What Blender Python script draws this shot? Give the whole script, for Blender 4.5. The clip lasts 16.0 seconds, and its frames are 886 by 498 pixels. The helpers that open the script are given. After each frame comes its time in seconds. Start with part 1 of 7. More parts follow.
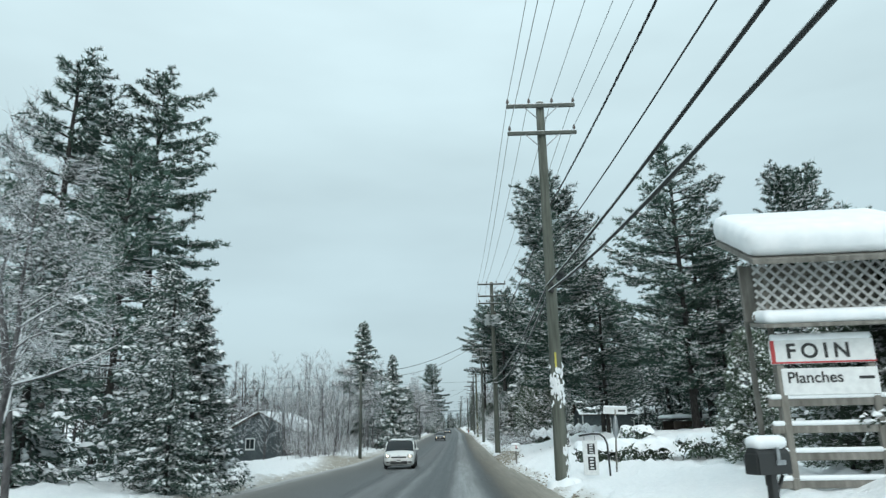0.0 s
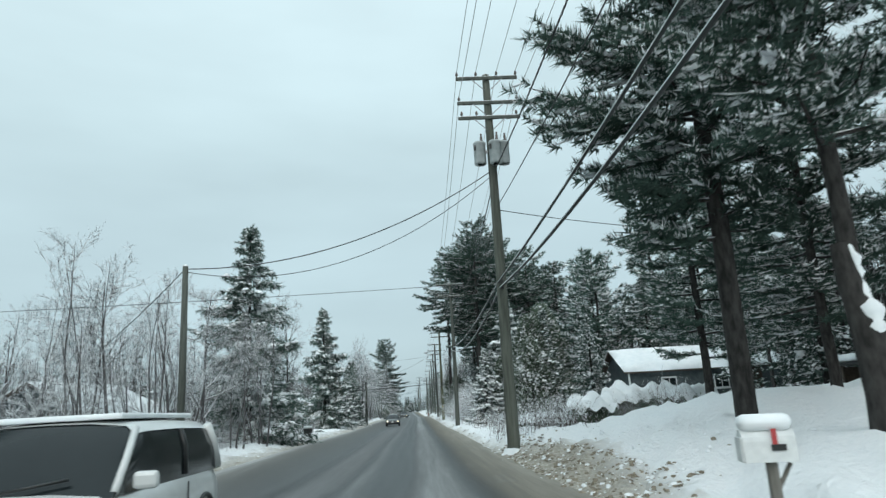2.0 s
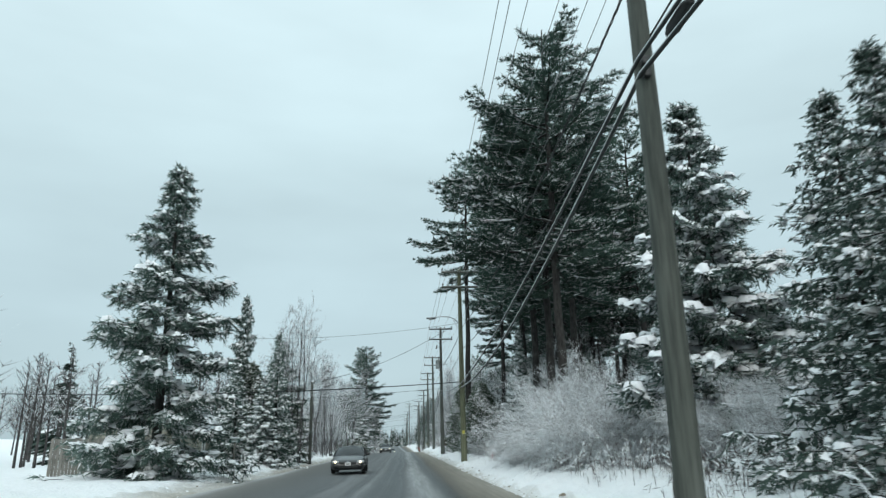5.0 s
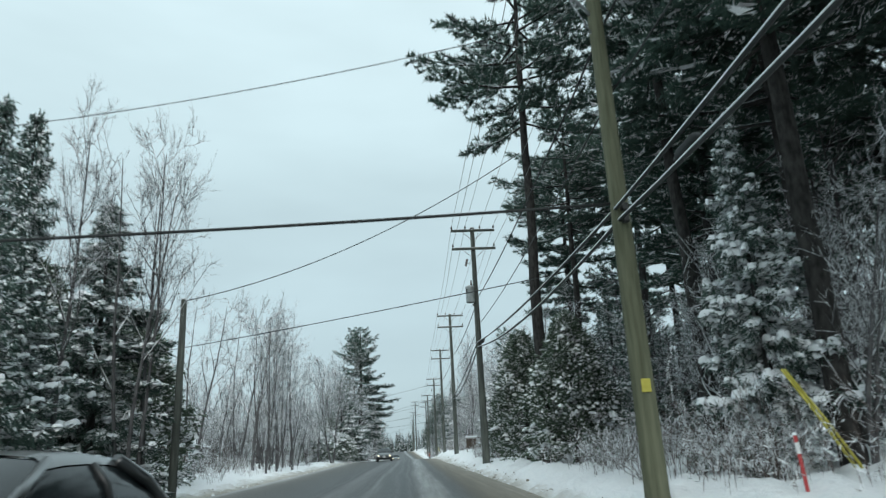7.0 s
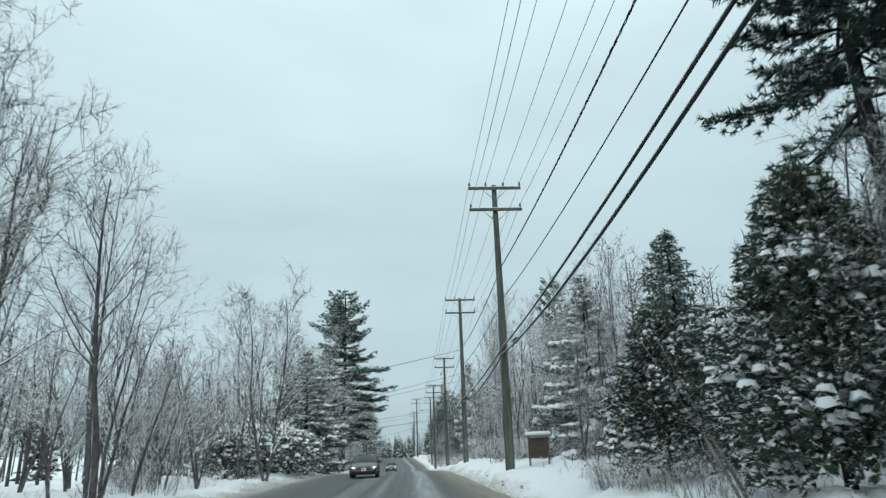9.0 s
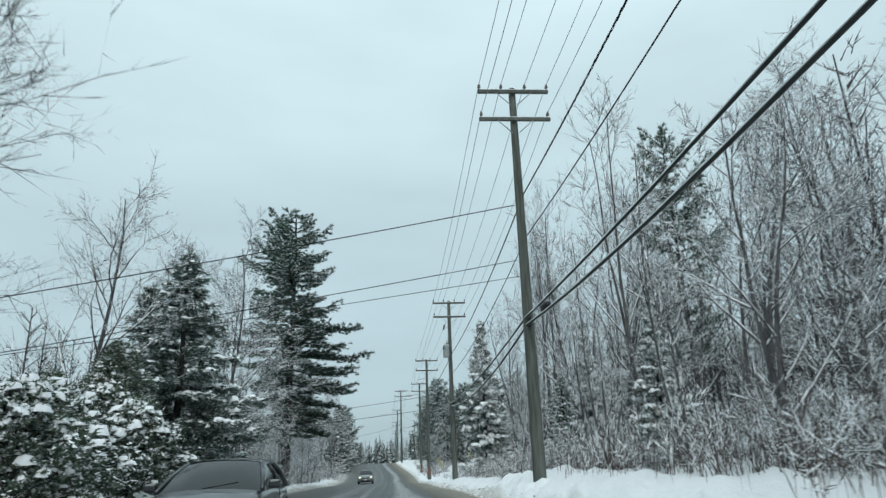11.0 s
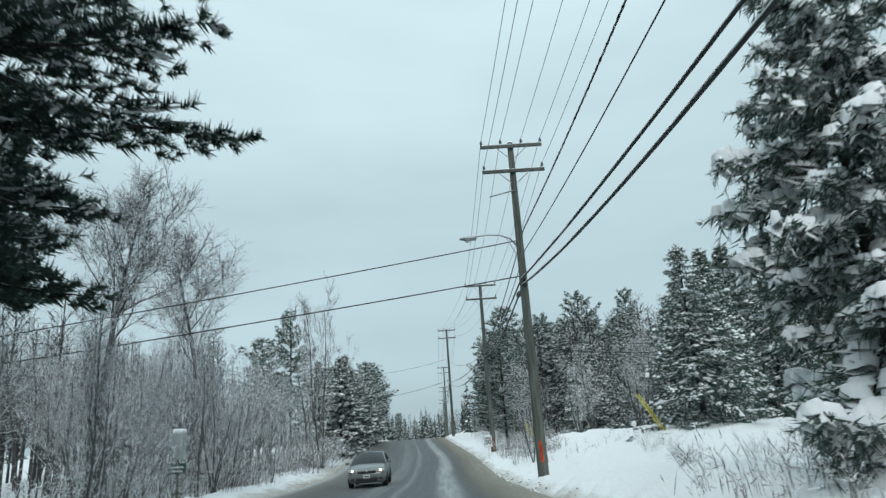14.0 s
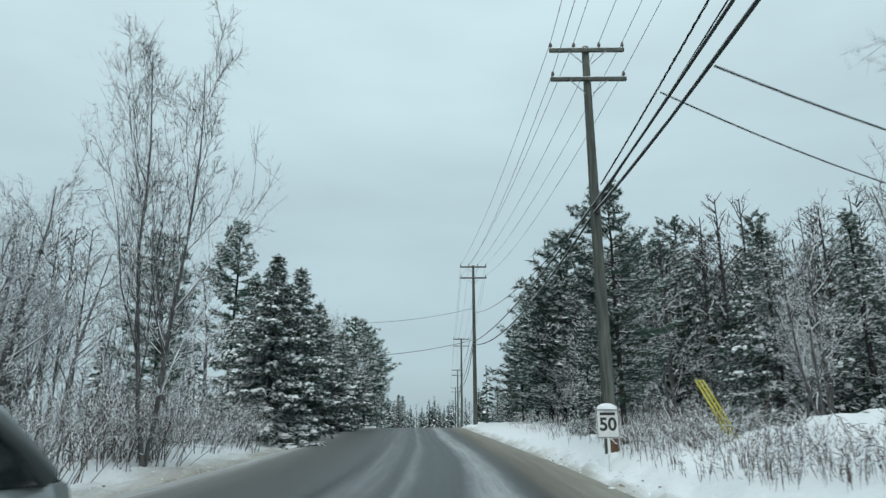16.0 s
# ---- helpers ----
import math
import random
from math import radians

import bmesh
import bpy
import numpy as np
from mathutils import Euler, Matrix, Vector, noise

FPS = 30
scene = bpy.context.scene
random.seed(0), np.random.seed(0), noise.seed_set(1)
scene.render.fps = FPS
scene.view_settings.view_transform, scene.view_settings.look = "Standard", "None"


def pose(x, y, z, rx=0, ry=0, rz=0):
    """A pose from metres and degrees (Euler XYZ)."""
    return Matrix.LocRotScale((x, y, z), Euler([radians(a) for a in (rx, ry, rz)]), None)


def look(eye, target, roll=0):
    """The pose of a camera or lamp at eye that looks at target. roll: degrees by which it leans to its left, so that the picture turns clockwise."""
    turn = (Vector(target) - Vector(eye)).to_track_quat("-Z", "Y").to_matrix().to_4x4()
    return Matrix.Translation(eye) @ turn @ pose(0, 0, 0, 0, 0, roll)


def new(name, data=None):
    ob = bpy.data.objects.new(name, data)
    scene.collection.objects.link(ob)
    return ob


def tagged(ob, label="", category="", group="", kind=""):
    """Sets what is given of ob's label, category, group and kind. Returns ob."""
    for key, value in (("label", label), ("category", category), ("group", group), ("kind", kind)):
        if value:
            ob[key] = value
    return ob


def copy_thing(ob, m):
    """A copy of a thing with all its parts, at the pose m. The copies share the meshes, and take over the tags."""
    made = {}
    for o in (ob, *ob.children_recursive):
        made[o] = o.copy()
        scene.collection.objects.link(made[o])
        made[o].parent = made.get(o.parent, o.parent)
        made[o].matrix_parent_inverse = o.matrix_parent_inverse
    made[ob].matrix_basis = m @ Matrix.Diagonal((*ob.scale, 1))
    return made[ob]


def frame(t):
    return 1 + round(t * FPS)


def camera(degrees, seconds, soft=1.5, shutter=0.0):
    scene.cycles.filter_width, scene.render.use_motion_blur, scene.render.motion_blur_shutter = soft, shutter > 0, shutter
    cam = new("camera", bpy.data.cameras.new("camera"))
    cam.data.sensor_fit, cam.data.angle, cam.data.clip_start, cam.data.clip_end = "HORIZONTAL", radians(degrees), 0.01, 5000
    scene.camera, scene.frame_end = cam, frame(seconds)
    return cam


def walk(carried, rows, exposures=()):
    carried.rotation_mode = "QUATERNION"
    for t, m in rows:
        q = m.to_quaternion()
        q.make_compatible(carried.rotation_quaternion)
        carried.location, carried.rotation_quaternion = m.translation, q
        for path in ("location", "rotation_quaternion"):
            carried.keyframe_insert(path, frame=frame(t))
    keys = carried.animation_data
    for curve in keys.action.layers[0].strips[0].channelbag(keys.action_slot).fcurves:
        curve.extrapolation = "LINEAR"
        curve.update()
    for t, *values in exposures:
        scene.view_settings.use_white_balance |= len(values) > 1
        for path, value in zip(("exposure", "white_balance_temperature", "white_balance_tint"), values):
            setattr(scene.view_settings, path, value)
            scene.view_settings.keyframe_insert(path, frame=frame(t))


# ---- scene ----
cam = camera(66.4, 16.0, soft=1.35, shutter=0.1)
PATH = [
    (0, (0.264, 29.244, 1.821), (0.096, 38.910, 4.378), -1.18),
    (0.5, (0.210, 37.936, 1.610), (0.300, 47.614, 4.129), -4.00),
    (1, (0.135, 46.498, 1.287), (0.429, 56.146, 3.902), -4.21),
    (1.5, (0.099, 55.150, 1.224), (0.472, 64.841, 3.663), -3.51),
    (2, (0.065, 63.662, 1.095), (0.561, 73.372, 3.433), -3.30),
    (2.5, (0.018, 72.017, 0.930), (0.651, 81.726, 3.240), -2.69),
    (3, (-0.054, 80.697, 0.792), (0.591, 90.357, 3.295), -2.21),
    (3.2, (-0.076, 84.145, 0.790), (0.558, 93.764, 3.450), -1.31),
    (5.3, (-0.153, 120.765, 0.950), (0.433, 130.328, 3.813), -1.26),
    (5.5, (-0.153, 124.234, 0.958), (0.459, 133.782, 3.866), -2.19),
    (6, (-0.134, 132.910, 0.948), (0.433, 142.432, 3.952), -2.09),
    (6.5, (-0.125, 141.614, 0.940), (0.431, 151.146, 3.909), -2.88),
    (7, (-0.143, 150.322, 0.970), (0.437, 159.883, 3.842), -2.81),
    (7.5, (-0.172, 159.065, 1.054), (0.356, 168.652, 3.848), -1.90),
    (8, (-0.161, 167.719, 1.161), (0.331, 177.305, 3.963), -1.43),
    (8.2, (-0.145, 171.119, 1.210), (0.331, 180.701, 4.033), -1.56),
    (10.5, (-0.182, 210.523, 1.428), (0.547, 220.002, 4.530), -2.54),
    (11, (-0.139, 219.081, 1.515), (0.647, 228.586, 4.521), -2.05),
    (11.5, (-0.051, 227.736, 1.585), (0.752, 237.223, 4.643), -2.29),
    (12, (0.064, 236.348, 1.641), (0.732, 245.911, 4.488), -2.42),
    (12.5, (0.187, 244.997, 1.631), (0.434, 254.696, 4.056), -1.15),
    (13, (0.318, 253.501, 1.547), (0.409, 263.216, 3.913), -4.15),
    (13.5, (0.368, 261.890, 1.382), (0.510, 271.568, 3.897), -5.26),
    (14, (0.358, 270.438, 1.238), (0.544, 280.059, 3.960), -3.99),
    (14.5, (0.292, 279.012, 1.185), (0.484, 288.643, 3.867), -3.55),
    (15, (0.130, 287.166, 1.058), (0.343, 296.779, 3.803), -3.08),
    (15.5, (-0.149, 295.510, 0.856), (0.000, 305.123, 3.608), -2.05),
    (16, (-0.481, 303.832, 0.602), (-0.559, 313.463, 3.291), -0.19),
]
walk(cam, [(t, look(eye, target, roll)) for t, eye, target, roll in PATH], ((0, 0.13, 6320, 9), (8, 0.11, 6320, 9), (10.5, 0.03, 6270, 9), (14.2, 0.02, 6270, 9), (15, -0.2, 6270, 8), (15.5, -0.18, 6270, 8), (16, -0.06, 6270, 9)))

# ---- light ----
world = bpy.data.worlds.new("overcast_sky")
scene.world = world
world.use_nodes = True
wn, wl = world.node_tree.nodes, world.node_tree.links
wn.clear()
w_out = wn.new("ShaderNodeOutputWorld")
w_bg = wn.new("ShaderNodeBackground")
w_co = wn.new("ShaderNodeTexCoord")
w_sep = wn.new("ShaderNodeSeparateXYZ")
w_ramp = wn.new("ShaderNodeValToRGB")
w_noise = wn.new("ShaderNodeTexNoise")
w_map = wn.new("ShaderNodeMapping")
w_cl = wn.new("ShaderNodeMapRange")
w_mul = wn.new("ShaderNodeMix")
w_sky = wn.new("ShaderNodeTexSky")
w_skys = wn.new("ShaderNodeMix")
w_sky.sky_type, w_sky.sun_disc = "NISHITA", False
w_sky.sun_elevation, w_sky.sun_rotation = radians(39), radians(182)
w_sky.air_density, w_sky.dust_density = 1.0, 4.0
for stop, col in zip((0.0, 1.0), ((0.42, 0.535, 0.565, 1), (0.86, 1.04, 1.07, 1))):
    w_ramp.color_ramp.elements[int(stop)].position = stop
    w_ramp.color_ramp.elements[int(stop)].color = col
mid = w_ramp.color_ramp.elements.new(0.38)
mid.color = (0.54, 0.675, 0.695, 1)
w_map.inputs["Scale"].default_value = (1.2, 1.2, 4.0)
w_noise.inputs["Scale"].default_value = 1.6
w_noise.inputs["Detail"].default_value = 4
w_cl.inputs["From Min"].default_value, w_cl.inputs["From Max"].default_value = 0.3, 0.7
w_cl.inputs["To Min"].default_value, w_cl.inputs["To Max"].default_value = 0.9, 1.08
w_mul.data_type, w_mul.blend_type = "RGBA", "MULTIPLY"
w_mul.inputs["Factor"].default_value = 1.0
w_skys.data_type, w_skys.blend_type = "RGBA", "ADD"
w_skys.inputs["Factor"].default_value = 0.012
wl.new(w_co.outputs["Generated"], w_sep.inputs[0])
wl.new(w_sep.outputs["Z"], w_ramp.inputs["Fac"])
wl.new(w_co.outputs["Generated"], w_map.inputs["Vector"])
wl.new(w_map.outputs[0], w_noise.inputs["Vector"])
wl.new(w_noise.outputs["Fac"], w_cl.inputs["Value"])
wl.new(w_ramp.outputs["Color"], w_mul.inputs[6])
wl.new(w_cl.outputs["Result"], w_mul.inputs[7])
wl.new(w_mul.outputs[2], w_skys.inputs[6])
wl.new(w_sky.outputs["Color"], w_skys.inputs[7])
wl.new(w_skys.outputs[2], w_bg.inputs["Color"])
wl.new(w_bg.outputs[0], w_out.inputs["Surface"])
w_bg.inputs["Strength"].default_value = 1.0

sun = new("sun", bpy.data.lights.new("sun", "SUN"))
sun.data.energy, sun.data.angle, sun.data.color = 1.05, radians(40), (1.0, 0.98, 0.94)
sun.matrix_world = look((-5, -75, 110), (0, 60, 0))


# ---- materials ----
def base_mat(name, rough=0.8, metal=0.0, spec=0.3):
    m = bpy.data.materials.new(name)
    m.use_nodes = True
    b = m.node_tree.nodes["Principled BSDF"]
    b.inputs["Roughness"].default_value, b.inputs["Metallic"].default_value = rough, metal
    b.inputs["Specular IOR Level"].default_value = spec
    return m, m.node_tree.nodes, m.node_tree.links, b


def coords(n, l, scale=(1, 1, 1), kind="Object"):
    c, mp = n.new("ShaderNodeTexCoord"), n.new("ShaderNodeMapping")
    mp.inputs["Scale"].default_value = scale
    l.new(c.outputs[kind], mp.inputs["Vector"])
    return mp.outputs[0]


def noise_of(n, l, vec, scale, detail=4, rough=0.55):
    t = n.new("ShaderNodeTexNoise")
    t.inputs["Scale"].default_value, t.inputs["Detail"].default_value = scale, detail
    t.inputs["Roughness"].default_value = rough
    l.new(vec, t.inputs["Vector"])
    return t.outputs["Fac"]


def ramp_of(n, l, fac, stops):
    r = n.new("ShaderNodeValToRGB")
    e = r.color_ramp.elements
    e[0].position, e[0].color = stops[0][0], (*stops[0][1], 1)
    e[1].position, e[1].color = stops[-1][0], (*stops[-1][1], 1)
    for p, c in stops[1:-1]:
        e.new(p).color = (*c, 1)
    l.new(fac, r.inputs["Fac"])
    return r.outputs["Color"]


def mixed(n, l, fac, a, b, mode="MIX"):
    x = n.new("ShaderNodeMix")
    x.data_type, x.blend_type = "RGBA", mode
    for sock, v in ((x.inputs["Factor"], fac), (x.inputs[6], a), (x.inputs[7], b)):
        if isinstance(v, (int, float)):
            sock.default_value = v
        elif isinstance(v, tuple):
            sock.default_value = (*v, 1)
        else:
            l.new(v, sock)
    return x.outputs[2]


def bump_of(n, l, b, height, strength=0.3, dist=0.02):
    k = n.new("ShaderNodeBump")
    k.inputs["Strength"].default_value, k.inputs["Distance"].default_value = strength, dist
    l.new(height, k.inputs["Height"])
    l.new(k.outputs[0], b.inputs["Normal"])


def maths(n, l, op, a, b=0.0, c=0.0):
    x = n.new("ShaderNodeMath")
    x.operation = op
    for i, v in enumerate((a, b, c)):
        if isinstance(v, (int, float)):
            x.inputs[i].default_value = v
        else:
            l.new(v, x.inputs[i])
    return x.outputs[0]


def speckled(name, dark, light, scale=6.0, rough=0.8, metal=0.0, stretch=(1, 1, 1), bump=0.3, spec=0.3, vary=0.0):
    """Two tones broken up at two scales, with fine relief; vary: how far single objects differ."""
    m, n, l, b = base_mat(name, rough, metal, spec)
    v = coords(n, l, stretch)
    f1, f2 = noise_of(n, l, v, scale, 6), noise_of(n, l, v, scale * 0.13, 3)
    f = maths(n, l, "ADD", maths(n, l, "MULTIPLY", f1, 0.6), maths(n, l, "MULTIPLY", f2, 0.4))
    col = ramp_of(n, l, f, [(0.36, dark), (0.64, light)])
    if vary:
        info = n.new("ShaderNodeObjectInfo")
        k = maths(n, l, "MULTIPLY_ADD", info.outputs["Random"], vary, 1 - vary / 2)
        h = n.new("ShaderNodeHueSaturation")
        l.new(col, h.inputs["Color"])
        l.new(k, h.inputs["Value"])
        col = h.outputs[0]
    l.new(col, b.inputs["Base Color"])
    if bump:
        bump_of(n, l, b, f1, bump)
    return m


def snowy_bark(name, dark, light, amount=0.25, scale=9.0):
    """Bark with snow lying on what faces up and clinging in patches."""
    m, n, l, b = base_mat(name, 0.9, 0, 0.15)
    v = coords(n, l, (1, 1, 0.35))
    f1 = noise_of(n, l, v, scale, 5)
    col = ramp_of(n, l, f1, [(0.35, dark), (0.65, light)])
    g = n.new("ShaderNodeNewGeometry")
    s = n.new("ShaderNodeSeparateXYZ")
    l.new(g.outputs["Normal"], s.inputs[0])
    patch = noise_of(n, l, coords(n, l), 2.3, 4)
    up = maths(n, l, "ADD", s.outputs["Z"], maths(n, l, "MULTIPLY", patch, 1.2))
    lim = 1.35 - amount
    k = maths(n, l, "GREATER_THAN", up, lim)
    l.new(mixed(n, l, k, col, (0.8, 0.84, 0.86)), b.inputs["Base Color"])
    bump_of(n, l, b, f1, 0.5, 0.03)
    return m


def foliage(name, dark, light, rough=0.8, puff=0.22):
    """Needles and sprays; puff: sprays are shaded as parts of one rounded crown rather than as single flat leaves."""
    m, n, l, b = base_mat(name, rough, 0, 0.15)
    g = n.new("ShaderNodeNewGeometry")
    f2 = noise_of(n, l, coords(n, l), 0.55, 3)
    f = maths(n, l, "ADD", maths(n, l, "MULTIPLY", g.outputs["Random Per Island"], 0.5), maths(n, l, "MULTIPLY", f2, 0.5))
    info = n.new("ShaderNodeObjectInfo")
    h = n.new("ShaderNodeHueSaturation")
    l.new(ramp_of(n, l, f, [(0.2, dark), (0.75, light)]), h.inputs["Color"])
    l.new(maths(n, l, "MULTIPLY_ADD", info.outputs["Random"], 0.4, 0.8), h.inputs["Value"])
    l.new(h.outputs[0], b.inputs["Base Color"])
    # thin needles let some light through
    thin, both = n.new("ShaderNodeBsdfTranslucent"), n.new("ShaderNodeMixShader")
    both.inputs[0].default_value = 0.42
    l.new(h.outputs[0], thin.inputs["Color"])
    l.new(b.outputs[0], both.inputs[1])
    l.new(thin.outputs[0], both.inputs[2])
    l.new(both.outputs[0], n["Material Output"].inputs["Surface"])
    if puff:
        grow = coords(n, l, (puff, puff, 0))
        v1, v2, v3 = n.new("ShaderNodeVectorMath"), n.new("ShaderNodeVectorMath"), n.new("ShaderNodeVectorMath")
        v1.operation, v2.operation, v3.operation = "ADD", "MULTIPLY_ADD", "NORMALIZE"
        v1.inputs[1].default_value = (0, 0, 0.55)
        v2.inputs[1].default_value = (0.6, 0.6, 0.6)
        l.new(grow, v1.inputs[0])
        l.new(g.outputs["Normal"], v2.inputs[0])
        l.new(v1.outputs[0], v2.inputs[2])
        l.new(v2.outputs[0], v3.inputs[0])
        l.new(v3.outputs[0], b.inputs["Normal"])
    return m


def plain(name, col, rough=0.5, metal=0.0, spec=0.5, coat=0.0):
    m, n, l, b = base_mat(name, rough, metal, spec)
    f = noise_of(n, l, coords(n, l), 7.0, 4)
    l.new(mixed(n, l, f, tuple(c * 0.88 for c in col), tuple(min(1, c * 1.1) for c in col)), b.inputs["Base Color"])
    b.inputs["Coat Weight"].default_value = coat
    return m


SNOW = speckled("fresh_snow", (0.78, 0.82, 0.84), (0.9, 0.92, 0.93), 3.0, 0.75, spec=0.2, bump=0.35)
TREE_SNOW = speckled("thin_snow_on_needles", (0.76, 0.79, 0.81), (0.91, 0.925, 0.935), 1.5, 0.8, spec=0.15, bump=0.3)
OLIVE_WOOD = speckled("faded_olive_pole_wood", (0.072, 0.08, 0.066), (0.155, 0.166, 0.142), 13, 0.85, stretch=(1, 1, 0.08), bump=0.5)
POLE_WOOD = speckled("weathered_pole_wood", (0.055, 0.063, 0.056), (0.135, 0.147, 0.13), 14, 0.85, stretch=(1, 1, 0.08), bump=0.5, vary=0.25)
TREATED = speckled("green_treated_pole_wood", (0.078, 0.085, 0.052), (0.165, 0.172, 0.115), 12, 0.85, stretch=(1, 1, 0.08), bump=0.4)
STEEL = speckled("galvanised_steel", (0.28, 0.3, 0.31), (0.42, 0.44, 0.45), 20, 0.45, 0.8)
TANK = speckled("grey_enamel_tank", (0.32, 0.36, 0.36), (0.45, 0.48, 0.48), 5, 0.5)
PORCELAIN = plain("brown_porcelain", (0.12, 0.1, 0.09), 0.25)
WIRE = plain("oxidised_wire", (0.22, 0.24, 0.24), 0.5, 0.4)
CABLE = plain("black_cable_sheath", (0.022, 0.026, 0.026), 0.65)
BLACK = plain("black_paint", (0.02, 0.022, 0.022), 0.4)
RUBBER = plain("tyre_rubber", (0.02, 0.02, 0.02), 0.85)
WHITE_PAINT = speckled("white_painted_board", (0.62, 0.64, 0.64), (0.78, 0.8, 0.79), 8, 0.6, bump=0.15)
RED = plain("red_paint", (0.42, 0.05, 0.05), 0.6)
ORANGE = speckled("orange_marking_paint", (0.5, 0.05, 0.02), (0.75, 0.12, 0.05), 9, 0.7)
YELLOW = speckled("yellow_plastic_guard", (0.42, 0.37, 0.06), (0.6, 0.54, 0.12), 5, 0.6)
OLD_BOARD = speckled("grey_weathered_board", (0.12, 0.115, 0.1), (0.27, 0.26, 0.235), 9, 0.85, stretch=(1, 1, 0.2), bump=0.5, vary=0.3)
BROWN_BOARD = speckled("brown_stained_board", (0.055, 0.042, 0.034), (0.11, 0.085, 0.068), 9, 0.8, bump=0.4, vary=0.2)
LATTICE = speckled("pale_garden_lattice", (0.3, 0.31, 0.3), (0.5, 0.51, 0.5), 8, 0.8, vary=0.2)
SIDING_GREY = speckled("slate_grey_siding", (0.055, 0.07, 0.075), (0.1, 0.12, 0.125), 5, 0.7, vary=0.12)
SIDING_TAN = speckled("beige_siding", (0.3, 0.3, 0.25), (0.42, 0.41, 0.35), 3, 0.7, vary=0.1)
SIDING_GREEN = speckled("pale_green_siding", (0.3, 0.38, 0.37), (0.42, 0.5, 0.49), 4, 0.7, vary=0.1)
GLASS_DARK = plain("dark_window_glass", (0.015, 0.02, 0.022), 0.1, 0, 0.3)
CAR_WHITE = plain("white_car_paint", (0.66, 0.68, 0.67), 0.35, 0, 0.5, 0.6)
CAR_BLACK = plain("black_car_paint", (0.012, 0.014, 0.015), 0.3, 0.1, 0.5, 0.7)
CAR_DARK = plain("charcoal_car_paint", (0.035, 0.042, 0.045), 0.32, 0.3, 0.5, 0.6)
CAR_GREY = plain("silver_grey_car_paint", (0.2, 0.22, 0.22), 0.34, 0.4, 0.5, 0.6)
LAMP_GLASS = plain("clear_lamp_lens", (0.5, 0.52, 0.52), 0.12, 0, 0.6)
WOODS_BARK = snowy_bark("grey_woods_bark", (0.035, 0.033, 0.033), (0.1, 0.094, 0.092), 0.1)
BARK = snowy_bark("dark_conifer_bark", (0.022, 0.021, 0.02), (0.06, 0.057, 0.054), 0.08)
TWIG = snowy_bark("frosted_grey_twigs", (0.06, 0.058, 0.06), (0.15, 0.147, 0.148), 0.45)
BRUSH = snowy_bark("brown_brush_stems", (0.06, 0.048, 0.044), (0.16, 0.132, 0.122), 0.5)
PINE_LEAF = foliage("pine_needles", (0.06, 0.104, 0.084), (0.132, 0.2, 0.165))
SPRUCE_LEAF = foliage("spruce_needles", (0.068, 0.107, 0.09), (0.148, 0.208, 0.18), puff=0.3)
WOODS_LEAF = foliage("far_needles", (0.036, 0.057, 0.049), (0.09, 0.128, 0.108), puff=0)
CEDAR_LEAF = foliage("cedar_sprays", (0.078, 0.11, 0.08), (0.165, 0.215, 0.162), puff=0.45)

lamp_on, _, _, bb_ = base_mat("lit_headlamp", 0.3)
bb_.inputs["Base Color"].default_value = (0.8, 0.75, 0.6, 1)
bb_.inputs["Emission Color"].default_value = (1.0, 0.82, 0.5, 1)
bb_.inputs["Emission Strength"].default_value = 4.0


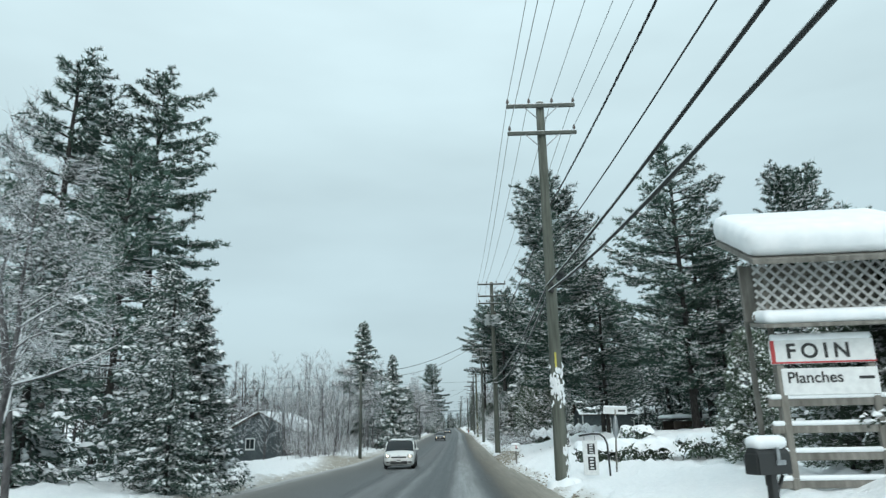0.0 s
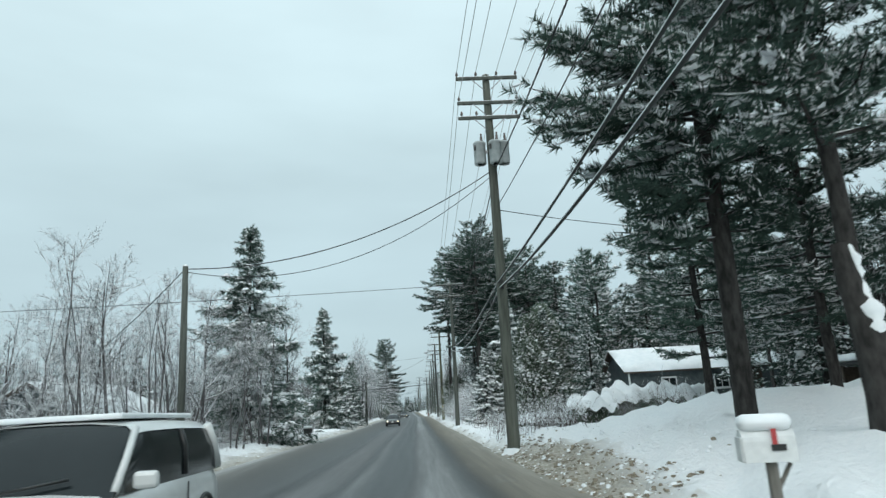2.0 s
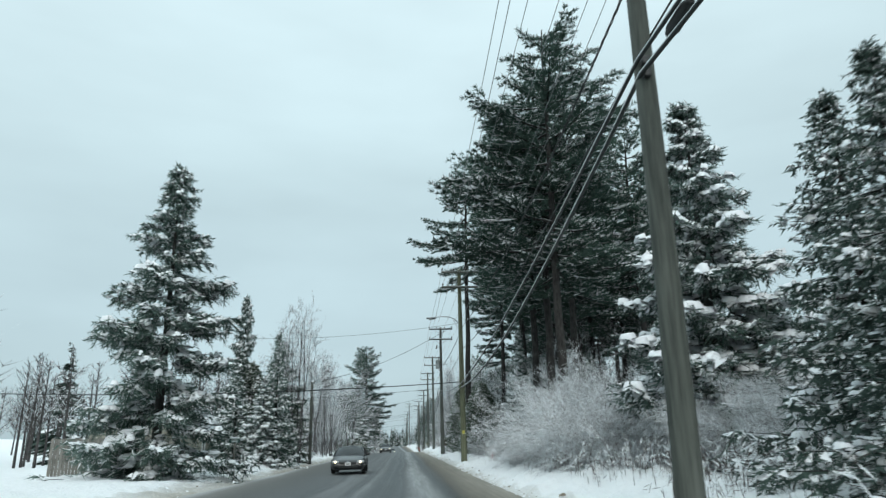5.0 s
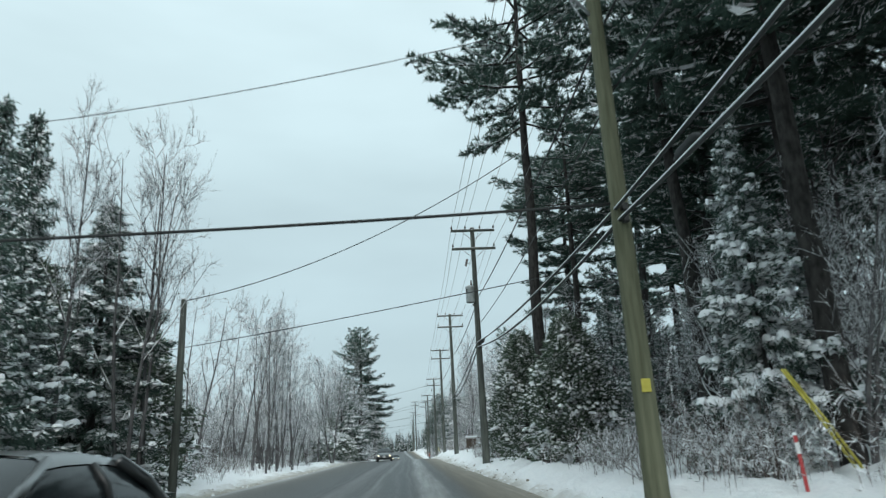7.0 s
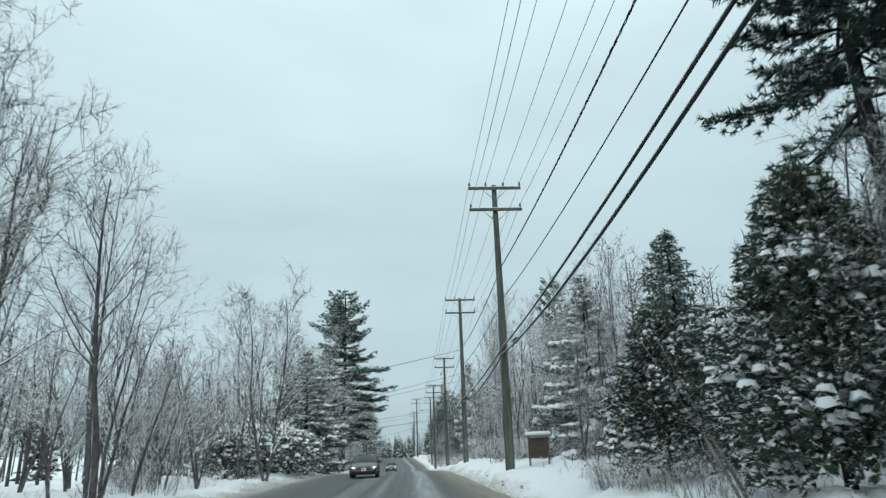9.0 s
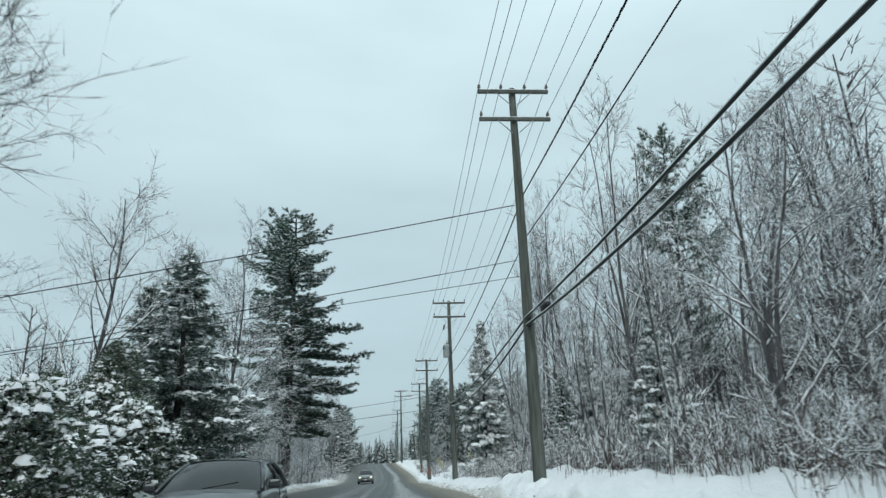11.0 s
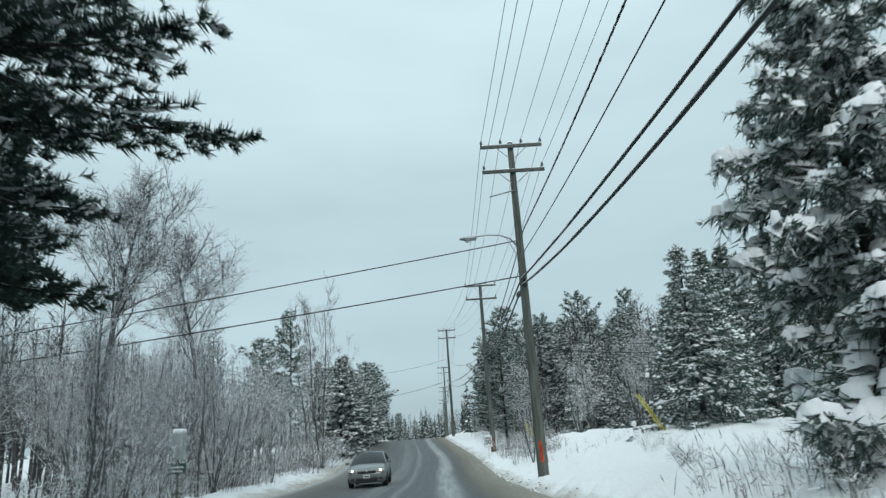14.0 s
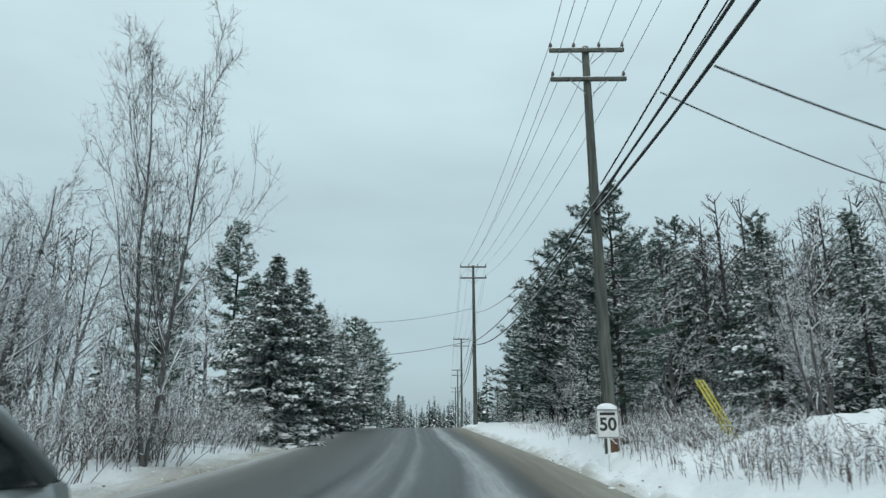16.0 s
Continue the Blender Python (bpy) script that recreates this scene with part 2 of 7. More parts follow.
def road_material():
    """Wet asphalt in the wheel tracks, grey slush between them, sand-brown slush on the shoulder."""
    m, n, l, b = base_mat("slushy_asphalt", 0.6, 0, 0.3)
    obj = coords(n, l, (1, 1, 1), "UV")
    sep = n.new("ShaderNodeSeparateXYZ")
    l.new(obj, sep.inputs[0])
    wob = maths(n, l, "MULTIPLY_ADD", noise_of(n, l, coords(n, l, (0.5, 0.05, 1), "UV"), 1.0, 3), 0.7, -0.35)
    fine = noise_of(n, l, coords(n, l, (1.0, 0.18, 1.0), "UV"), 4.0, 6, 0.65)
    x = maths(n, l, "ADD", sep.outputs["X"], maths(n, l, "ADD", wob, maths(n, l, "MULTIPLY_ADD", fine, 0.3, -0.15)))
    u = maths(n, l, "MULTIPLY_ADD", x, 1 / 10.5, 7.3 / 10.5)
    wet, mid_, pale = (0.035, 0.04, 0.041), (0.1, 0.112, 0.115), (0.48, 0.51, 0.515)
    lanes = [(-7.2, (0.6, 0.61, 0.6)), (-6.5, (0.26, 0.26, 0.245)), (-5.4, (0.13, 0.133, 0.125)), (-4.2, (0.11, 0.116, 0.115)), (-3.45, (0.12, 0.13, 0.132)), (-3.1, wet), (-2.7, (0.25, 0.265, 0.27)), (-2.1, (0.2, 0.215, 0.22)), (-1.75, wet), (-1.45, (0.32, 0.345, 0.35)),
             (-1.1, mid_), (-0.75, wet), (-0.5, mid_), (-0.25, wet), (0.05, (0.3, 0.32, 0.325)), (0.3, pale), (0.8, (0.4, 0.425, 0.425)), (1.1, mid_), (1.35, (0.06, 0.058, 0.05)), (1.65, (0.18, 0.165, 0.135)), (2.2, (0.3, 0.28, 0.235)), (3.0, (0.42, 0.396, 0.34))]
    slushy = ramp_of(n, l, u, [((p + 7.3) / 10.5, c) for p, c in lanes])
    worn = ramp_of(n, l, u, [((p + 7.3) / 10.5, tuple(min(v, 0.12 + 0.22 * v) for v in c) if -5 < p < 1.3 else c) for p, c in lanes])
    along = maths(n, l, "MULTIPLY", maths(n, l, "ADD", sep.outputs["Y"], maths(n, l, "MULTIPLY", noise_of(n, l, coords(n, l, (0.3, 0.06, 1), "UV"), 1.0, 3), 16.0)), 1 / 400)
    cover = ramp_of(n, l, along, [(0.1, (0.75, 0.75, 0.75)), (0.21, (0.7, 0.7, 0.7)), (0.24, (0.25, 0.25, 0.25)), (0.33, (0.3, 0.3, 0.3)), (0.38, (0.85, 0.85, 0.85)), (0.55, (0.8, 0.8, 0.8)), (0.66, (1.0, 1.0, 1.0))])
    tone = mixed(n, l, cover, worn, slushy)
    patch = noise_of(n, l, coords(n, l, (1, 0.3, 1), "UV"), 1.1, 6, 0.7)
    tone = mixed(n, l, maths(n, l, "MULTIPLY", maths(n, l, "GREATER_THAN", patch, 0.6), 0.18), tone, (0.36, 0.38, 0.38))
    streak = ramp_of(n, l, noise_of(n, l, coords(n, l, (1, 0.03, 1), "UV"), 5.0, 5, 0.7), [(0.3, (0.5, 0.5, 0.5)), (0.7, (1.0, 1.0, 1.0))])
    tone = mixed(n, l, 0.85, tone, streak, "MULTIPLY")
    grit = noise_of(n, l, obj, 45, 3)
    tone = mixed(n, l, maths(n, l, "MULTIPLY", grit, 0.3), tone, (0.025, 0.025, 0.025))
    l.new(tone, b.inputs["Base Color"])
    bw = n.new("ShaderNodeRGBToBW")
    l.new(tone, bw.inputs[0])
    rr = n.new("ShaderNodeMapRange")
    rr.inputs["From Min"].default_value, rr.inputs["From Max"].default_value = 0.03, 0.25
    rr.inputs["To Min"].default_value, rr.inputs["To Max"].default_value = 0.42, 0.95
    l.new(bw.outputs[0], rr.inputs["Value"])
    l.new(rr.outputs[0], b.inputs["Roughness"])
    bump_of(n, l, b, maths(n, l, "ADD", fine, grit), 0.35, 0.02)
    return m


def ground_material():
    """Snow, soiled with road sand next to the carriageway."""
    m, n, l, b = base_mat("roadside_snow", 0.8, 0, 0.2)
    obj = coords(n, l)
    sep = n.new("ShaderNodeSeparateXYZ")
    l.new(coords(n, l, (1, 1, 1), "UV"), sep.inputs[0])
    n1 = noise_of(n, l, coords(n, l, (1, 0.3, 1)), 0.9, 6, 0.7)
    n2 = noise_of(n, l, obj, 9, 5, 0.65)
    right = maths(n, l, "MULTIPLY", maths(n, l, "SUBTRACT", sep.outputs["X"], 2.75), 1.05)
    left = maths(n, l, "MULTIPLY", maths(n, l, "SUBTRACT", -7.3, sep.outputs["X"]), 0.75)
    d = maths(n, l, "MAXIMUM", right, left)
    d = maths(n, l, "ADD", d, maths(n, l, "ADD", maths(n, l, "MULTIPLY_ADD", n1, -1.8, 0.9), maths(n, l, "MULTIPLY_ADD", n2, -0.8, 0.4)))
    spill = maths(n, l, "MAXIMUM", maths(n, l, "MULTIPLY_ADD", maths(n, l, "ABSOLUTE", maths(n, l, "SUBTRACT", sep.outputs["Y"], 82.0)), -1 / 11, 1.0), 0.0)
    d = maths(n, l, "SUBTRACT", d, maths(n, l, "MULTIPLY", spill, 1.5))
    dirt = ramp_of(n, l, d, [(0.0, (0.9, 0.9, 0.9)), (0.45, (0.6, 0.6, 0.6)), (1.0, (0.0, 0.0, 0.0))])
    white = ramp_of(n, l, n2, [(0.3, (0.84, 0.865, 0.88)), (0.7, (0.93, 0.945, 0.95))])
    soil = ramp_of(n, l, n2, [(0.3, (0.17, 0.152, 0.12)), (0.52, (0.34, 0.31, 0.25)), (0.72, (0.58, 0.55, 0.48))])
    bw = n.new("ShaderNodeRGBToBW")
    l.new(dirt, bw.inputs[0])
    l.new(mixed(n, l, bw.outputs[0], white, soil), b.inputs["Base Color"])
    big = noise_of(n, l, obj, 1.6, 7, 0.62)
    bump_of(n, l, b, maths(n, l, "ADD", big, maths(n, l, "MULTIPLY", n2, 0.45)), 0.7, 0.2)
    return m


ROAD, GROUND = road_material(), ground_material()


# ---- building tools ----
class Mesh:
    """Gathers vertices and triangles."""

    def __init__(self):
        self.v, self.f, self.n = [], [], 0

    def add(self, verts, faces):
        verts, faces = np.asarray(verts, float).reshape(-1, 3), np.asarray(faces, int).reshape(-1, 3)
        self.v.append(verts)
        self.f.append(faces + self.n)
        self.n += len(verts)
        return self

    def data(self, name):
        v, f = np.concatenate(self.v), np.concatenate(self.f)
        me = bpy.data.meshes.new(name)
        me.vertices.add(len(v))
        me.vertices.foreach_set("co", v.ravel())
        me.loops.add(f.size)
        me.loops.foreach_set("vertex_index", f.ravel())
        me.polygons.add(len(f))
        me.polygons.foreach_set("loop_start", np.arange(0, f.size, 3))
        me.update(calc_edges=True)
        me.validate()
        return me


def part(name, shape, material, parent=None, label="", smooth=False, m=None):
    """Links a bmesh, a Mesh or mesh data as one object, under a thing or a part."""
    if isinstance(shape, Mesh):
        me = shape.data(name)
    elif isinstance(shape, bmesh.types.BMesh):
        me = bpy.data.meshes.new(name)
        shape.normal_update()
        shape.to_mesh(me)
        shape.free()
    else:
        me = shape
    if not me.materials:
        me.materials.append(material)
    if smooth:
        me.polygons.foreach_set("use_smooth", [True] * len(me.polygons))
    ob = new(name, me)
    if parent:
        ob.parent = parent
    if m is not None:
        ob.matrix_basis = m
    if label:
        ob["label"] = label
    return ob


def thing(name, m, label, category, group="", kind=""):
    ob = new(name)
    ob.empty_display_size = 0.2
    ob.matrix_basis = m
    return tagged(ob, label, category, group, kind)


def box(cx, cy, cz, sx, sy, sz, bevel=0.0, m=None):
    bm = bmesh.new()
    bmesh.ops.create_cube(bm, size=1.0)
    bmesh.ops.scale(bm, vec=(sx, sy, sz), verts=bm.verts)
    if bevel:
        bmesh.ops.bevel(bm, geom=bm.edges[:], offset=bevel, segments=2, affect="EDGES", profile=0.5)
    if m is not None:
        bmesh.ops.transform(bm, matrix=m, verts=bm.verts)
    bmesh.ops.translate(bm, vec=(cx, cy, cz), verts=bm.verts)
    return bm


def lathe(profile, sides=14, axis="z"):
    """A turned shape from (radius, height) pairs."""
    a = np.arange(sides) * 2 * math.pi / sides
    v = np.array([[r * math.cos(t), r * math.sin(t), z] for r, z in profile for t in a])
    if axis == "x":
        v = v[:, [2, 0, 1]]
    if axis == "y":
        v = v[:, [0, 2, 1]] * (1, 1, -1)
    f = []
    for i in range(len(profile) - 1):
        for j in range(sides):
            p, q = i * sides + j, i * sides + (j + 1) % sides
            f += [(p, q, q + sides), (p, q + sides, p + sides)]
    return Mesh().add(v, f)


def tube_into(mesh, pts, radii, sides=5, cap=True):
    pts = np.asarray(pts, float)
    radii = np.broadcast_to(np.asarray(radii, float), (len(pts),))
    d = np.gradient(pts, axis=0)
    d /= np.linalg.norm(d, axis=1, keepdims=True) + 1e-9
    ref = np.array([0.0, 0.0, 1.0]) if np.abs(d[:, 2]).mean() < 0.8 else np.array([1.0, 0.0, 0.0])
    s = np.cross(d, ref)
    s /= np.linalg.norm(s, axis=1, keepdims=True) + 1e-9
    u = np.cross(s, d)
    a = np.arange(sides) * 2 * math.pi / sides
    ring = s[:, None] * np.cos(a)[None, :, None] + u[:, None] * np.sin(a)[None, :, None]
    v = (pts[:, None] + ring * radii[:, None, None]).reshape(-1, 3)
    i, j = np.meshgrid(np.arange(len(pts) - 1), np.arange(sides), indexing="ij")
    p, q = i * sides + j, i * sides + (j + 1) % sides
    f = np.concatenate([np.stack([p, q, q + sides], -1).reshape(-1, 3), np.stack([p, q + sides, p + sides], -1).reshape(-1, 3)])
    if cap:
        e = (len(pts) - 1) * sides
        f = np.concatenate([f, [(0, k + 1, k) for k in range(1, sides - 1)], [(e, e + k, e + k + 1) for k in range(1, sides - 1)]])
    mesh.add(v, f)
    return mesh


def tube(pts, radii, sides=8):
    return tube_into(Mesh(), pts, radii, sides)


def blades_into(mesh, o, d, w, side):
    """Lozenge-shaped leaves from o along d (with length), w wide along side."""
    k = o + d * 0.45
    v = np.stack([o, k + side * w[:, None] / 2, o + d, k - side * w[:, None] / 2], 1).reshape(-1, 3)
    b = np.arange(len(o))[:, None] * 4
    mesh.add(v, np.concatenate([b + [0, 1, 2], b + [0, 2, 3]]))


def slivers_into(mesh, o, d, w, rng):
    """Thin pointed slivers from o along d (with length), w wide at the foot."""
    s = unit(np.cross(d, rng.normal(0, 1, d.shape))) * (np.broadcast_to(w, (len(o),))[:, None] / 2)
    v = np.stack([o - s, o + s, o + d], 1).reshape(-1, 3)
    mesh.add(v, np.arange(len(o) * 3).reshape(-1, 3))


def sprigs_into(mesh, o, d, k, ln, w, rng, spread=0.9, flat=0.5, lift=0.0, along=0.75):
    """Needles in k slivers along each twig from o along d; flat: how far they keep to the twig's level plane."""
    n = len(o)
    t = (np.arange(k) + rng.random((n, k))) / k * 0.9 + 0.1
    at = (o[:, None] + d[:, None] * t[:, :, None]).reshape(-1, 3)
    ax = np.repeat(unit(d), k, 0)
    p = rng.normal(0, 1, (n * k, 3))
    p = unit(p - ax * (p * ax).sum(1, keepdims=True)) * (1, 1, flat)
    nd = unit(ax * along + p * spread + (0, 0, lift))
    size = np.repeat(np.broadcast_to(ln, (n,)), k) * rng.uniform(0.6, 1.2, n * k)
    slivers_into(mesh, at, nd * size[:, None], np.repeat(np.broadcast_to(w, (n,)), k) * rng.uniform(0.7, 1.3, n * k), rng)


def lumps_into(mesh, c, rx, ry, h, turn, rng, full=False):
    """Small flattened domes of snow with uneven rims; full: rounded in two steps."""
    n, k = len(c), 6
    a = np.arange(k) * 2 * math.pi / k + rng.uniform(0, 1, (n, 1))
    r = rng.uniform(0.65, 1.25, (n, k))
    ct, st = np.cos(turn)[:, None], np.sin(turn)[:, None]

    def ring(f, z):
        x, y = rx[:, None] * np.cos(a) * r * f, ry[:, None] * np.sin(a) * r * f
        return np.stack([c[:, None, 0] + x * ct - y * st, c[:, None, 1] + x * st + y * ct, c[:, None, 2] + z * h[:, None]], -1)

    top = (c + np.stack([rng.normal(0, 0.1, n) * rx, rng.normal(0, 0.1, n) * rx, h], -1))[:, None]
    if not full:
        v = np.concatenate([ring(1, rng.uniform(-0.3, 0.1, (n, k))), top], 1).reshape(-1, 3)
        b = np.arange(n)[:, None] * (k + 1)
        mesh.add(v, np.concatenate([b + [j, (j + 1) % k, k] for j in range(k)]))
        return
    v = np.concatenate([ring(1, rng.uniform(-0.5, 0.1, (n, k))), ring(0.72, rng.uniform(0.55, 0.95, (n, k))), top], 1).reshape(-1, 3)
    b = np.arange(n)[:, None] * (2 * k + 1)
    f = []
    for j in range(k):
        q = (j + 1) % k
        f += [b + [j, q, k + q], b + [j, k + q, k + j], b + [k + j, k + q, 2 * k]]
    mesh.add(v, np.concatenate(f))


def unit(a):
    return a / (np.linalg.norm(a, axis=-1, keepdims=True) + 1e-9)


def smooth01(x):
    x = np.clip(x, 0, 1)
    return x * x * (3 - 2 * x)


def window(y, a, b, c, d):
    return smooth01((y - a) / (b - a)) * (1 - smooth01((y - c) / (d - c)))


# ---- the lie of the land ----
EDGE_L, EDGE_R = -7.0, 2.8
ROAD_Y = (-400, 20, 29, 38, 46, 55, 64, 72, 81, 121, 142, 159, 168, 210, 228, 240, 253, 262, 270, 287, 295, 304, 315, 325, 340, 355, 370, 390, 420, 460, 560, 900)
ROAD_H = (0.5, 0.5, 0.44, 0.24, -0.04, -0.13, -0.26, -0.42, -0.55, -0.4, -0.4, -0.3, -0.19, 0.08, 0.24, 0.29, 0.2, 0.03, -0.11, -0.29, -0.47, -0.66, -0.62, -0.25, 0.3, 0.95, 1.5, 1.85, 1.8, 1.2, 0.0, -0.5)


def road_z(y):
    y = np.asarray(y, float)
    return sum(np.interp(y + d, ROAD_Y, ROAD_H) for d in (-5, -2.5, 0, 2.5, 5)) / 5


def bend(y):
    """How far the road swings to the left up the far hill and behind it."""
    y = np.asarray(y, float)
    return -2.3 * smooth01((y - 318) / 60) - 40 * smooth01((y - 430) / 260)


def ripple(x, y):
    return (np.sin(x * 0.9 + y * 0.31) * np.sin(y * 0.23 - x * 0.4 + 1) + 0.6 * np.sin(x * 1.7 - y * 0.83 + 2) * np.sin(y * 0.61 + 0.7) + 0.35 * np.sin(x * 3.1 + y * 1.9) * np.sin(y * 2.7 - x * 1.3))


def ground_z(x, y):
    x, y = np.asarray(x, float) - bend(y), np.asarray(y, float)
    r, q = np.maximum(x - EDGE_R, 0), np.maximum(EDGE_L - x, 0)
    z = road_z(y) - 0.06
    z = z + smooth01(r / 1.9) * (0.4 + 0.13 * ripple(x, y)) + 0.02 * np.minimum(r, 40)
    z = z + 0.16 * smooth01((x - 2.9) / 1.6) * window(y, 61, 67, 94, 102) + 0.35 * smooth01((x - 2.9) / 1.2) * window(y, 208, 212, 244, 250)
    z = z + 1.0 * smooth01((x - 4.0) / 7.5) * window(y, 58, 70, 86, 100)
    z = z + 0.25 * smooth01((x - 4.0) / 3) * window(y, 30, 36, 48, 56)
    z = z + 1.1 * smooth01((x - 4.8) / 5.0) * window(y, 290, 300, 318, 332)
    z = z + smooth01((q - 0.3) / 2.2) * (0.38 + 0.16 * ripple(x, y)) - 0.01 * np.minimum(q, 40)
    z = z + (0.1 * np.sin(x * 4.3 + y * 1.1) * np.sin(y * 2.9 - x * 0.7) + 0.06 * np.sin(x * 7.1 - y * 3.7)) * (smooth01(r / 0.8) + smooth01(q / 0.8)) * (np.abs(x) < 16)
    z = z - 0.7 * smooth01((q - 4) / 9) * window(y, 75, 95, 130, 142)
    z = z + 0.05 * np.maximum(np.abs(x) - 40, 0) * (np.abs(x) < 300)
    return z


def g(x, y):
    return float(ground_z(x, y))


def sheet(name, xs, ys, height, material, label, category):
    """A grid over lane coordinates that follows the bend; its UV map holds metres across and along the road."""
    X, Y = np.meshgrid(xs, ys)
    v = np.stack([X + bend(Y), Y, height(X, Y)], -1).reshape(-1, 3)
    i, j = np.meshgrid(np.arange(len(ys) - 1), np.arange(len(xs) - 1), indexing="ij")
    p, w = i * len(xs) + j, len(xs)
    f = np.concatenate([np.stack([p, p + 1, p + 1 + w], -1).reshape(-1, 3), np.stack([p, p + 1 + w, p + w], -1).reshape(-1, 3)])
    ob = part(name, Mesh().add(v, f), material, smooth=True)
    uv = np.stack([X, Y], -1).reshape(-1, 2)[f.ravel()]
    ob.data.uv_layers.new(name="lanes").data.foreach_set("uv", uv.ravel())
    return tagged(ob, label, category, kind="structure")


def build_ground():
    near = np.concatenate([np.arange(0, 1.6, 0.2), np.arange(1.6, 8, 0.4), np.arange(8, 20, 1.2), np.arange(20, 60, 6), [60, 75, 100, 140, 200, 320, 600, 1500]])
    xs = np.concatenate([EDGE_L - near[::-1], [-6.6, -1.8, 2.4], EDGE_R + near])
    ys = np.concatenate([[-1500, -500, -200, -80, -20], np.arange(0, 345, 0.55), np.arange(345, 560, 3), [600, 700, 900, 1500, 3000]])
    sheet("ground", xs, ys, lambda X, Y: ground_z(X + bend(Y), Y), GROUND, "snow-covered ground with sand-soiled banks beside the road", "ground")
    xs = np.linspace(EDGE_L - 0.3, EDGE_R + 0.3, 25)
    ys = np.concatenate([np.arange(-60, 345, 1.0), np.arange(345, 900, 4)])
    sheet("road", xs, ys, lambda X, Y: road_z(Y) - 0.03 * ((X + 2.1) / 4.9) ** 2 + 0.008 * ripple(X * 2, Y * 0.4) + 0.02, ROAD, "two-lane asphalt road with wet tracks and slush", "road")


build_ground()


# ---- utility poles and wires ----
# y, x, height of the top, height of the telephone cables
POLES = [(14.0, 3.8, 13.3, 6.5), (52.2, 3.55, 13.4, 6.5), (88.9, 3.5, 14.4, 5.75), (124.8, 3.6, 12.6, 6.6), (161.7, 3.8, 12.95, 5.0), (187.2, 3.82, 13.25, 6.6),
         (214.8, 4.1, 13.75, 5.85), (240.1, 4.25, 14.1, 5.8), (270.4, 4.4, 13.5, 5.7), (295.9, 3.88, 12.75, 7.0), (324.1, 4.18, 13.3, 7.6), (367.0, 1.9, 16.6, 9.2),
         (412.0, 1.5, 16.0, 9.0), (455.0, 1.4, 15.2, 8.6), (500.0, 1.3, 14.5, 8.2)]


def insulator(parent, x, y, z, m=None):
    return part("insulator", lathe([(0.015, -0.1), (0.02, 0.0), (0.055, 0.02), (0.06, 0.05), (0.04, 0.07), (0.055, 0.09), (0.035, 0.13), (0.03, 0.16), (0.0, 0.165)], 9), PORCELAIN, parent, m=pose(x, y, z))


def crossarm(parent, z, posts):
    arm = part("crossarm", box(0, -0.2, z, 2.5, 0.1, 0.13, 0.012), POLE_WOOD, parent)
    for x in posts:
        insulator(arm, x, -0.2, z + 0.13)
    for s in (-1, 1):
        part("brace", tube([(s * 0.62, -0.26, z - 0.07), (s * 0.12, -0.21, z - 0.52)], 0.018, 5), STEEL, parent)
    part("snow_cap", box(0, -0.2, z + 0.075, 2.4, 0.07, 0.025, 0.01), SNOW, parent, "thin line of snow on the arm")
    return arm


def transformer(parent, x, y, z):
    tank = part("transformer", lathe([(0.0, 0.0), (0.22, 0.0), (0.24, 0.04), (0.24, 0.8), (0.26, 0.82), (0.26, 0.88), (0.22, 0.93), (0.1, 0.98), (0, 0.98)], 16), TANK, parent, "grey enamelled transformer tank", True, pose(x, y, z))
    part("bushing", lathe([(0.05, 0.94), (0.07, 1.0), (0.04, 1.04), (0.06, 1.09), (0.03, 1.2), (0.05, 1.24), (0.0, 1.28)], 8), PORCELAIN, tank, m=pose(0.08, -0.1, 0))
    part("lug", box(-0.2, -0.15, 0.65, 0.08, 0.12, 0.2, 0.01), BLACK, tank)
    part("bracket", box(-x * 0.5, -y * 0.5, 0.55, abs(x) + 0.1, 0.08, 0.12, 0.01), STEEL, tank)
    return tank


def street_lamp(parent, z):
    pts = [(-0.12, -0.05, z), (-0.4, -0.1, z + 0.32), (-0.8, -0.15, z + 0.46), (-1.3, -0.2, z + 0.48), (-1.75, -0.25, z + 0.42)]
    arm = part("lamp_arm", tube(pts, [0.035, 0.032, 0.03, 0.028, 0.026], 7), STEEL, parent, "curved galvanised bracket", True)
    part("arm_stay", tube([(-0.12, -0.05, z - 0.45), (-0.55, -0.12, z + 0.38)], 0.016, 5), STEEL, arm)
    head = lathe([(0.0, -0.36), (0.07, -0.34), (0.11, -0.2), (0.15, 0.05), (0.13, 0.28), (0.0, 0.33)], 12, "x")
    part("lamp_head", head, STEEL, arm, "cobra-head street lamp", True, pose(-2.02, -0.27, z + 0.36) @ Matrix.Diagonal((1, 1, 0.62, 1)))
    part("lens", lathe([(0.0, -0.09), (0.09, -0.07), (0.13, 0.0)], 12), LAMP_GLASS, arm, "clear lamp lens", True, pose(-2.06, -0.27, z + 0.3))


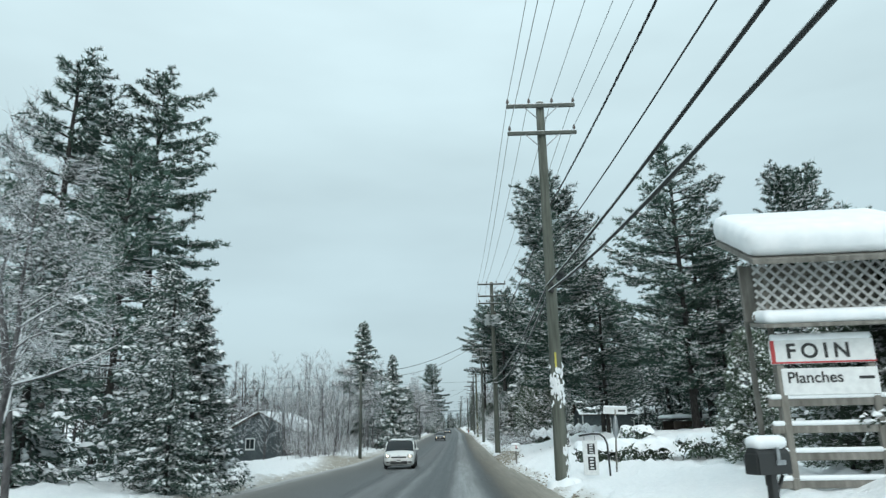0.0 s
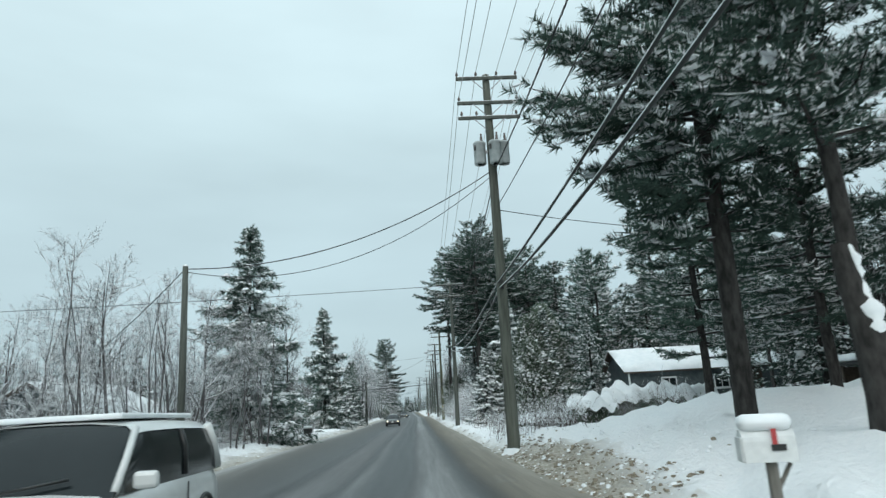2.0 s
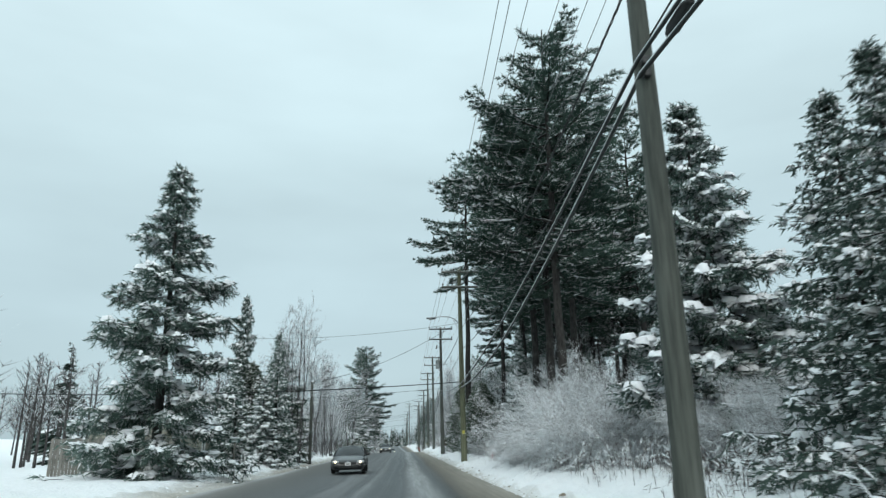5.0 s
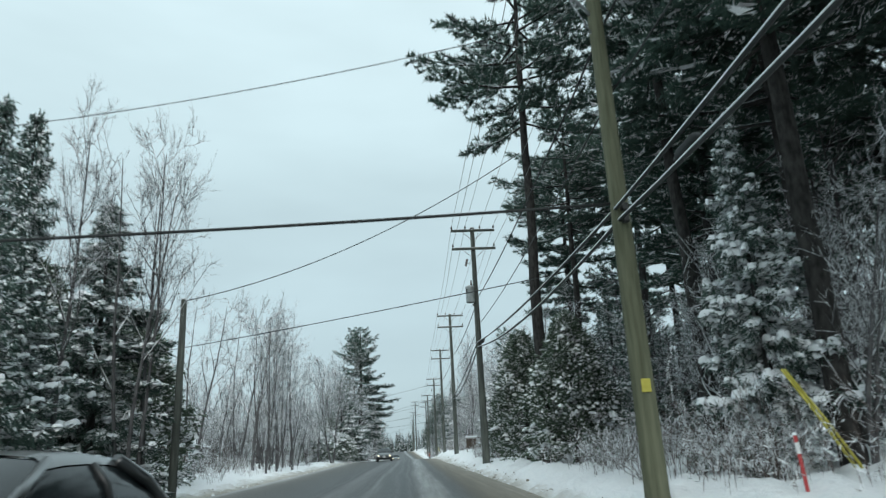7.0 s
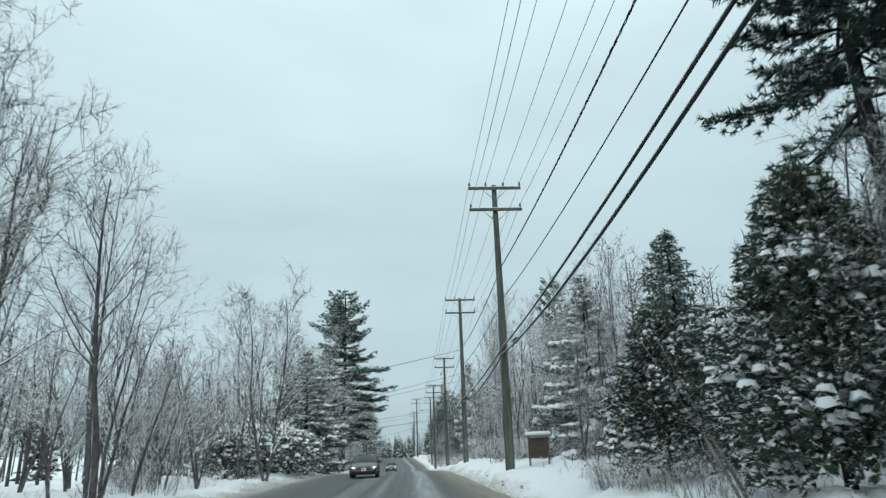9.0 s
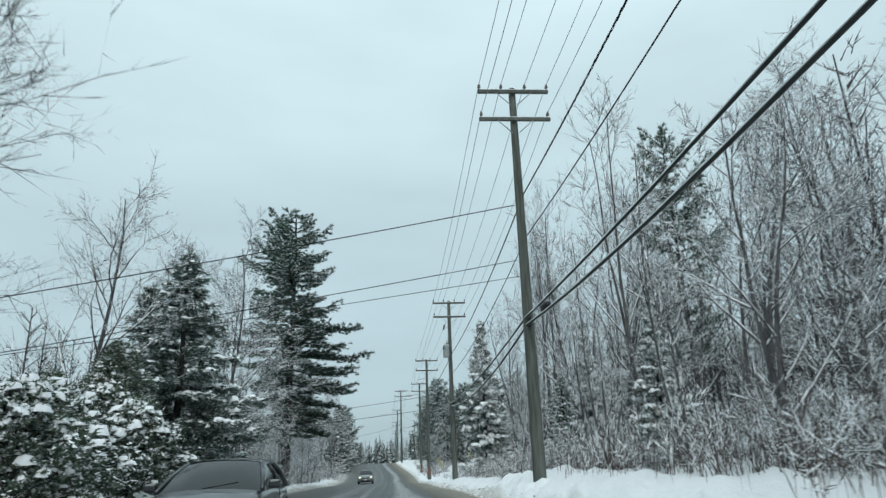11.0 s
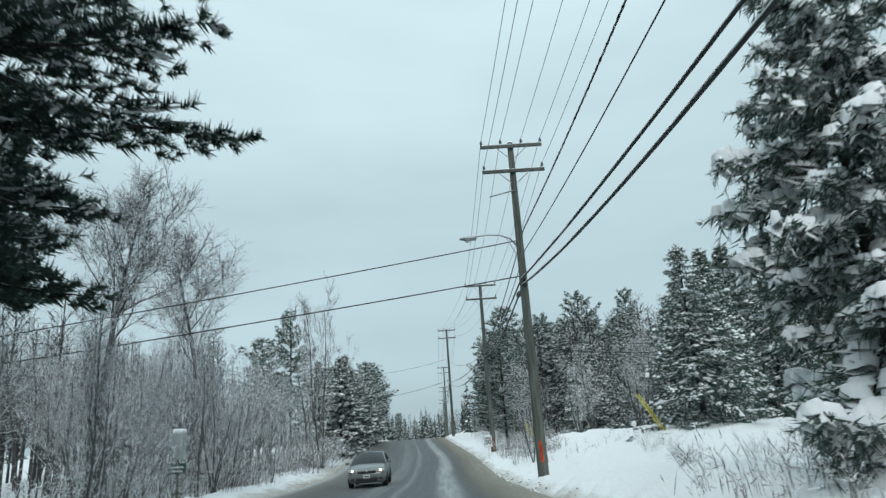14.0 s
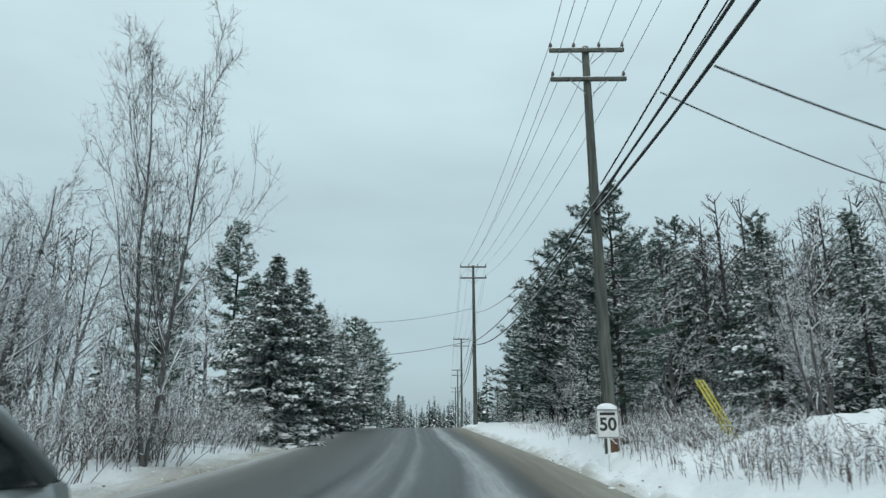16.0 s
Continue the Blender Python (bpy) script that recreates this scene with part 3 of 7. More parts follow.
def utility_pole(i, y, x, top, cable):
    z0 = g(x, y) - 0.05
    treated = i == 4
    label = "tall %s pole with %s" % ("green-treated" if treated else "weathered grey wooden", {2: "three crossarms and transformers", 4: "crossarms and a street lamp", 5: "crossarms and a transformer", 8: "crossarms and a transformer", 9: "street lamp and orange mark"}.get(i, "two crossarms beside the road"))
    p = thing("utility_pole", pose(x, y, z0), label, "utility pole", "utility poles along the road")
    h = top - z0
    rng = np.random.default_rng(i)
    zs = np.linspace(-0.4, h, 16)
    bend = rng.normal(0, 0.02, 2)
    pts = [(bend[0] * math.sin(q / h * 3), bend[1] * math.sin(q / h * 2.5), q) for q in zs]
    part("shaft", tube(pts, np.linspace(*((0.235, 0.145) if i in (1, 2) else (0.205, 0.118)), 16), 14), TREATED if treated else OLIVE_WOOD if i in (1, 2) else POLE_WOOD, p, smooth=True)
    part("snow_cap", lathe([(0.11, 0.0), (0.1, 0.04), (0.0, 0.07)], 10), SNOW, p, "small cap of snow", True, pose(0, 0, h))
    crossarm(p, h - 0.22, (-1.2, -0.42, 0.42, 1.2))
    crossarm(p, h - 1.3, (-1.17, 1.17))
    if i == 2:
        crossarm(p, h - 1.95, (-1.1, -0.5, 1.1))
        transformer(p, -0.47, -0.1, h - 3.9)
        transformer(p, 0.47, -0.1, h - 3.9)
        transformer(p, 0.1, -0.46, h - 4.0)
    if i in (5, 8):
        transformer(p, -0.34, -0.12, h - 4.4)
        part("cutout", box(-0.45, -0.15, h - 2.1, 0.12, 0.1, 0.42, 0.02, pose(0, 0, 0, 0, 14, 0)), PORCELAIN, p, "fuse cutout on a bracket")
        part("cutout_bracket", tube([(-0.1, -0.1, h - 2.1), (-0.45, -0.15, h - 2.15)], 0.02, 5), STEEL, p)
        part("insulator_spool", lathe([(0.05, 0), (0.03, 0.05), (0.05, 0.1)], 8), PORCELAIN, p, m=pose(-0.2, -0.15, h - 4.6))
    if i == 4:
        street_lamp(p, 9.1 - z0)
    if i == 9:
        street_lamp(p, 8.35 - z0)
        part("pin_arm", tube([(0, -0.14, h - 2.1), (-1.05, -0.2, h - 2.35)], 0.03, 5), STEEL, p, "short side arm")
    for k, zz in enumerate((cable - z0, cable - z0 - 0.22)):
        part("cable_clamp", box(0.0, -0.2, zz, 0.12, 0.16, 0.14, 0.02), BLACK, p)
    if i in (1, 9, 10):
        a = np.linspace(-2.0, -1.45, 7) if i == 9 else np.linspace(-2.4, -0.7, 7)
        zz = np.linspace(0.2 if i != 1 else 2.2, 1.2 if i != 1 else 3.6, 8)
        v, f = [], []
        for q, hz in enumerate(zz):
            for w, t in enumerate(a):
                wob = 0.15 * math.sin(q * 2.1 + w) if 0 < q < 7 else 0
                v.append((0.208 * math.cos(t + wob), 0.208 * math.sin(t + wob), hz + 0.05 * math.sin(w * 2.3)))
        for q in range(7):
            for w in range(6):
                b = q * 7 + w
                f += [(b, b + 1, b + 8), (b, b + 8, b + 7)]
        if i == 1:
            rng3 = np.random.default_rng(9)
            clots = Mesh()
            for q in range(120):
                low = q % 3 == 0
                ta = rng3.uniform(-1.3, 0.1) if low else rng3.uniform(-2.9, -0.3)
                hz = rng3.uniform(0.2, 1.15) if low else rng3.normal(3.0, 0.3)
                sa, sz_ = rng3.uniform(0.08, 0.3), rng3.uniform(0.04, 0.15)
                rim = [(ta + sa * math.cos(w) * rng3.uniform(0.6, 1.2), hz + sz_ * math.sin(w) * rng3.uniform(0.6, 1.2)) for w in np.arange(9) * 0.698]
                pts = [(0.215 * math.cos(u), 0.215 * math.sin(u), w) for u, w in rim] + [((0.235 + 0.05 * sz_ / 0.15) * math.cos(ta), (0.235 + 0.05 * sz_ / 0.15) * math.sin(ta), hz)]
                clots.add(pts, [(w, (w + 1) % 9, 9) for w in range(9)])
            tagged(part("stuck_snow", clots, SNOW, p, "clots of snow stuck to the shaft", True), kind="stuff")
        elif i == 9:
            v = [(vx, vy, 0.5 + vz * 0.7) for vx, vy, vz in v]
            part("paint_mark", Mesh().add(v, f), ORANGE, p, "sprayed orange mark")
        else:
            part("marker_band", Mesh().add(v, f), RUST, p, "rusty brown guard plate")
    if i in (1, 4):
        part("tag", box(-0.02, -0.2 if i == 4 else -0.215, 2.0 if i == 4 else 3.9, 0.16 if i == 4 else 0.06, 0.03, 0.22 if i == 4 else 0.5, 0.01), YELLOW, p, "yellow plastic tag")
    # drifted snow at the foot
    rng2 = np.random.default_rng(50 + i)
    foot = Mesh()
    lumps_into(foot, np.array([[0.05, -0.2, -0.16], [-0.24, -0.05, -0.18], [0.26, -0.02, -0.12]]), np.array([0.5, 0.36, 0.42]), np.array([0.42, 0.34, 0.38]), np.array([0.36, 0.28, 0.34]), np.zeros(3), rng2, True)
    part("foot_snow", foot, SNOW, p, "snow heaped at the foot", True)
    return p


RUST = speckled("rust_brown_plate", (0.1, 0.055, 0.035), (0.22, 0.12, 0.08), 10, 0.8)
for i, (y, x, top, cable) in enumerate(POLES):
    utility_pole(i, y, x, top, cable)


def sagging(a, b, sag, n=14):
    t = np.linspace(0, 1, n)[:, None]
    p = np.asarray(a) * (1 - t) + np.asarray(b) * t
    p[:, 2] -= (4 * sag * t * (1 - t))[:, 0]
    return p


def wire_run(points, sag, n=14):
    out = [sagging(a, b, sag * (np.linalg.norm(np.subtract(a, b)) / 36) ** 2, n) for a, b in zip(points, points[1:])]
    return np.concatenate([o if k == 0 else o[1:] for k, o in enumerate(out)])


for dx, dz in ((-1.2, 0.05), (-0.42, 0.05), (0.42, 0.05), (1.2, 0.05), (-1.17, -1.05), (1.17, -1.05)):
    run = wire_run([(x + dx, y - 0.2, top + dz) for y, x, top, c in POLES], 0.55 if dz > 0 else 0.7)
    tagged(part("power_line", tube(run, 0.011, 4), WIRE), "bare overhead conductor strung between the pole crossarms", "wire", "overhead wires")


def twisted(run, r=0.02, pitch=1.1, strand=0.012):
    s = np.concatenate([[0], np.cumsum(np.linalg.norm(np.diff(run, axis=0), axis=1))])
    t = np.arange(0, s[-1], 0.3)
    base = np.stack([np.interp(t, s, run[:, k]) for k in range(3)], 1)
    m = Mesh()
    for ph in (0, 2.1, 4.2):
        a = t * 2 * math.pi / pitch + ph
        tube_into(m, base + np.stack([r * np.cos(a), 0 * a, r * np.sin(a)], 1), strand, 3)
    return m, base


RNG = np.random.default_rng(11)
low = wire_run([(x + 0.16, y, top - 4.0) for y, x, top, c in POLES if y < 290] + [(4.05, 295.9, 9.0), (4.35, 324.1, 8.3)], 0.6)
m, base = twisted(low)
trip = tagged(part("service_cable", m, CABLE), "twisted triplex cable with bits of snow", "wire", "overhead wires")
k = RNG.choice(len(base), 420, replace=False)
sm = Mesh()
lumps_into(sm, base[k] + (0, 0, 0.015), np.full(420, 0.03), RNG.uniform(0.06, 0.16, 420), np.full(420, 0.03), np.zeros(420), RNG)
tagged(part("snow_bits", sm, SNOW, trip, "clinging snow", True), kind="stuff")
run = wire_run([(x + 0.16, y, top - 5.5) for y, x, top, c in POLES if y < 290] + [(4.05, 295.9, 8.2), (4.35, 324.1, 7.9), (2.0, 367, 12.0), (1.6, 412, 11.6)], 0.6)
tagged(part("service_cable", tube(run, 0.017, 5), CABLE), "thin black service cable along the poles", "wire", "overhead wires")
for dz, r, dx in ((0, 0.03, -0.12), (-0.22, 0.034, -0.08)):
    run = wire_run([(x + dx, y - 0.22, c + dz) for y, x, top, c in POLES], 0.45 if dz == 0 else 0.85, 20)
    wob = RNG.normal(0, 0.006, (len(run), 1))
    cab = tagged(part("telephone_cable", tube(run, r, 8), CABLE, smooth=True), "thick black telephone cable with snow on top", "cable", "overhead wires")
    part("snow_line", tube(run + np.array([-r * 0.6, 0, r * 0.55]) + wob * (0, 0, 1), 0.017, 6), SNOW, cab, "line of snow lying on the cable", True)
for (y, x, top, c), off in zip(POLES[1:11], (-2.2, 3.5, -1.5, -3.0, -1.6, -3.5, -2.4, -2.0, 2.0, -1.2)):
    z = c - 0.1 - abs(off) * 0.02
    enc = tagged(part("splice_case", lathe([(0.0, -0.42), (0.06, -0.38), (0.1, -0.25), (0.1, 0.25), (0.06, 0.38), (0.0, 0.42)], 10, "y"), CABLE, None, smooth=True, m=pose(x + 0.02, y + off, z)), "black splice enclosure hung on the telephone cable", "cable splice", "splice cases")

# service drops across the road and to the houses
DROPS = [((3.4, 88.8, 10.2), (-8.0, 87.8, 6.6), 1.0, 0.02), ((3.4, 88.8, 10.0), (-8.0, 87.8, 6.5), 1.5, 0.014), ((-8.0, 87.8, 6.6), (-27, 112, 3.6), 0.8, 0.016), ((3.4, 88.2, 5.65), (-24, 88.1, 5.45), 0.1, 0.01),
         ((3.7, 161.7, 5.15), (-26, 161.0, 4.8), 0.35, 0.03), ((3.9, 171.3, 10.6), (-7.8, 173.7, 6.4), 0.7, 0.016), ((3.9, 167.3, 5.3), (-16, 182.3, 5.5), 0.15, 0.014), ((3.7, 161.7, 9.15), (-20, 168, 9.9), 0.8, 0.01),
         ((4.1, 240.3, 9.76), (-24, 238, 4.2), 0.2, 0.018), ((4.1, 240.5, 7.87), (-18, 233.4, 2.4), 0.1, 0.013), ((4.1, 240.4, 7.28), (-18, 235.7, 3.2), 0.1, 0.011),
         ((3.8, 296.0, 8.62), (-26, 297, 5.4), 0.15, 0.022), ((3.8, 295.9, 7.16), (-26, 297.6, 4.6), 0.15, 0.024), ((1.8, 367.0, 9.4), (-15, 352, 6.4), 0.8, 0.022), ((1.8, 367.0, 12.4), (-15, 362, 10.6), 0.8, 0.016),
         ((4.45, 318.0, 8.3), (26, 330, 8.6), 0.8, 0.02), ((4.45, 315.0, 7.2), (26, 324, 7.2), 0.8, 0.022),
         ((3.7, 52.2, 6.6), (22, 62, 5.0), 0.5, 0.014), ((3.6, 88.8, 8.6), (24, 92, 8.2), 0.7, 0.016), ((3.6, 88.8, 5.6), (22, 97, 5.3), 0.6, 0.012)]
for a, b, s, r in DROPS:
    tagged(part("service_drop", tube(sagging(a, b, s, 24), r, 5), CABLE), "black service wire hanging across from a pole", "wire", "service drops")


def side_pole(x, y, top):
    p = thing("service_pole", pose(x, y, g(x, y) - 0.05), "short dark wooden service pole by the roadside trees", "utility pole", "service poles")
    h = top - g(x, y)
    part("shaft", tube([(0, 0, -0.3), (0.02, 0, h * 0.5), (0, 0.02, h)], [0.14, 0.125, 0.1], 12), POLE_WOOD, p, smooth=True)
    part("hook", tube([(0, 0, h - 0.15), (0.18, -0.05, h - 0.12)], 0.015, 5), STEEL, p)
    part("snow_cap", lathe([(0.1, 0.0), (0.09, 0.05), (0.0, 0.08)], 10), SNOW, p, "small cap of snow", True, pose(0, 0.02, h))


side_pole(-8.0, 87.8, 6.75)
side_pole(-7.8, 173.7, 6.5)


# ---- trees ----
def rot_blades(rng, n, spread):
    return unit(rng.normal(0, spread, (n, 3)))


def tree_root(name, label, category, group):
    root = thing(name, Matrix.Identity(4), label, category, group)
    return root


def drape_into(mesh, o, d, w, side, sag=0.35):
    """Snow draped over a frond: a lozenge whose edges hang down."""
    k = o + d * 0.5
    low = np.zeros_like(o)
    low[:, 2] = -w * sag
    v = np.stack([o, k + side * w[:, None] / 2 + low, o + d, k - side * w[:, None] / 2 + low], 1).reshape(-1, 3)
    b = np.arange(len(o))[:, None] * 4
    mesh.add(v, np.concatenate([b + [0, 1, 2], b + [0, 2, 3]]))


def flat_side(d, rng):
    """A level direction across d, a little uneven."""
    return unit(np.column_stack([-d[:, 1], d[:, 0], np.zeros(len(d))]) + 1e-4 + rng.normal(0, 0.12, d.shape) * np.linalg.norm(d, axis=1, keepdims=True))


def pine_parts(seed, H, R, bare, limbs, blades=5, dense=1.0, snow=0.5, lean=0.0, big=1.0, sag=0.0, taper=3.0, thin=1.0, stout=1.0):
    """A white pine: straight trunk, long uneven limbs at all heights that carry tufted plates; sag: how far low limbs hang."""
    rng = np.random.default_rng(seed)
    wood, leaf, cap = Mesh(), Mesh(), Mesh()
    zs = np.linspace(-0.4, H * 0.985, 14)
    wob = np.cumsum(rng.normal(0, 0.045, (14, 2)), 0)
    wob -= wob[1]
    wob[:, 0] += lean * zs
    axis = lambda z: np.array([np.interp(z, zs, wob[:, 0]), np.interp(z, zs, wob[:, 1]), z])
    tube_into(wood, np.column_stack([wob, zs]), stout * (0.0085 * H + 0.05) * (1 - zs.clip(0) / H) ** 0.75 + 0.025, 9)
    C, D, F, so, sd = [], [], [], [], []
    lobe = rng.uniform(0, 6.28, 3)
    for w in range(limbs):
        f = (w + rng.uniform(0, 1)) / limbs
        z = H * (bare + (0.97 - bare) * f)
        a = w * 2.4 + rng.normal(0, 0.4)
        prof = (0.6 + 0.4 * min(1, f / 0.3)) * (1 - f ** taper) ** 0.75 + 0.1
        prof *= 1 + 0.22 * math.sin(a + 7 * f + lobe[0]) + 0.16 * math.sin(13 * f + lobe[1])
        L = R * prof * rng.uniform(0.6, 1.15)
        rise = rng.uniform(-0.12, 0.16) + 0.6 * f ** 2 - sag * (1 - f) * rng.uniform(0.6, 1.2)
        t = np.linspace(0, 1, 7)
        out, lat = np.array([math.cos(a), math.sin(a), 0]), np.array([-math.sin(a), math.cos(a), 0])
        p = axis(z) + np.outer(L * t, out) + np.outer(rng.normal(0, 0.1) * L * t ** 2, lat)
        p[:, 2] += L * (rise * t + 0.14 * t ** 3 - 0.12 * t * (1 - t))
        tube_into(wood, p[::2], np.linspace(0.03 + 0.012 * L, 0.012, 4), 4, False)
        load = snow * rng.uniform(0.15, 1.5)
        twigs = max(3, int(dense * (3 + 2.6 * L)))
        for k in range(twigs):
            s = 0.1 + 0.9 * (k + rng.random()) / twigs
            at = np.array([np.interp(s, t, p[:, j]) for j in range(3)])
            ln = (0.22 + 0.42 * L * (1.12 - s)) * rng.uniform(0.6, 1.2)
            dr = unit(out * 0.8 + lat * (1 if k % 2 else -1) * rng.uniform(0.2, 0.85) + np.array([0, 0, rng.uniform(-0.03, 0.13)]))
            m = max(2, int(ln / (0.34 * big)) + 1)
            c = at + np.outer(np.linspace(0.15, 1, m) * ln, dr) + rng.normal(0, 0.07, (m, 3))
            c[:, 2] -= 0.1 * ln * np.linspace(0, 1, m) ** 2
            C.append(c)
            F.append(load)
            D.append(np.tile(dr + (0, 0, 0.22), (m, 1)))
            if rng.random() < load:
                so.append(c[0] + (0, 0, 0.06))
                sd.append((c[-1] - c[0]) * (1, 1, 0.8) + dr * 0.12)
    rows = C
    C, D = np.concatenate(C), unit(np.concatenate(D))
    n = len(C)
    size = rng.uniform(0.26, 0.44, n) * big
    sprigs_into(leaf, C - D * size[:, None] * 0.5, D * size[:, None], blades, size * 0.85, 0.062 * big * (0.5 + 0.5 * thin), rng, 0.9, 0.8, 0.1, 0.5)
    k = rng.random(n) < np.repeat(F, [len(c) for c in rows]) * 1.3
    sprigs_into(cap, C[k] - D[k] * size[k, None] * 0.45 + (0, 0, 0.07 * big), D[k] * size[k, None], 7, size[k] * 0.65, 0.045 * big * (0.5 + 0.5 * thin), rng, 0.8, 0.5, 0.25, 0.5)
    so, sd = np.array(so), np.array(sd)
    m = len(so)
    wd = rng.uniform(0.1, 0.3, m) * big * (0.4 + 0.6 * thin)
    drape_into(cap, so, sd, wd, flat_side(sd, rng), 0.4)
    k = rng.random(m) < 0.5
    q = int(k.sum())
    lumps_into(cap, so[k] + sd[k] * rng.uniform(0.3, 0.9, (q, 1)), np.linalg.norm(sd[k], axis=1) * rng.uniform(0.2, 0.4, q) + 0.05, wd[k] * rng.uniform(0.4, 0.8, q), wd[k] * rng.uniform(0.2, 0.45, q), np.arctan2(sd[k, 1], sd[k, 0]), rng)
    return wood, leaf, cap


def spruce_parts(seed, H, R, boughs=190, snow=1.0, droop=0.35, skirt=0.04, fine=1.0, wide=1.0, pad=1.0, needles=7, pillow=0.2):
    """A spruce: boughs at all heights that droop and turn up at their tips, with hanging twigs and snow draped along them."""
    rng = np.random.default_rng(seed)
    wood, leaf, cap = Mesh(), Mesh(), Mesh()
    zs = np.linspace(-0.3, H, 10)
    tube_into(wood, np.column_stack([0 * zs, 0 * zs, zs]), (0.011 * H + 0.05) * (1 - zs.clip(0) / H) + 0.012, 8)
    O, D, W, S = [], [], [], []
    so, sd, sw = [], [], []
    lobe = rng.uniform(0, 6.28, 2)
    for w in range(boughs):
        f = (w + rng.random()) / boughs
        f = min(1 - (1 - f) ** 1.15, 0.99)
        a = w * 2.4 + rng.normal(0, 0.5)
        z = H * (skirt + (0.985 - skirt) * f)
        L = (R * (1 - f) ** 0.9 * (1 + 0.08 * math.sin(9 * f + lobe[0]) + 0.14 * math.sin(a * 2 + lobe[1])) + 0.14) * rng.uniform(0.6, 1.18)
        out, lat = np.array([math.cos(a), math.sin(a), 0.0]), np.array([-math.sin(a), math.cos(a), 0.0])
        dr = droop * rng.uniform(0.5, 1.4) * (1 - 0.95 * f) - 0.25 * f
        n = max(3, int((2 + L * 3.0) * fine))
        t = np.linspace(0.15, 1.0, n)
        p = np.outer(L * t, out) + np.outer(rng.normal(0, 0.12) * L * t ** 2, lat) + rng.normal(0, 0.03, (n, 3))
        p[:, 2] += z + L * (-dr * t * 1.25 + dr * 0.7 * t ** 3)
        if L > 0.5:
            tube_into(wood, p[[0, n // 2, n - 1]], [0.028, 0.02, 0.008], 3, False)
        for sgn in (-1, 1):
            ln = (0.2 + 0.34 * L * (1.05 - t * 0.8)) * rng.uniform(0.6, 1.25, n)
            dirs = unit(out * 0.8 + lat * sgn * rng.uniform(0.4, 1.0, (n, 1)) + np.column_stack([np.zeros((n, 2)), rng.uniform(-0.6, 0.1, n)]))
            O.append(p + rng.normal(0, 0.04, (n, 3)))
            D.append(dirs * ln[:, None])
            W.append(rng.uniform(0.1, 0.18, n) * (0.6 + 0.25 * min(L, 2)) * wide)
            S.append(unit(np.cross(dirs, rng.normal(0, 0.6, (n, 3)) + (0, 0, 1))))
            k = rng.random(n) < 0.6 * snow
            so.append(p[k] + dirs[k] * ln[k, None] * 0.05 + (0, 0, 0.045))
            sd.append(dirs[k] * ln[k, None] * rng.uniform(0.45, 0.9, (int(k.sum()), 1)))
            sw.append((0.09 + 0.07 * min(L, 2)) * rng.uniform(0.5, 1.3, int(k.sum())) * pad)
        hang = unit(rng.normal(0, 0.4, (n, 3)) + out * 0.5 - (0, 0, 1))
        O.append(p)
        D.append(hang * (0.16 + 0.13 * L) * rng.uniform(0.5, 1.3, (n, 1)))
        W.append(rng.uniform(0.1, 0.18, n) * wide)
        S.append(unit(np.cross(hang, rng.normal(0, 1, (n, 3)))))
    # the leading shoot
    m = 26
    O.append(np.column_stack([np.zeros((m, 2)), rng.uniform(0.9, 0.99, m) * H]))
    dirs = unit(np.column_stack([rng.normal(0, 1, (m, 2)), rng.uniform(0.6, 1.8, m)]))
    D.append(dirs * rng.uniform(0.15, 0.34, (m, 1)))
    W.append(np.full(m, 0.08))
    S.append(unit(np.cross(dirs, rng.normal(0, 1, (m, 3)))))
    O, D, W = np.concatenate(O), np.concatenate(D), np.concatenate(W)
    blades_into(leaf, O, D, W * 0.5, np.concatenate(S))
    sprigs_into(leaf, O, D, needles, 0.06 + 0.3 * np.linalg.norm(D, axis=1), W * 0.32 + 0.012, rng, 0.9, 0.7, -0.1)
    k = rng.random(len(O)) < 0.5 * min(snow, 1.0)
    sprigs_into(cap, O[k] + (0, 0, 0.035), D[k], max(2, needles // 3), 0.05 + 0.26 * np.linalg.norm(D[k], axis=1), W[k] * 0.3 + 0.01, rng, 0.8, 0.3, 0.05)
    so, sd, sw = np.concatenate(so), np.concatenate(sd), np.concatenate(sw)
    drape_into(cap, so, sd, sw, flat_side(sd, rng), 0.5)
    k = rng.random(len(so)) < pillow * snow
    m = int(k.sum())
    ln = np.linalg.norm(sd[k], axis=1)
    lumps_into(cap, so[k] + sd[k] * 0.4, ln * rng.uniform(0.3, 0.55, m), sw[k] * rng.uniform(0.45, 0.8, m), sw[k] * rng.uniform(0.3, 0.6, m), np.arctan2(sd[k, 1], sd[k, 0]), rng, True)
    return wood, leaf, cap


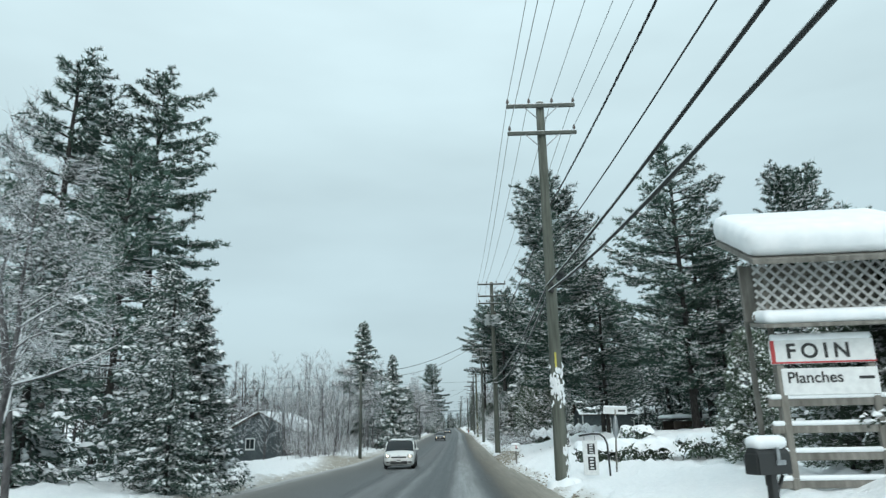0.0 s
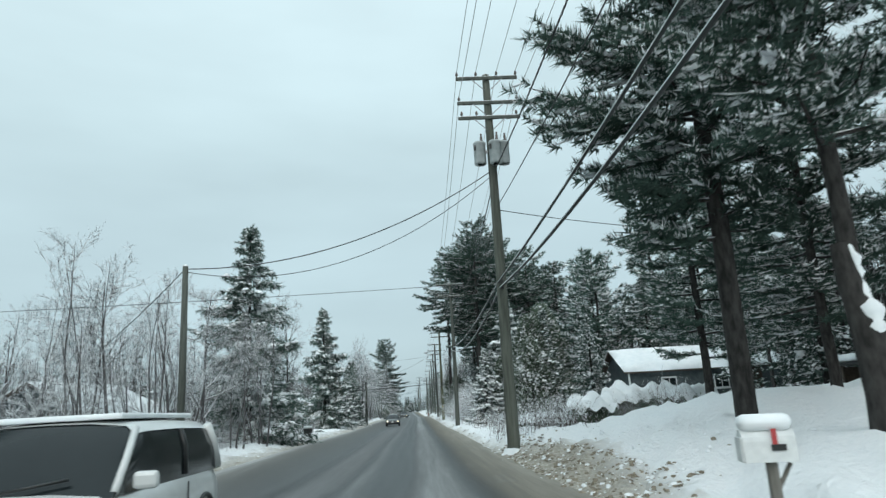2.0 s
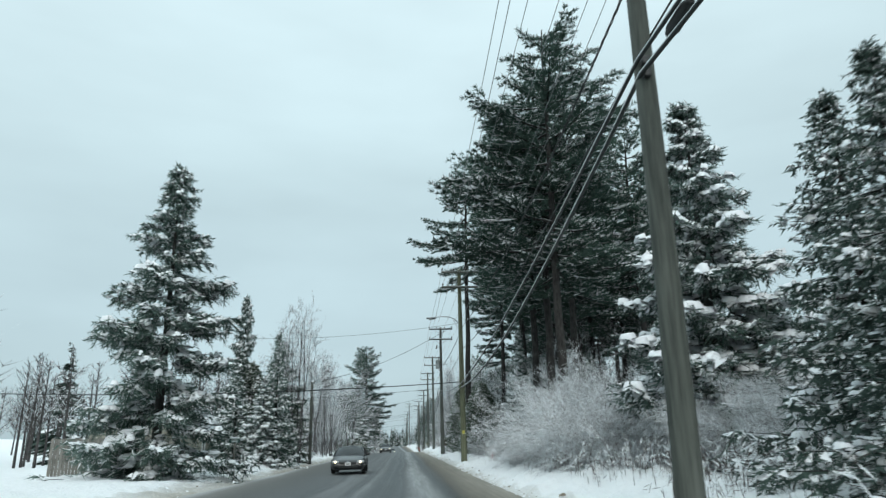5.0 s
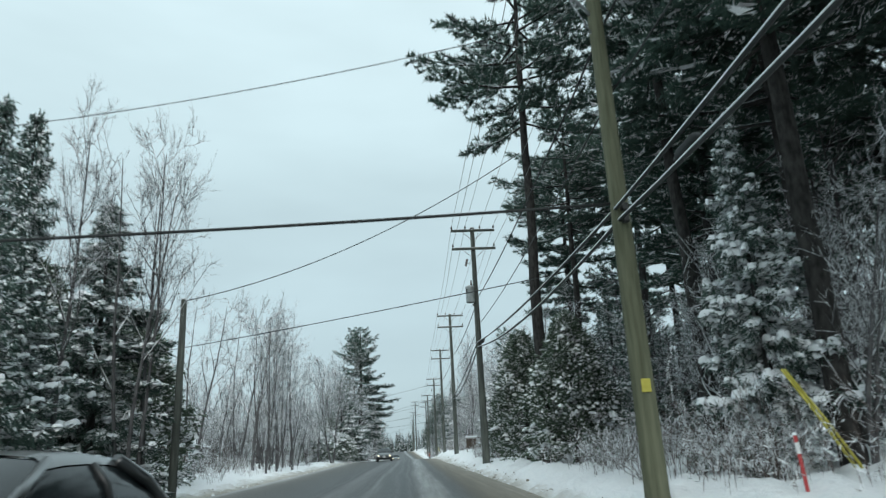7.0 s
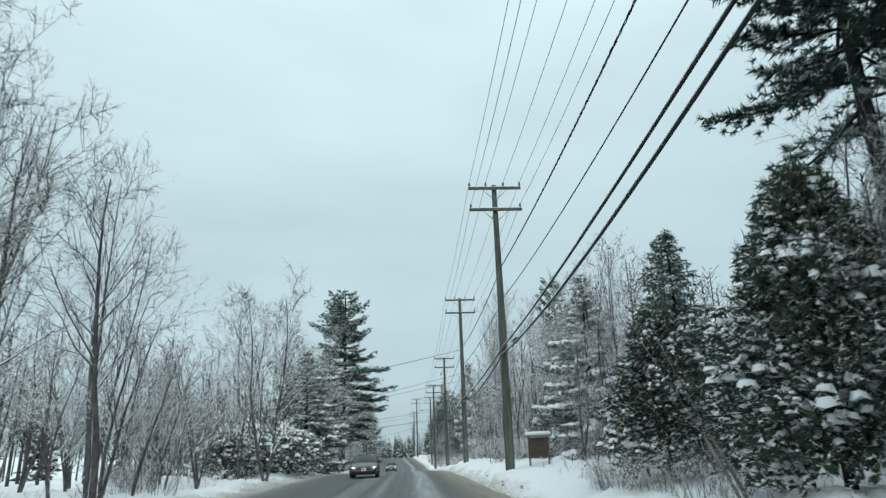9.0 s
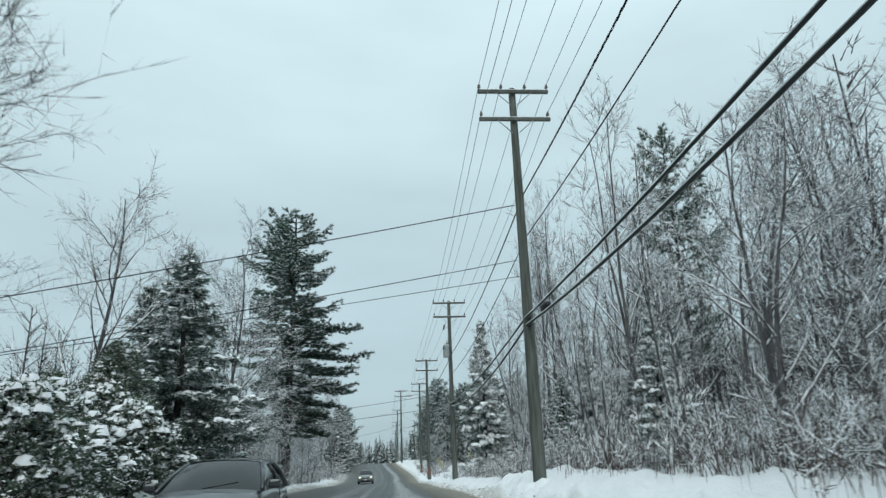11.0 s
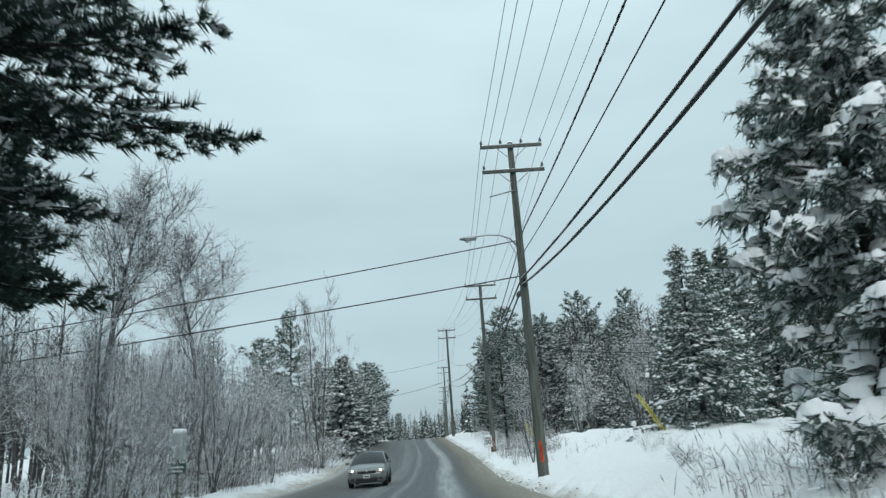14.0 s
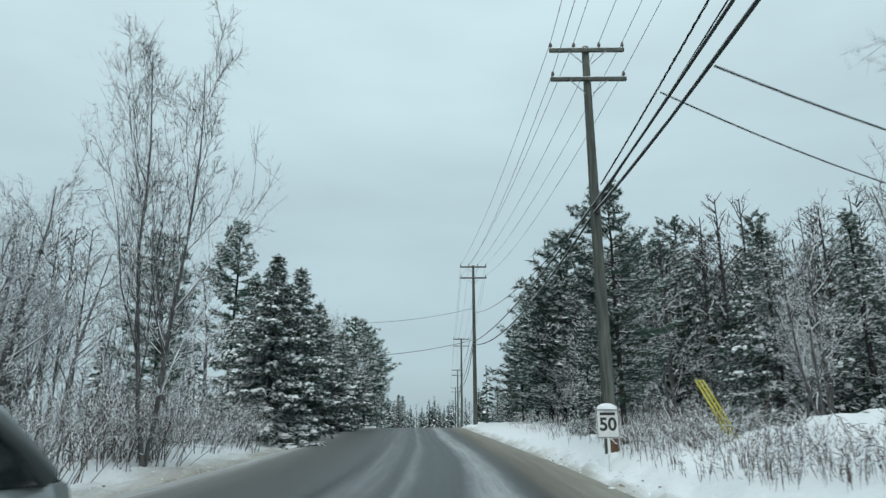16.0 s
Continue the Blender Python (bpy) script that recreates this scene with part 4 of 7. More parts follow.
def cedar_parts(seed, H, R, n=1500, snow=0.4, load=0.12, top=1.0, clots=0.3):
    """A cedar: a dense column of upright fans; load: how much of the snow lies in clumps."""
    rng = np.random.default_rng(seed)
    wood, leaf, cap = Mesh(), Mesh(), Mesh()
    tube_into(wood, [(0, 0, -0.2), (0.02, 0, H * 0.5), (0, 0, H * 0.92)], [0.12, 0.08, 0.02], 7)
    for k in range(26):
        a, z = rng.uniform(0, 6.28), rng.uniform(0.08, 0.85) * H
        rr = R * (1 - z / H) * 0.8
        tube_into(wood, [(0, 0, z), (rr * math.cos(a), rr * math.sin(a), z + rr * 0.6)], [0.03, 0.01], 3, False)
    f = rng.uniform(0, 1, n) ** 0.8
    a = rng.uniform(0, 2 * math.pi, n)
    lump = 1 + 0.2 * np.sin(a * 3 + f * 9 + seed) + 0.17 * np.sin(a * 5 - f * 17) + 0.12 * np.sin(f * 31 + a * 2)
    r = R * (1 - f ** 1.7) ** 0.8 * lump * rng.uniform(0.6, 1.08, n) + 0.05
    C = np.column_stack([r * np.cos(a), r * np.sin(a), 0.08 + f * H * 0.97])
    per = 2
    d = unit(np.repeat(np.column_stack([np.cos(a) * 0.8, np.sin(a) * 0.8, np.full(n, 0.1)]), per, 0) + rng.normal(0, 0.5, (n * per, 3)))
    o = np.repeat(C, per, 0) + rng.normal(0, 0.09, (n * per, 3))
    ln = rng.uniform(0.16, 0.34, (n * per, 1))
    blades_into(leaf, o, d * ln, rng.uniform(0.05, 0.1, n * per), unit(np.cross(d, rng.normal(0, 1, (n * per, 3)))))
    sprigs_into(leaf, o, d * ln, 7, ln[:, 0] * 0.5, 0.045, rng, 1.0, 0.8, -0.15)
    k = rng.random(n * per) < 0.75 * snow
    sprigs_into(cap, o[k] + (0, 0, 0.05), d[k] * ln[k], 4, ln[k, 0] * 0.35, 0.035, rng, 0.9, 0.5, 0.0)
    heap = np.clip(0.75 + 0.9 * np.sin(a * 2 + f * 15 + seed) + 0.5 * np.sin(a * 5 - f * 23), 0.1, 2.0)  # snow gathers in heaps
    k = rng.random(n) < clots * heap * 1.05
    m = int(k.sum())
    sz = rng.uniform(0.3, 1.0, m) ** 2 * 0.13 * np.sqrt(heap[k])
    lumps_into(cap, C[k] * (1.04, 1.04, 1) + np.column_stack([np.zeros((m, 2)), rng.uniform(0.0, 0.1, m)]), sz * 1.4, sz, sz * 0.8, a[k], rng, True)
    k = rng.random(n) < snow * (1 - 0.55 * top + 0.75 * top * f)
    m = int(k.sum())
    dd = unit(np.column_stack([np.cos(a[k]), np.sin(a[k]), rng.uniform(-0.5, 0.1, m)]) + rng.normal(0, 0.3, (m, 3))) * rng.uniform(0.1, 0.26, (m, 1))
    drape_into(cap, C[k] + np.column_stack([np.zeros((m, 2)), rng.uniform(0.06, 0.14, m)]), dd, rng.uniform(0.06, 0.15, m), flat_side(dd, rng), 0.5)
    k = rng.random(n) < load * (1 - 0.85 * top + 1.6 * top * f ** 1.5)
    m = int(k.sum())
    sz = rng.uniform(0.4, 1.0, m) ** 2 * (0.55 + 0.55 * top)
    lumps_into(cap, C[k] * (1.06, 1.06, 1) + np.column_stack([np.zeros((m, 2)), rng.uniform(0.04, 0.12, m)]), 0.3 * sz, 0.22 * sz, 0.18 * sz, a[k] + rng.normal(0, 0.5, m), rng, True)
    return wood, leaf, cap


def bare_tree_parts(seed, H, spread=0.5, stems=1, fork=0.3, limbs=9, branches=6, twigs=7, up=0.1, vase=0.0, frost=0.5, kids=5):
    """A leafless tree: tapering stems and forked limbs as tubes, fine twigs as thin slivers; snow lies along the limbs."""
    rng = np.random.default_rng(seed)
    wood, cap = Mesh(), Mesh()
    O, D = [], []

    def limb(p, d, L, r, level, n):
        pts, rad = [np.array(p, float)], [r]
        q, dd = np.array(p, float), np.array(d, float)
        for k in range(n):
            dd = unit(dd + rng.normal(0, 0.06 if level == 0 else 0.13, 3) + (0, 0, 0.05 if level == 0 else up))
            q = q + dd * L / n
            pts.append(q.copy())
            rad.append(max(r * (1 - 0.85 * (k + 1) / n), 0.006))
        pts = np.array(pts)
        tube_into(wood, pts, rad, 6 if level == 0 else (4 if level == 1 else 3), False)
        if level == 1:
            tube_into(cap, pts[:-1] + np.array([0, 0, 1.0]) * np.array(rad[:-1])[:, None] * 0.75, np.array(rad[:-1]) * 0.7 + 0.005, 3, False)
        return pts, np.array(rad)

    def child(pts, rad, s):
        n = len(pts) - 1
        i = min(int(s * n), n - 1)
        at = pts[i] + (pts[i + 1] - pts[i]) * (s * n - i)
        along = unit(pts[i + 1] - pts[i])
        a = rng.uniform(0, 6.28)
        v = unit(np.cross(along, (math.cos(a), math.sin(a), 0.3)))
        return at, along, v, rad[i]

    def twig_out(pts, k, ln):
        n = len(pts) - 1
        s = rng.uniform(0.0, 1.0, k) ** 0.6
        i = np.minimum((s * n).astype(int), n - 1)
        at = pts[i] + (pts[i + 1] - pts[i]) * (s * n - i)[:, None]
        al = unit(pts[i + 1] - pts[i])
        O.append(at)
        D.append(unit(al * 0.7 + rng.normal(0, 0.5, (k, 3)) + (0, 0, 0.12)) * ln * rng.uniform(0.35, 0.95, (k, 1)))

    for k in range(stems):
        a = rng.uniform(0, 6.28)
        tilt = vase + (0.0 if stems == 1 else rng.uniform(0.02, 0.1))
        off = 0.25 * (stems > 1) * (vase == 0)
        tp, tr = limb((off * math.cos(a), off * math.sin(a), -0.2), (tilt * math.cos(a), tilt * math.sin(a), 1.0), H * rng.uniform(0.9, 1.0), (0.008 * H + 0.03) / math.sqrt(stems), 0, 8)
        for b in range(limbs):
            s = fork + (0.97 - fork) * (b + rng.random()) / limbs
            at, al, v, r = child(tp, tr, s)
            L1 = H * (0.42 - 0.3 * s) * rng.uniform(0.7, 1.25)
            lp, lr = limb(at, unit(al * 0.75 + v * spread * rng.uniform(0.8, 1.5)), L1, max(r * 0.5, 0.012), 1, 4)
            for c in range(branches):
                at, al, v, r = child(lp, lr, rng.uniform(0.15, 1.0))
                L2 = L1 * rng.uniform(0.28, 0.55)
                bp, br = limb(at, unit(al * 0.8 + v * 0.7), L2, max(r * 0.55, 0.008), 2, 2)
                twig_out(bp, twigs, 0.25 + 0.45 * L2)
            twig_out(lp, twigs // 2, 0.2 + 0.2 * L1)
        twig_out(tp[4:], 10, 0.6)
    O, D = np.concatenate(O), np.concatenate(D)
    slivers_into(wood, O, D, rng.uniform(0.009, 0.015, len(O)), rng)
    # finer side twigs that leave the twigs at their sides
    o = np.repeat(O, kids, 0) + np.repeat(D, kids, 0) * rng.uniform(0.15, 0.95, (len(O) * kids, 1))
    ln = np.repeat(np.linalg.norm(D, axis=1), kids)[:, None]
    d = unit(np.repeat(unit(D), kids, 0) + rng.normal(0, 0.5, o.shape) + (0, 0, 0.12)) * ln * rng.uniform(0.25, 0.6, (len(o), 1))
    slivers_into(wood, o, d, rng.uniform(0.005, 0.009, len(o)), rng)
    O, D = np.concatenate([O, o]), np.concatenate([D, d])
    k = rng.random(len(O)) < frost * 1.3
    slivers_into(cap, O[k] + (0, 0, 0.006), D[k] * 0.9, rng.uniform(0.006, 0.01, int(k.sum())), rng)
    return wood, None, cap


def shrub_parts(seed, H, R, stems=40, kids=16, frost=0.45, thick=1.0):
    """Brush: bent stems from one patch, with many fine frosted twigs."""
    rng = np.random.default_rng(seed)
    wood, cap = Mesh(), Mesh()
    O, D = [], []
    for s in range(stems):
        a, r = rng.uniform(0, 6.28), R * math.sqrt(rng.random()) * 0.6
        d = unit(np.array([math.cos(a) * rng.uniform(0, 0.8), math.sin(a) * rng.uniform(0, 0.8), 1.0]))
        L = H * rng.uniform(0.5, 1.05)
        pts = [np.array([r * math.cos(a), r * math.sin(a), -0.1])]
        for k in range(3):
            d = unit(d + rng.normal(0, 0.2, 3))
            pts.append(pts[-1] + d * L / 3)
        pts = np.array(pts)
        tube_into(wood, pts, [0.012, 0.01, 0.007, 0.004], 3, False)
        i = rng.integers(0, 3, kids)
        at = pts[i] + (pts[i + 1] - pts[i]) * rng.random((kids, 1))
        at = at[at[:, 2] > 0.15 * H]
        O.append(at)
        D.append(unit(d + rng.normal(0, 0.75, (len(at), 3))) * L * rng.uniform(0.1, 0.3, (len(at), 1)))
    O, D = np.concatenate(O), np.concatenate(D)
    o = np.repeat(O, 3, 0) + np.repeat(D, 3, 0) * rng.uniform(0.2, 0.95, (len(O) * 3, 1))
    d = unit(np.repeat(unit(D), 3, 0) + rng.normal(0, 0.55, o.shape)) * np.repeat(np.linalg.norm(D, axis=1), 3)[:, None] * rng.uniform(0.25, 0.6, (len(o), 1))
    O, D = np.concatenate([O, o]), np.concatenate([D, d])
    slivers_into(wood, O, D, rng.uniform(0.007, 0.013, len(O)), rng)
    k = rng.random(len(O)) < frost
    m = int(k.sum())
    blades_into(cap, O[k] + (0, 0, 0.01), D[k], rng.uniform(0.009, 0.02, m) * thick, unit(np.cross(D[k], np.tile([0.0, 0.0, 1.0], (m, 1)) + 0.01)))
    return wood, None, cap


def arching_parts(seed, H, R, stems=64, kids=84):
    """A thicket of long bowed branches, every twig lined with frost."""
    rng = np.random.default_rng(seed)
    wood, cap = Mesh(), Mesh()
    O, D = [], []
    for s in range(stems):
        a, r = rng.uniform(0, 6.28), R * math.sqrt(rng.random()) * 0.45
        out = np.array([math.cos(a), math.sin(a), 0.0])
        L = H * rng.uniform(0.8, 1.35)
        d = unit(out * rng.uniform(0.1, 0.5) + (0, 0, 1.0))
        pts = [out * r - (0, 0, 0.1)]
        for k in range(6):
            d = unit(d + rng.normal(0, 0.2, 3) + out * 0.12 - (0, 0, 0.16 * rng.uniform(0.4, 1.3)))
            pts.append(pts[-1] + d * L / 6)
        pts = np.array(pts)
        rad = np.linspace(0.022, 0.005, 7)
        tube_into(wood, pts, rad * 0.7, 3, False)
        tube_into(cap, pts[1:] + (0, 0, 0.008), rad[1:] * 0.36 + 0.001, 3, False)
        i = rng.integers(1, 6, kids)
        at = pts[i] + (pts[i + 1] - pts[i]) * rng.random((kids, 1))
        al = unit(pts[i + 1] - pts[i])
        O.append(at)
        D.append(unit(al * 0.7 + rng.normal(0, 0.5, (kids, 3))) * L * rng.uniform(0.05, 0.17, (kids, 1)))
        tips = rng.random(kids) < 0.6
        O.append(O[-1][tips] + D[-1][tips] * 0.5)
        D.append(unit(unit(D[-1][tips]) + rng.normal(0, 0.6, (int(tips.sum()), 3))) * L * 0.07)
    O, D = np.concatenate(O), np.concatenate(D)
    o = np.repeat(O, 3, 0) + np.repeat(D, 3, 0) * rng.uniform(0.15, 0.95, (len(O) * 3, 1))
    d = unit(np.repeat(unit(D), 3, 0) * 0.9 + rng.normal(0, 0.5, o.shape)) * np.repeat(np.linalg.norm(D, axis=1), 3)[:, None] * rng.uniform(0.3, 0.7, (len(o), 1))
    O, D = np.concatenate([O, o]), np.concatenate([D, d])
    slivers_into(wood, O, D, rng.uniform(0.005, 0.009, len(O)), rng)
    slivers_into(cap, O + (0, 0, 0.005), D, rng.uniform(0.008, 0.015, len(O)), rng)
    return wood, None, cap


def tree_kind(name, label, category, group, parts_, leaf_mat, bark=BARK, size=10.0):
    wood, leaf, cap = parts_
    root = tree_root(name, label, category, group)
    root["size"] = size
    part("trunk" if name != "shrub" else "brushwood", wood, bark, root)
    if leaf:
        part("crown", leaf, leaf_mat, root)
    tagged(part("snow_load", cap, TREE_SNOW, root, "snow lying on the branches", True), kind="stuff")
    return root


PINE = [tree_kind("pine_tree", "tall dark white pine with snow-dusted tufts", "pine tree", "roadside pines", pine_parts(s, 19.0, R, bare, lb, 18, dn, sn, thin=0.7), PINE_LEAF, size=19.0)
        for s, R, bare, lb, dn, sn in ((1, 4.1, 0.14, 66, 1.35, 0.8), (2, 3.8, 0.27, 54, 1.4, 0.8))]
TALL = [tree_kind("pine_tree", "very tall dense dark pine with a long bare trunk", "pine tree", "tall pines by the road", pine_parts(s, 26.0, R, bare, lb, 18, dn, sn, thin=0.9, sag=0.25), PINE_LEAF, size=26.0)
        for s, R, bare, lb, dn, sn in ((4, 4.8, 0.4, 60, 1.35, 0.5), (5, 5.2, 0.38, 56, 1.35, 0.5))]
ROUND = [tree_kind("pine_tree", "old white pine with wide drooping boughs and clear gaps", "pine tree", "old pines", pine_parts(8, 25.0, 5.5, 0.17, 112, 22, 1.5, 0.55, big=0.85, sag=0.42, taper=2.9, thin=0.8, stout=1.5), PINE_LEAF, size=25.0)]
COLUMN = [tree_kind("pine_tree", "dense columnar pine with foliage down to the snow", "pine tree", "roadside pines", pine_parts(10, 19.0, 2.9, 0.2, 96, 18, 1.5, 1.0, taper=4.5, thin=0.6), PINE_LEAF, size=19.0)]
LOFTY = [tree_kind("pine_tree", "very tall pine with a high crown on a long bare trunk", "pine tree", "tall pines by the road", pine_parts(9, 29.0, 5.0, 0.57, 40, 20, 1.25, 0.4, thin=0.75, sag=0.35), PINE_LEAF, size=29.0)]
PINE_FAR = [tree_kind("pine_tree", "pine in the woods dusted with snow", "pine tree", "pines in the woods", pine_parts(s, 14.0, 3.2, 0.1, 56, 12, 0.8, 0.9, 0, 1.5), PINE_LEAF, size=14.0) for s in (6, 7)]
SPRUCE = [tree_kind("spruce_tree", "conical spruce with drooping snow-laden branches", "spruce tree", "roadside spruces", spruce_parts(s, 10.0, R, wh, sn, dr), SPRUCE_LEAF)
          for s, R, wh, sn, dr in ((11, 3.2, 135, 1.15, 0.5), (12, 2.8, 135, 1.2, 0.6), (13, 3.2, 140, 1.3, 0.65))]
SPRUCE_NEAR = [tree_kind("spruce_tree", "tall shaggy spruce with drooping snow-laden boughs", "spruce tree", "roadside spruces", spruce_parts(s, 10.0, R, wh, 1.35, dr, 0.03, 2.0, 0.5, 1.1, 13), SPRUCE_LEAF)
          for s, R, wh, dr in ((17, 3.15, 122, 0.55), (18, 3.0, 126, 0.6))]
SPRUCE_FAR = [tree_kind("spruce_tree", "spruce in the woods with snowy branches", "spruce tree", "spruces in the woods", spruce_parts(s, 10.0, 2.2, 110, 1.1, 0.45, 0.04, 0.6, 1.6, 1.1, 5), SPRUCE_LEAF) for s in (14, 15)]
SPRUCE_SNOW = [tree_kind("spruce_tree", "tall spruce heavily plastered with thick snow", "spruce tree", "roadside spruces", spruce_parts(16, 10.0, 2.6, 125, 1.35, 0.7, 0.02, 2.4, 0.5, 1.45, 9, 0.45), SPRUCE_LEAF)]
CEDAR = [tree_kind("cedar_tree", "dense cedar heavily loaded with clumps of snow", "cedar tree", "roadside cedars", cedar_parts(s, 6.0, R, n * 2, sn * 0.62, ld * 0.2, 0.0, 0.8), CEDAR_LEAF, size=6.0)
         for s, R, sn, n, ld in ((21, 1.4, 1.0, 1100, 0.16), (22, 1.8, 1.0, 1350, 0.14))]
CEDAR_LOW = [tree_kind("cedar_tree", "low cedar buried under a heavy load of snow", "cedar tree", "low roadside cedars", cedar_parts(s, 3.2, 1.9, 1100, 0.9, 0.22, 1.0, 0.4), CEDAR_LEAF, size=3.2) for s in (23, 24)]
BARE = [tree_kind("bare_tree", "leafless grey deciduous tree with frosted twigs", "bare tree", "roadside deciduous trees", bare_tree_parts(s, 10.0, sp, st, fk, lb, br, tw), None, TWIG)
        for s, sp, st, fk, lb, br, tw in ((31, 0.6, 1, 0.28, 15, 6, 8), (32, 0.5, 2, 0.35, 9, 5, 8), (33, 0.75, 1, 0.35, 13, 6, 9), (34, 0.45, 3, 0.3, 6, 5, 8))]
VASE = [tree_kind("bare_tree", "tall leafless tree forking low into upright limbs", "bare tree", "roadside deciduous trees", bare_tree_parts(35, 10.0, 0.62, 2, 0.14, 15, 7, 11, 0.2, 0.1, 0.16), None, TWIG)]
LIMBY = [tree_kind("bare_tree", "old leafless tree with thick crooked limbs under snow", "bare tree", "roadside deciduous trees", bare_tree_parts(36, 10.0, 1.2, 1, 0.2, 14, 8, 12, 0.02, 0.0, 0.8), None, TWIG)]
FAN = [tree_kind("bare_tree", "tall leafless tree with a rounded fan of fine twigs", "bare tree", "roadside deciduous trees", bare_tree_parts(39, 10.0, 0.62, 1, 0.48, 22, 9, 15, 0.24, 0.0, 0.4), None, TWIG)]
SLIM = [tree_kind("bare_tree", "slim dark leafless tree with a long clear trunk", "bare tree", "slim roadside trees", bare_tree_parts(s, 10.0, 0.55, 1, 0.35, 14, 5, 10, 0.2, vs), None, TWIG) for s, vs in ((37, 0.0), (38, 0.025))]
SAPLING = [tree_kind("bare_tree", "slender leafless sapling with frosted twigs", "bare tree", "thin saplings", bare_tree_parts(s, 6.0, 0.65, 2, 0.15, 8, 3, 7, 0.12, 0.04, 0.7), None, TWIG, size=6.0) for s in (41, 42)]
SHRUB = [tree_kind("shrub", "bare roadside shrub white with frost", "shrub", "roadside shrubs", shrub_parts(s, 2.2, 1.5, st, 13), None, BRUSH, size=2.2) for s, st in ((51, 34), (52, 30))]

THICKET = [tree_kind("shrub", "tall tangled thicket white with frost", "shrub", "tall frosted thickets", arching_parts(s, 4.0, 2.6), None, BRUSH, size=4.0) for s in (53, 54)]

TRNG = np.random.default_rng(77)
used = set()


def plant(kind, x, y, h, i=None, fat=1.0, label=""):
    protos = kind
    src = protos[(int(abs(x * 7.3 + y * 3.1)) if i is None else i) % len(protos)]
    s = h / src["size"]
    m = pose(x, y, g(x, y), 0, 0, float(TRNG.uniform(0, 360))) @ Matrix.Diagonal((s * fat, s * fat, s, 1))
    if src.name not in used:
        used.add(src.name)
        src.matrix_basis = m
        ob = src
    else:
        ob = copy_thing(src, Matrix.Identity(4))
        ob.matrix_basis = m
    if label:
        ob["label"] = label
    return ob


# (x, y, height)
PINES_RIGHT = [(16, 76, 20.5), (20.5, 69, 15.5), (20, 84, 18), (26, 77, 19), (11.5, 82, 13), (24.5, 90, 17)]
PINES_LEFT = [(-29, 77, 31), (-19.5, 68, 20)]
TALL_PINES = [(8.7, 153, 27), (19.5, 175, 24), (16, 186, 23), (14.5, 181, 25), (21, 182, 24), (12.5, 201, 24), (19, 197, 25), (24.5, 190, 25), (8.9, 157, 26), (11.5, 161, 27), (9.6, 165.5, 27), (18, 165, 25), (13, 171, 27), (21.9, 170.6, 23), (22.4, 167.5, 23), (17.5, 178, 25), (-23, 79.5, 31)]
FAR_PINES = [(15.4, 120, 13.5), (24, 118, 15), (24, 104, 16), (17, 202, 15), (17, 126, 15), (22, 123, 16), (8, 362, 12), (11, 369, 12), (7.6, 380, 11), (17, 360, 13.5), (20.5, 361, 13), (26, 358, 13), (9.5, 348, 9), (-12, 386, 13), (-13, 405, 15), (-14, 425, 16), (-16, 372, 11), (-19, 347, 13), (-12.5, 358, 9), (-18, 396, 14), (-20, 420, 16), (26, 321, 13), (30, 98, 17), (33, 85, 18), (31, 70, 17)]
SPRUCES_RIGHT = [(6.75, 124, 6.6), (9.2, 128.5, 8.5), (12.6, 112, 7.2), (11, 212, 9.5), (13, 218, 11), (11.5, 300, 8), (14.5, 305, 9), (18, 322, 9),
                 (13.5, 322, 4.6), (14, 334, 9.5), (10.8, 119, 9), (12.5, 207, 9), (12, 146, 7), (19, 308, 10), (7.0, 341, 5), (23, 314, 11), (11, 350, 7)]
SPRUCES_NEAR = [(-10.7, 108.8, 14.4), (-10.1, 172.7, 9.6), (-9.4, 338, 9.5), (-9.9, 346, 10.5), (-10.2, 354, 9.5), (-9.6, 362, 8.5), (-8.9, 53, 7), (-12.2, 253.5, 10.4)]
SPRUCES_LEFT = [(-11.5, 57, 8.5), (-13.5, 51, 9.5), (-15, 64, 11), (-11.4, 163, 6),
                (-12.5, 114, 7), (-9.4, 56, 5), (-12, 119, 10), (-10.6, 343, 8), (-13, 347, 10), (-12, 268, 8), (-12.5, 262, 9), (-8.6, 50.5, 4.5)]
CEDARS_RIGHT = [(6.3, 188.5, 6.9), (7.9, 190.5, 6.4), (10.9, 54.5, 4.6), (12.2, 56.5, 5), (10.4, 47.5, 4.2), (9.4, 43.9, 3.6), (11.2, 44.5, 5), (9.6, 119, 8.5), (11.4, 123, 9.5), (8.8, 115, 6), (7.8, 122, 5.5), (8.2, 198, 6.5), (7.4, 205, 5)]
STALL_CEDARS = [(8.9, 42.2, 4.4), (8.1, 43.6, 2.6), (9.9, 41.2, 3.6)]
CEDARS_LEFT = [(-11, 247, 6), (-11.5, 243, 4.5), (-13, 174, 8), (-11.6, 180, 7)]
BARE_LEFT = [(-14, 106, 10.3), (-8.8, 104.3, 8.2), (-16, 95, 9), (-12.5, 90, 9), (-19, 98.5, 10), (-10.6, 118, 7.5), (-8.4, 171.8, 11.8), (-10, 199, 11.5), (-9.3, 206, 10.5), (-13, 204, 12.8), (-10.6, 198, 11.5), (-14, 196, 12.5), (-16, 187, 13)]
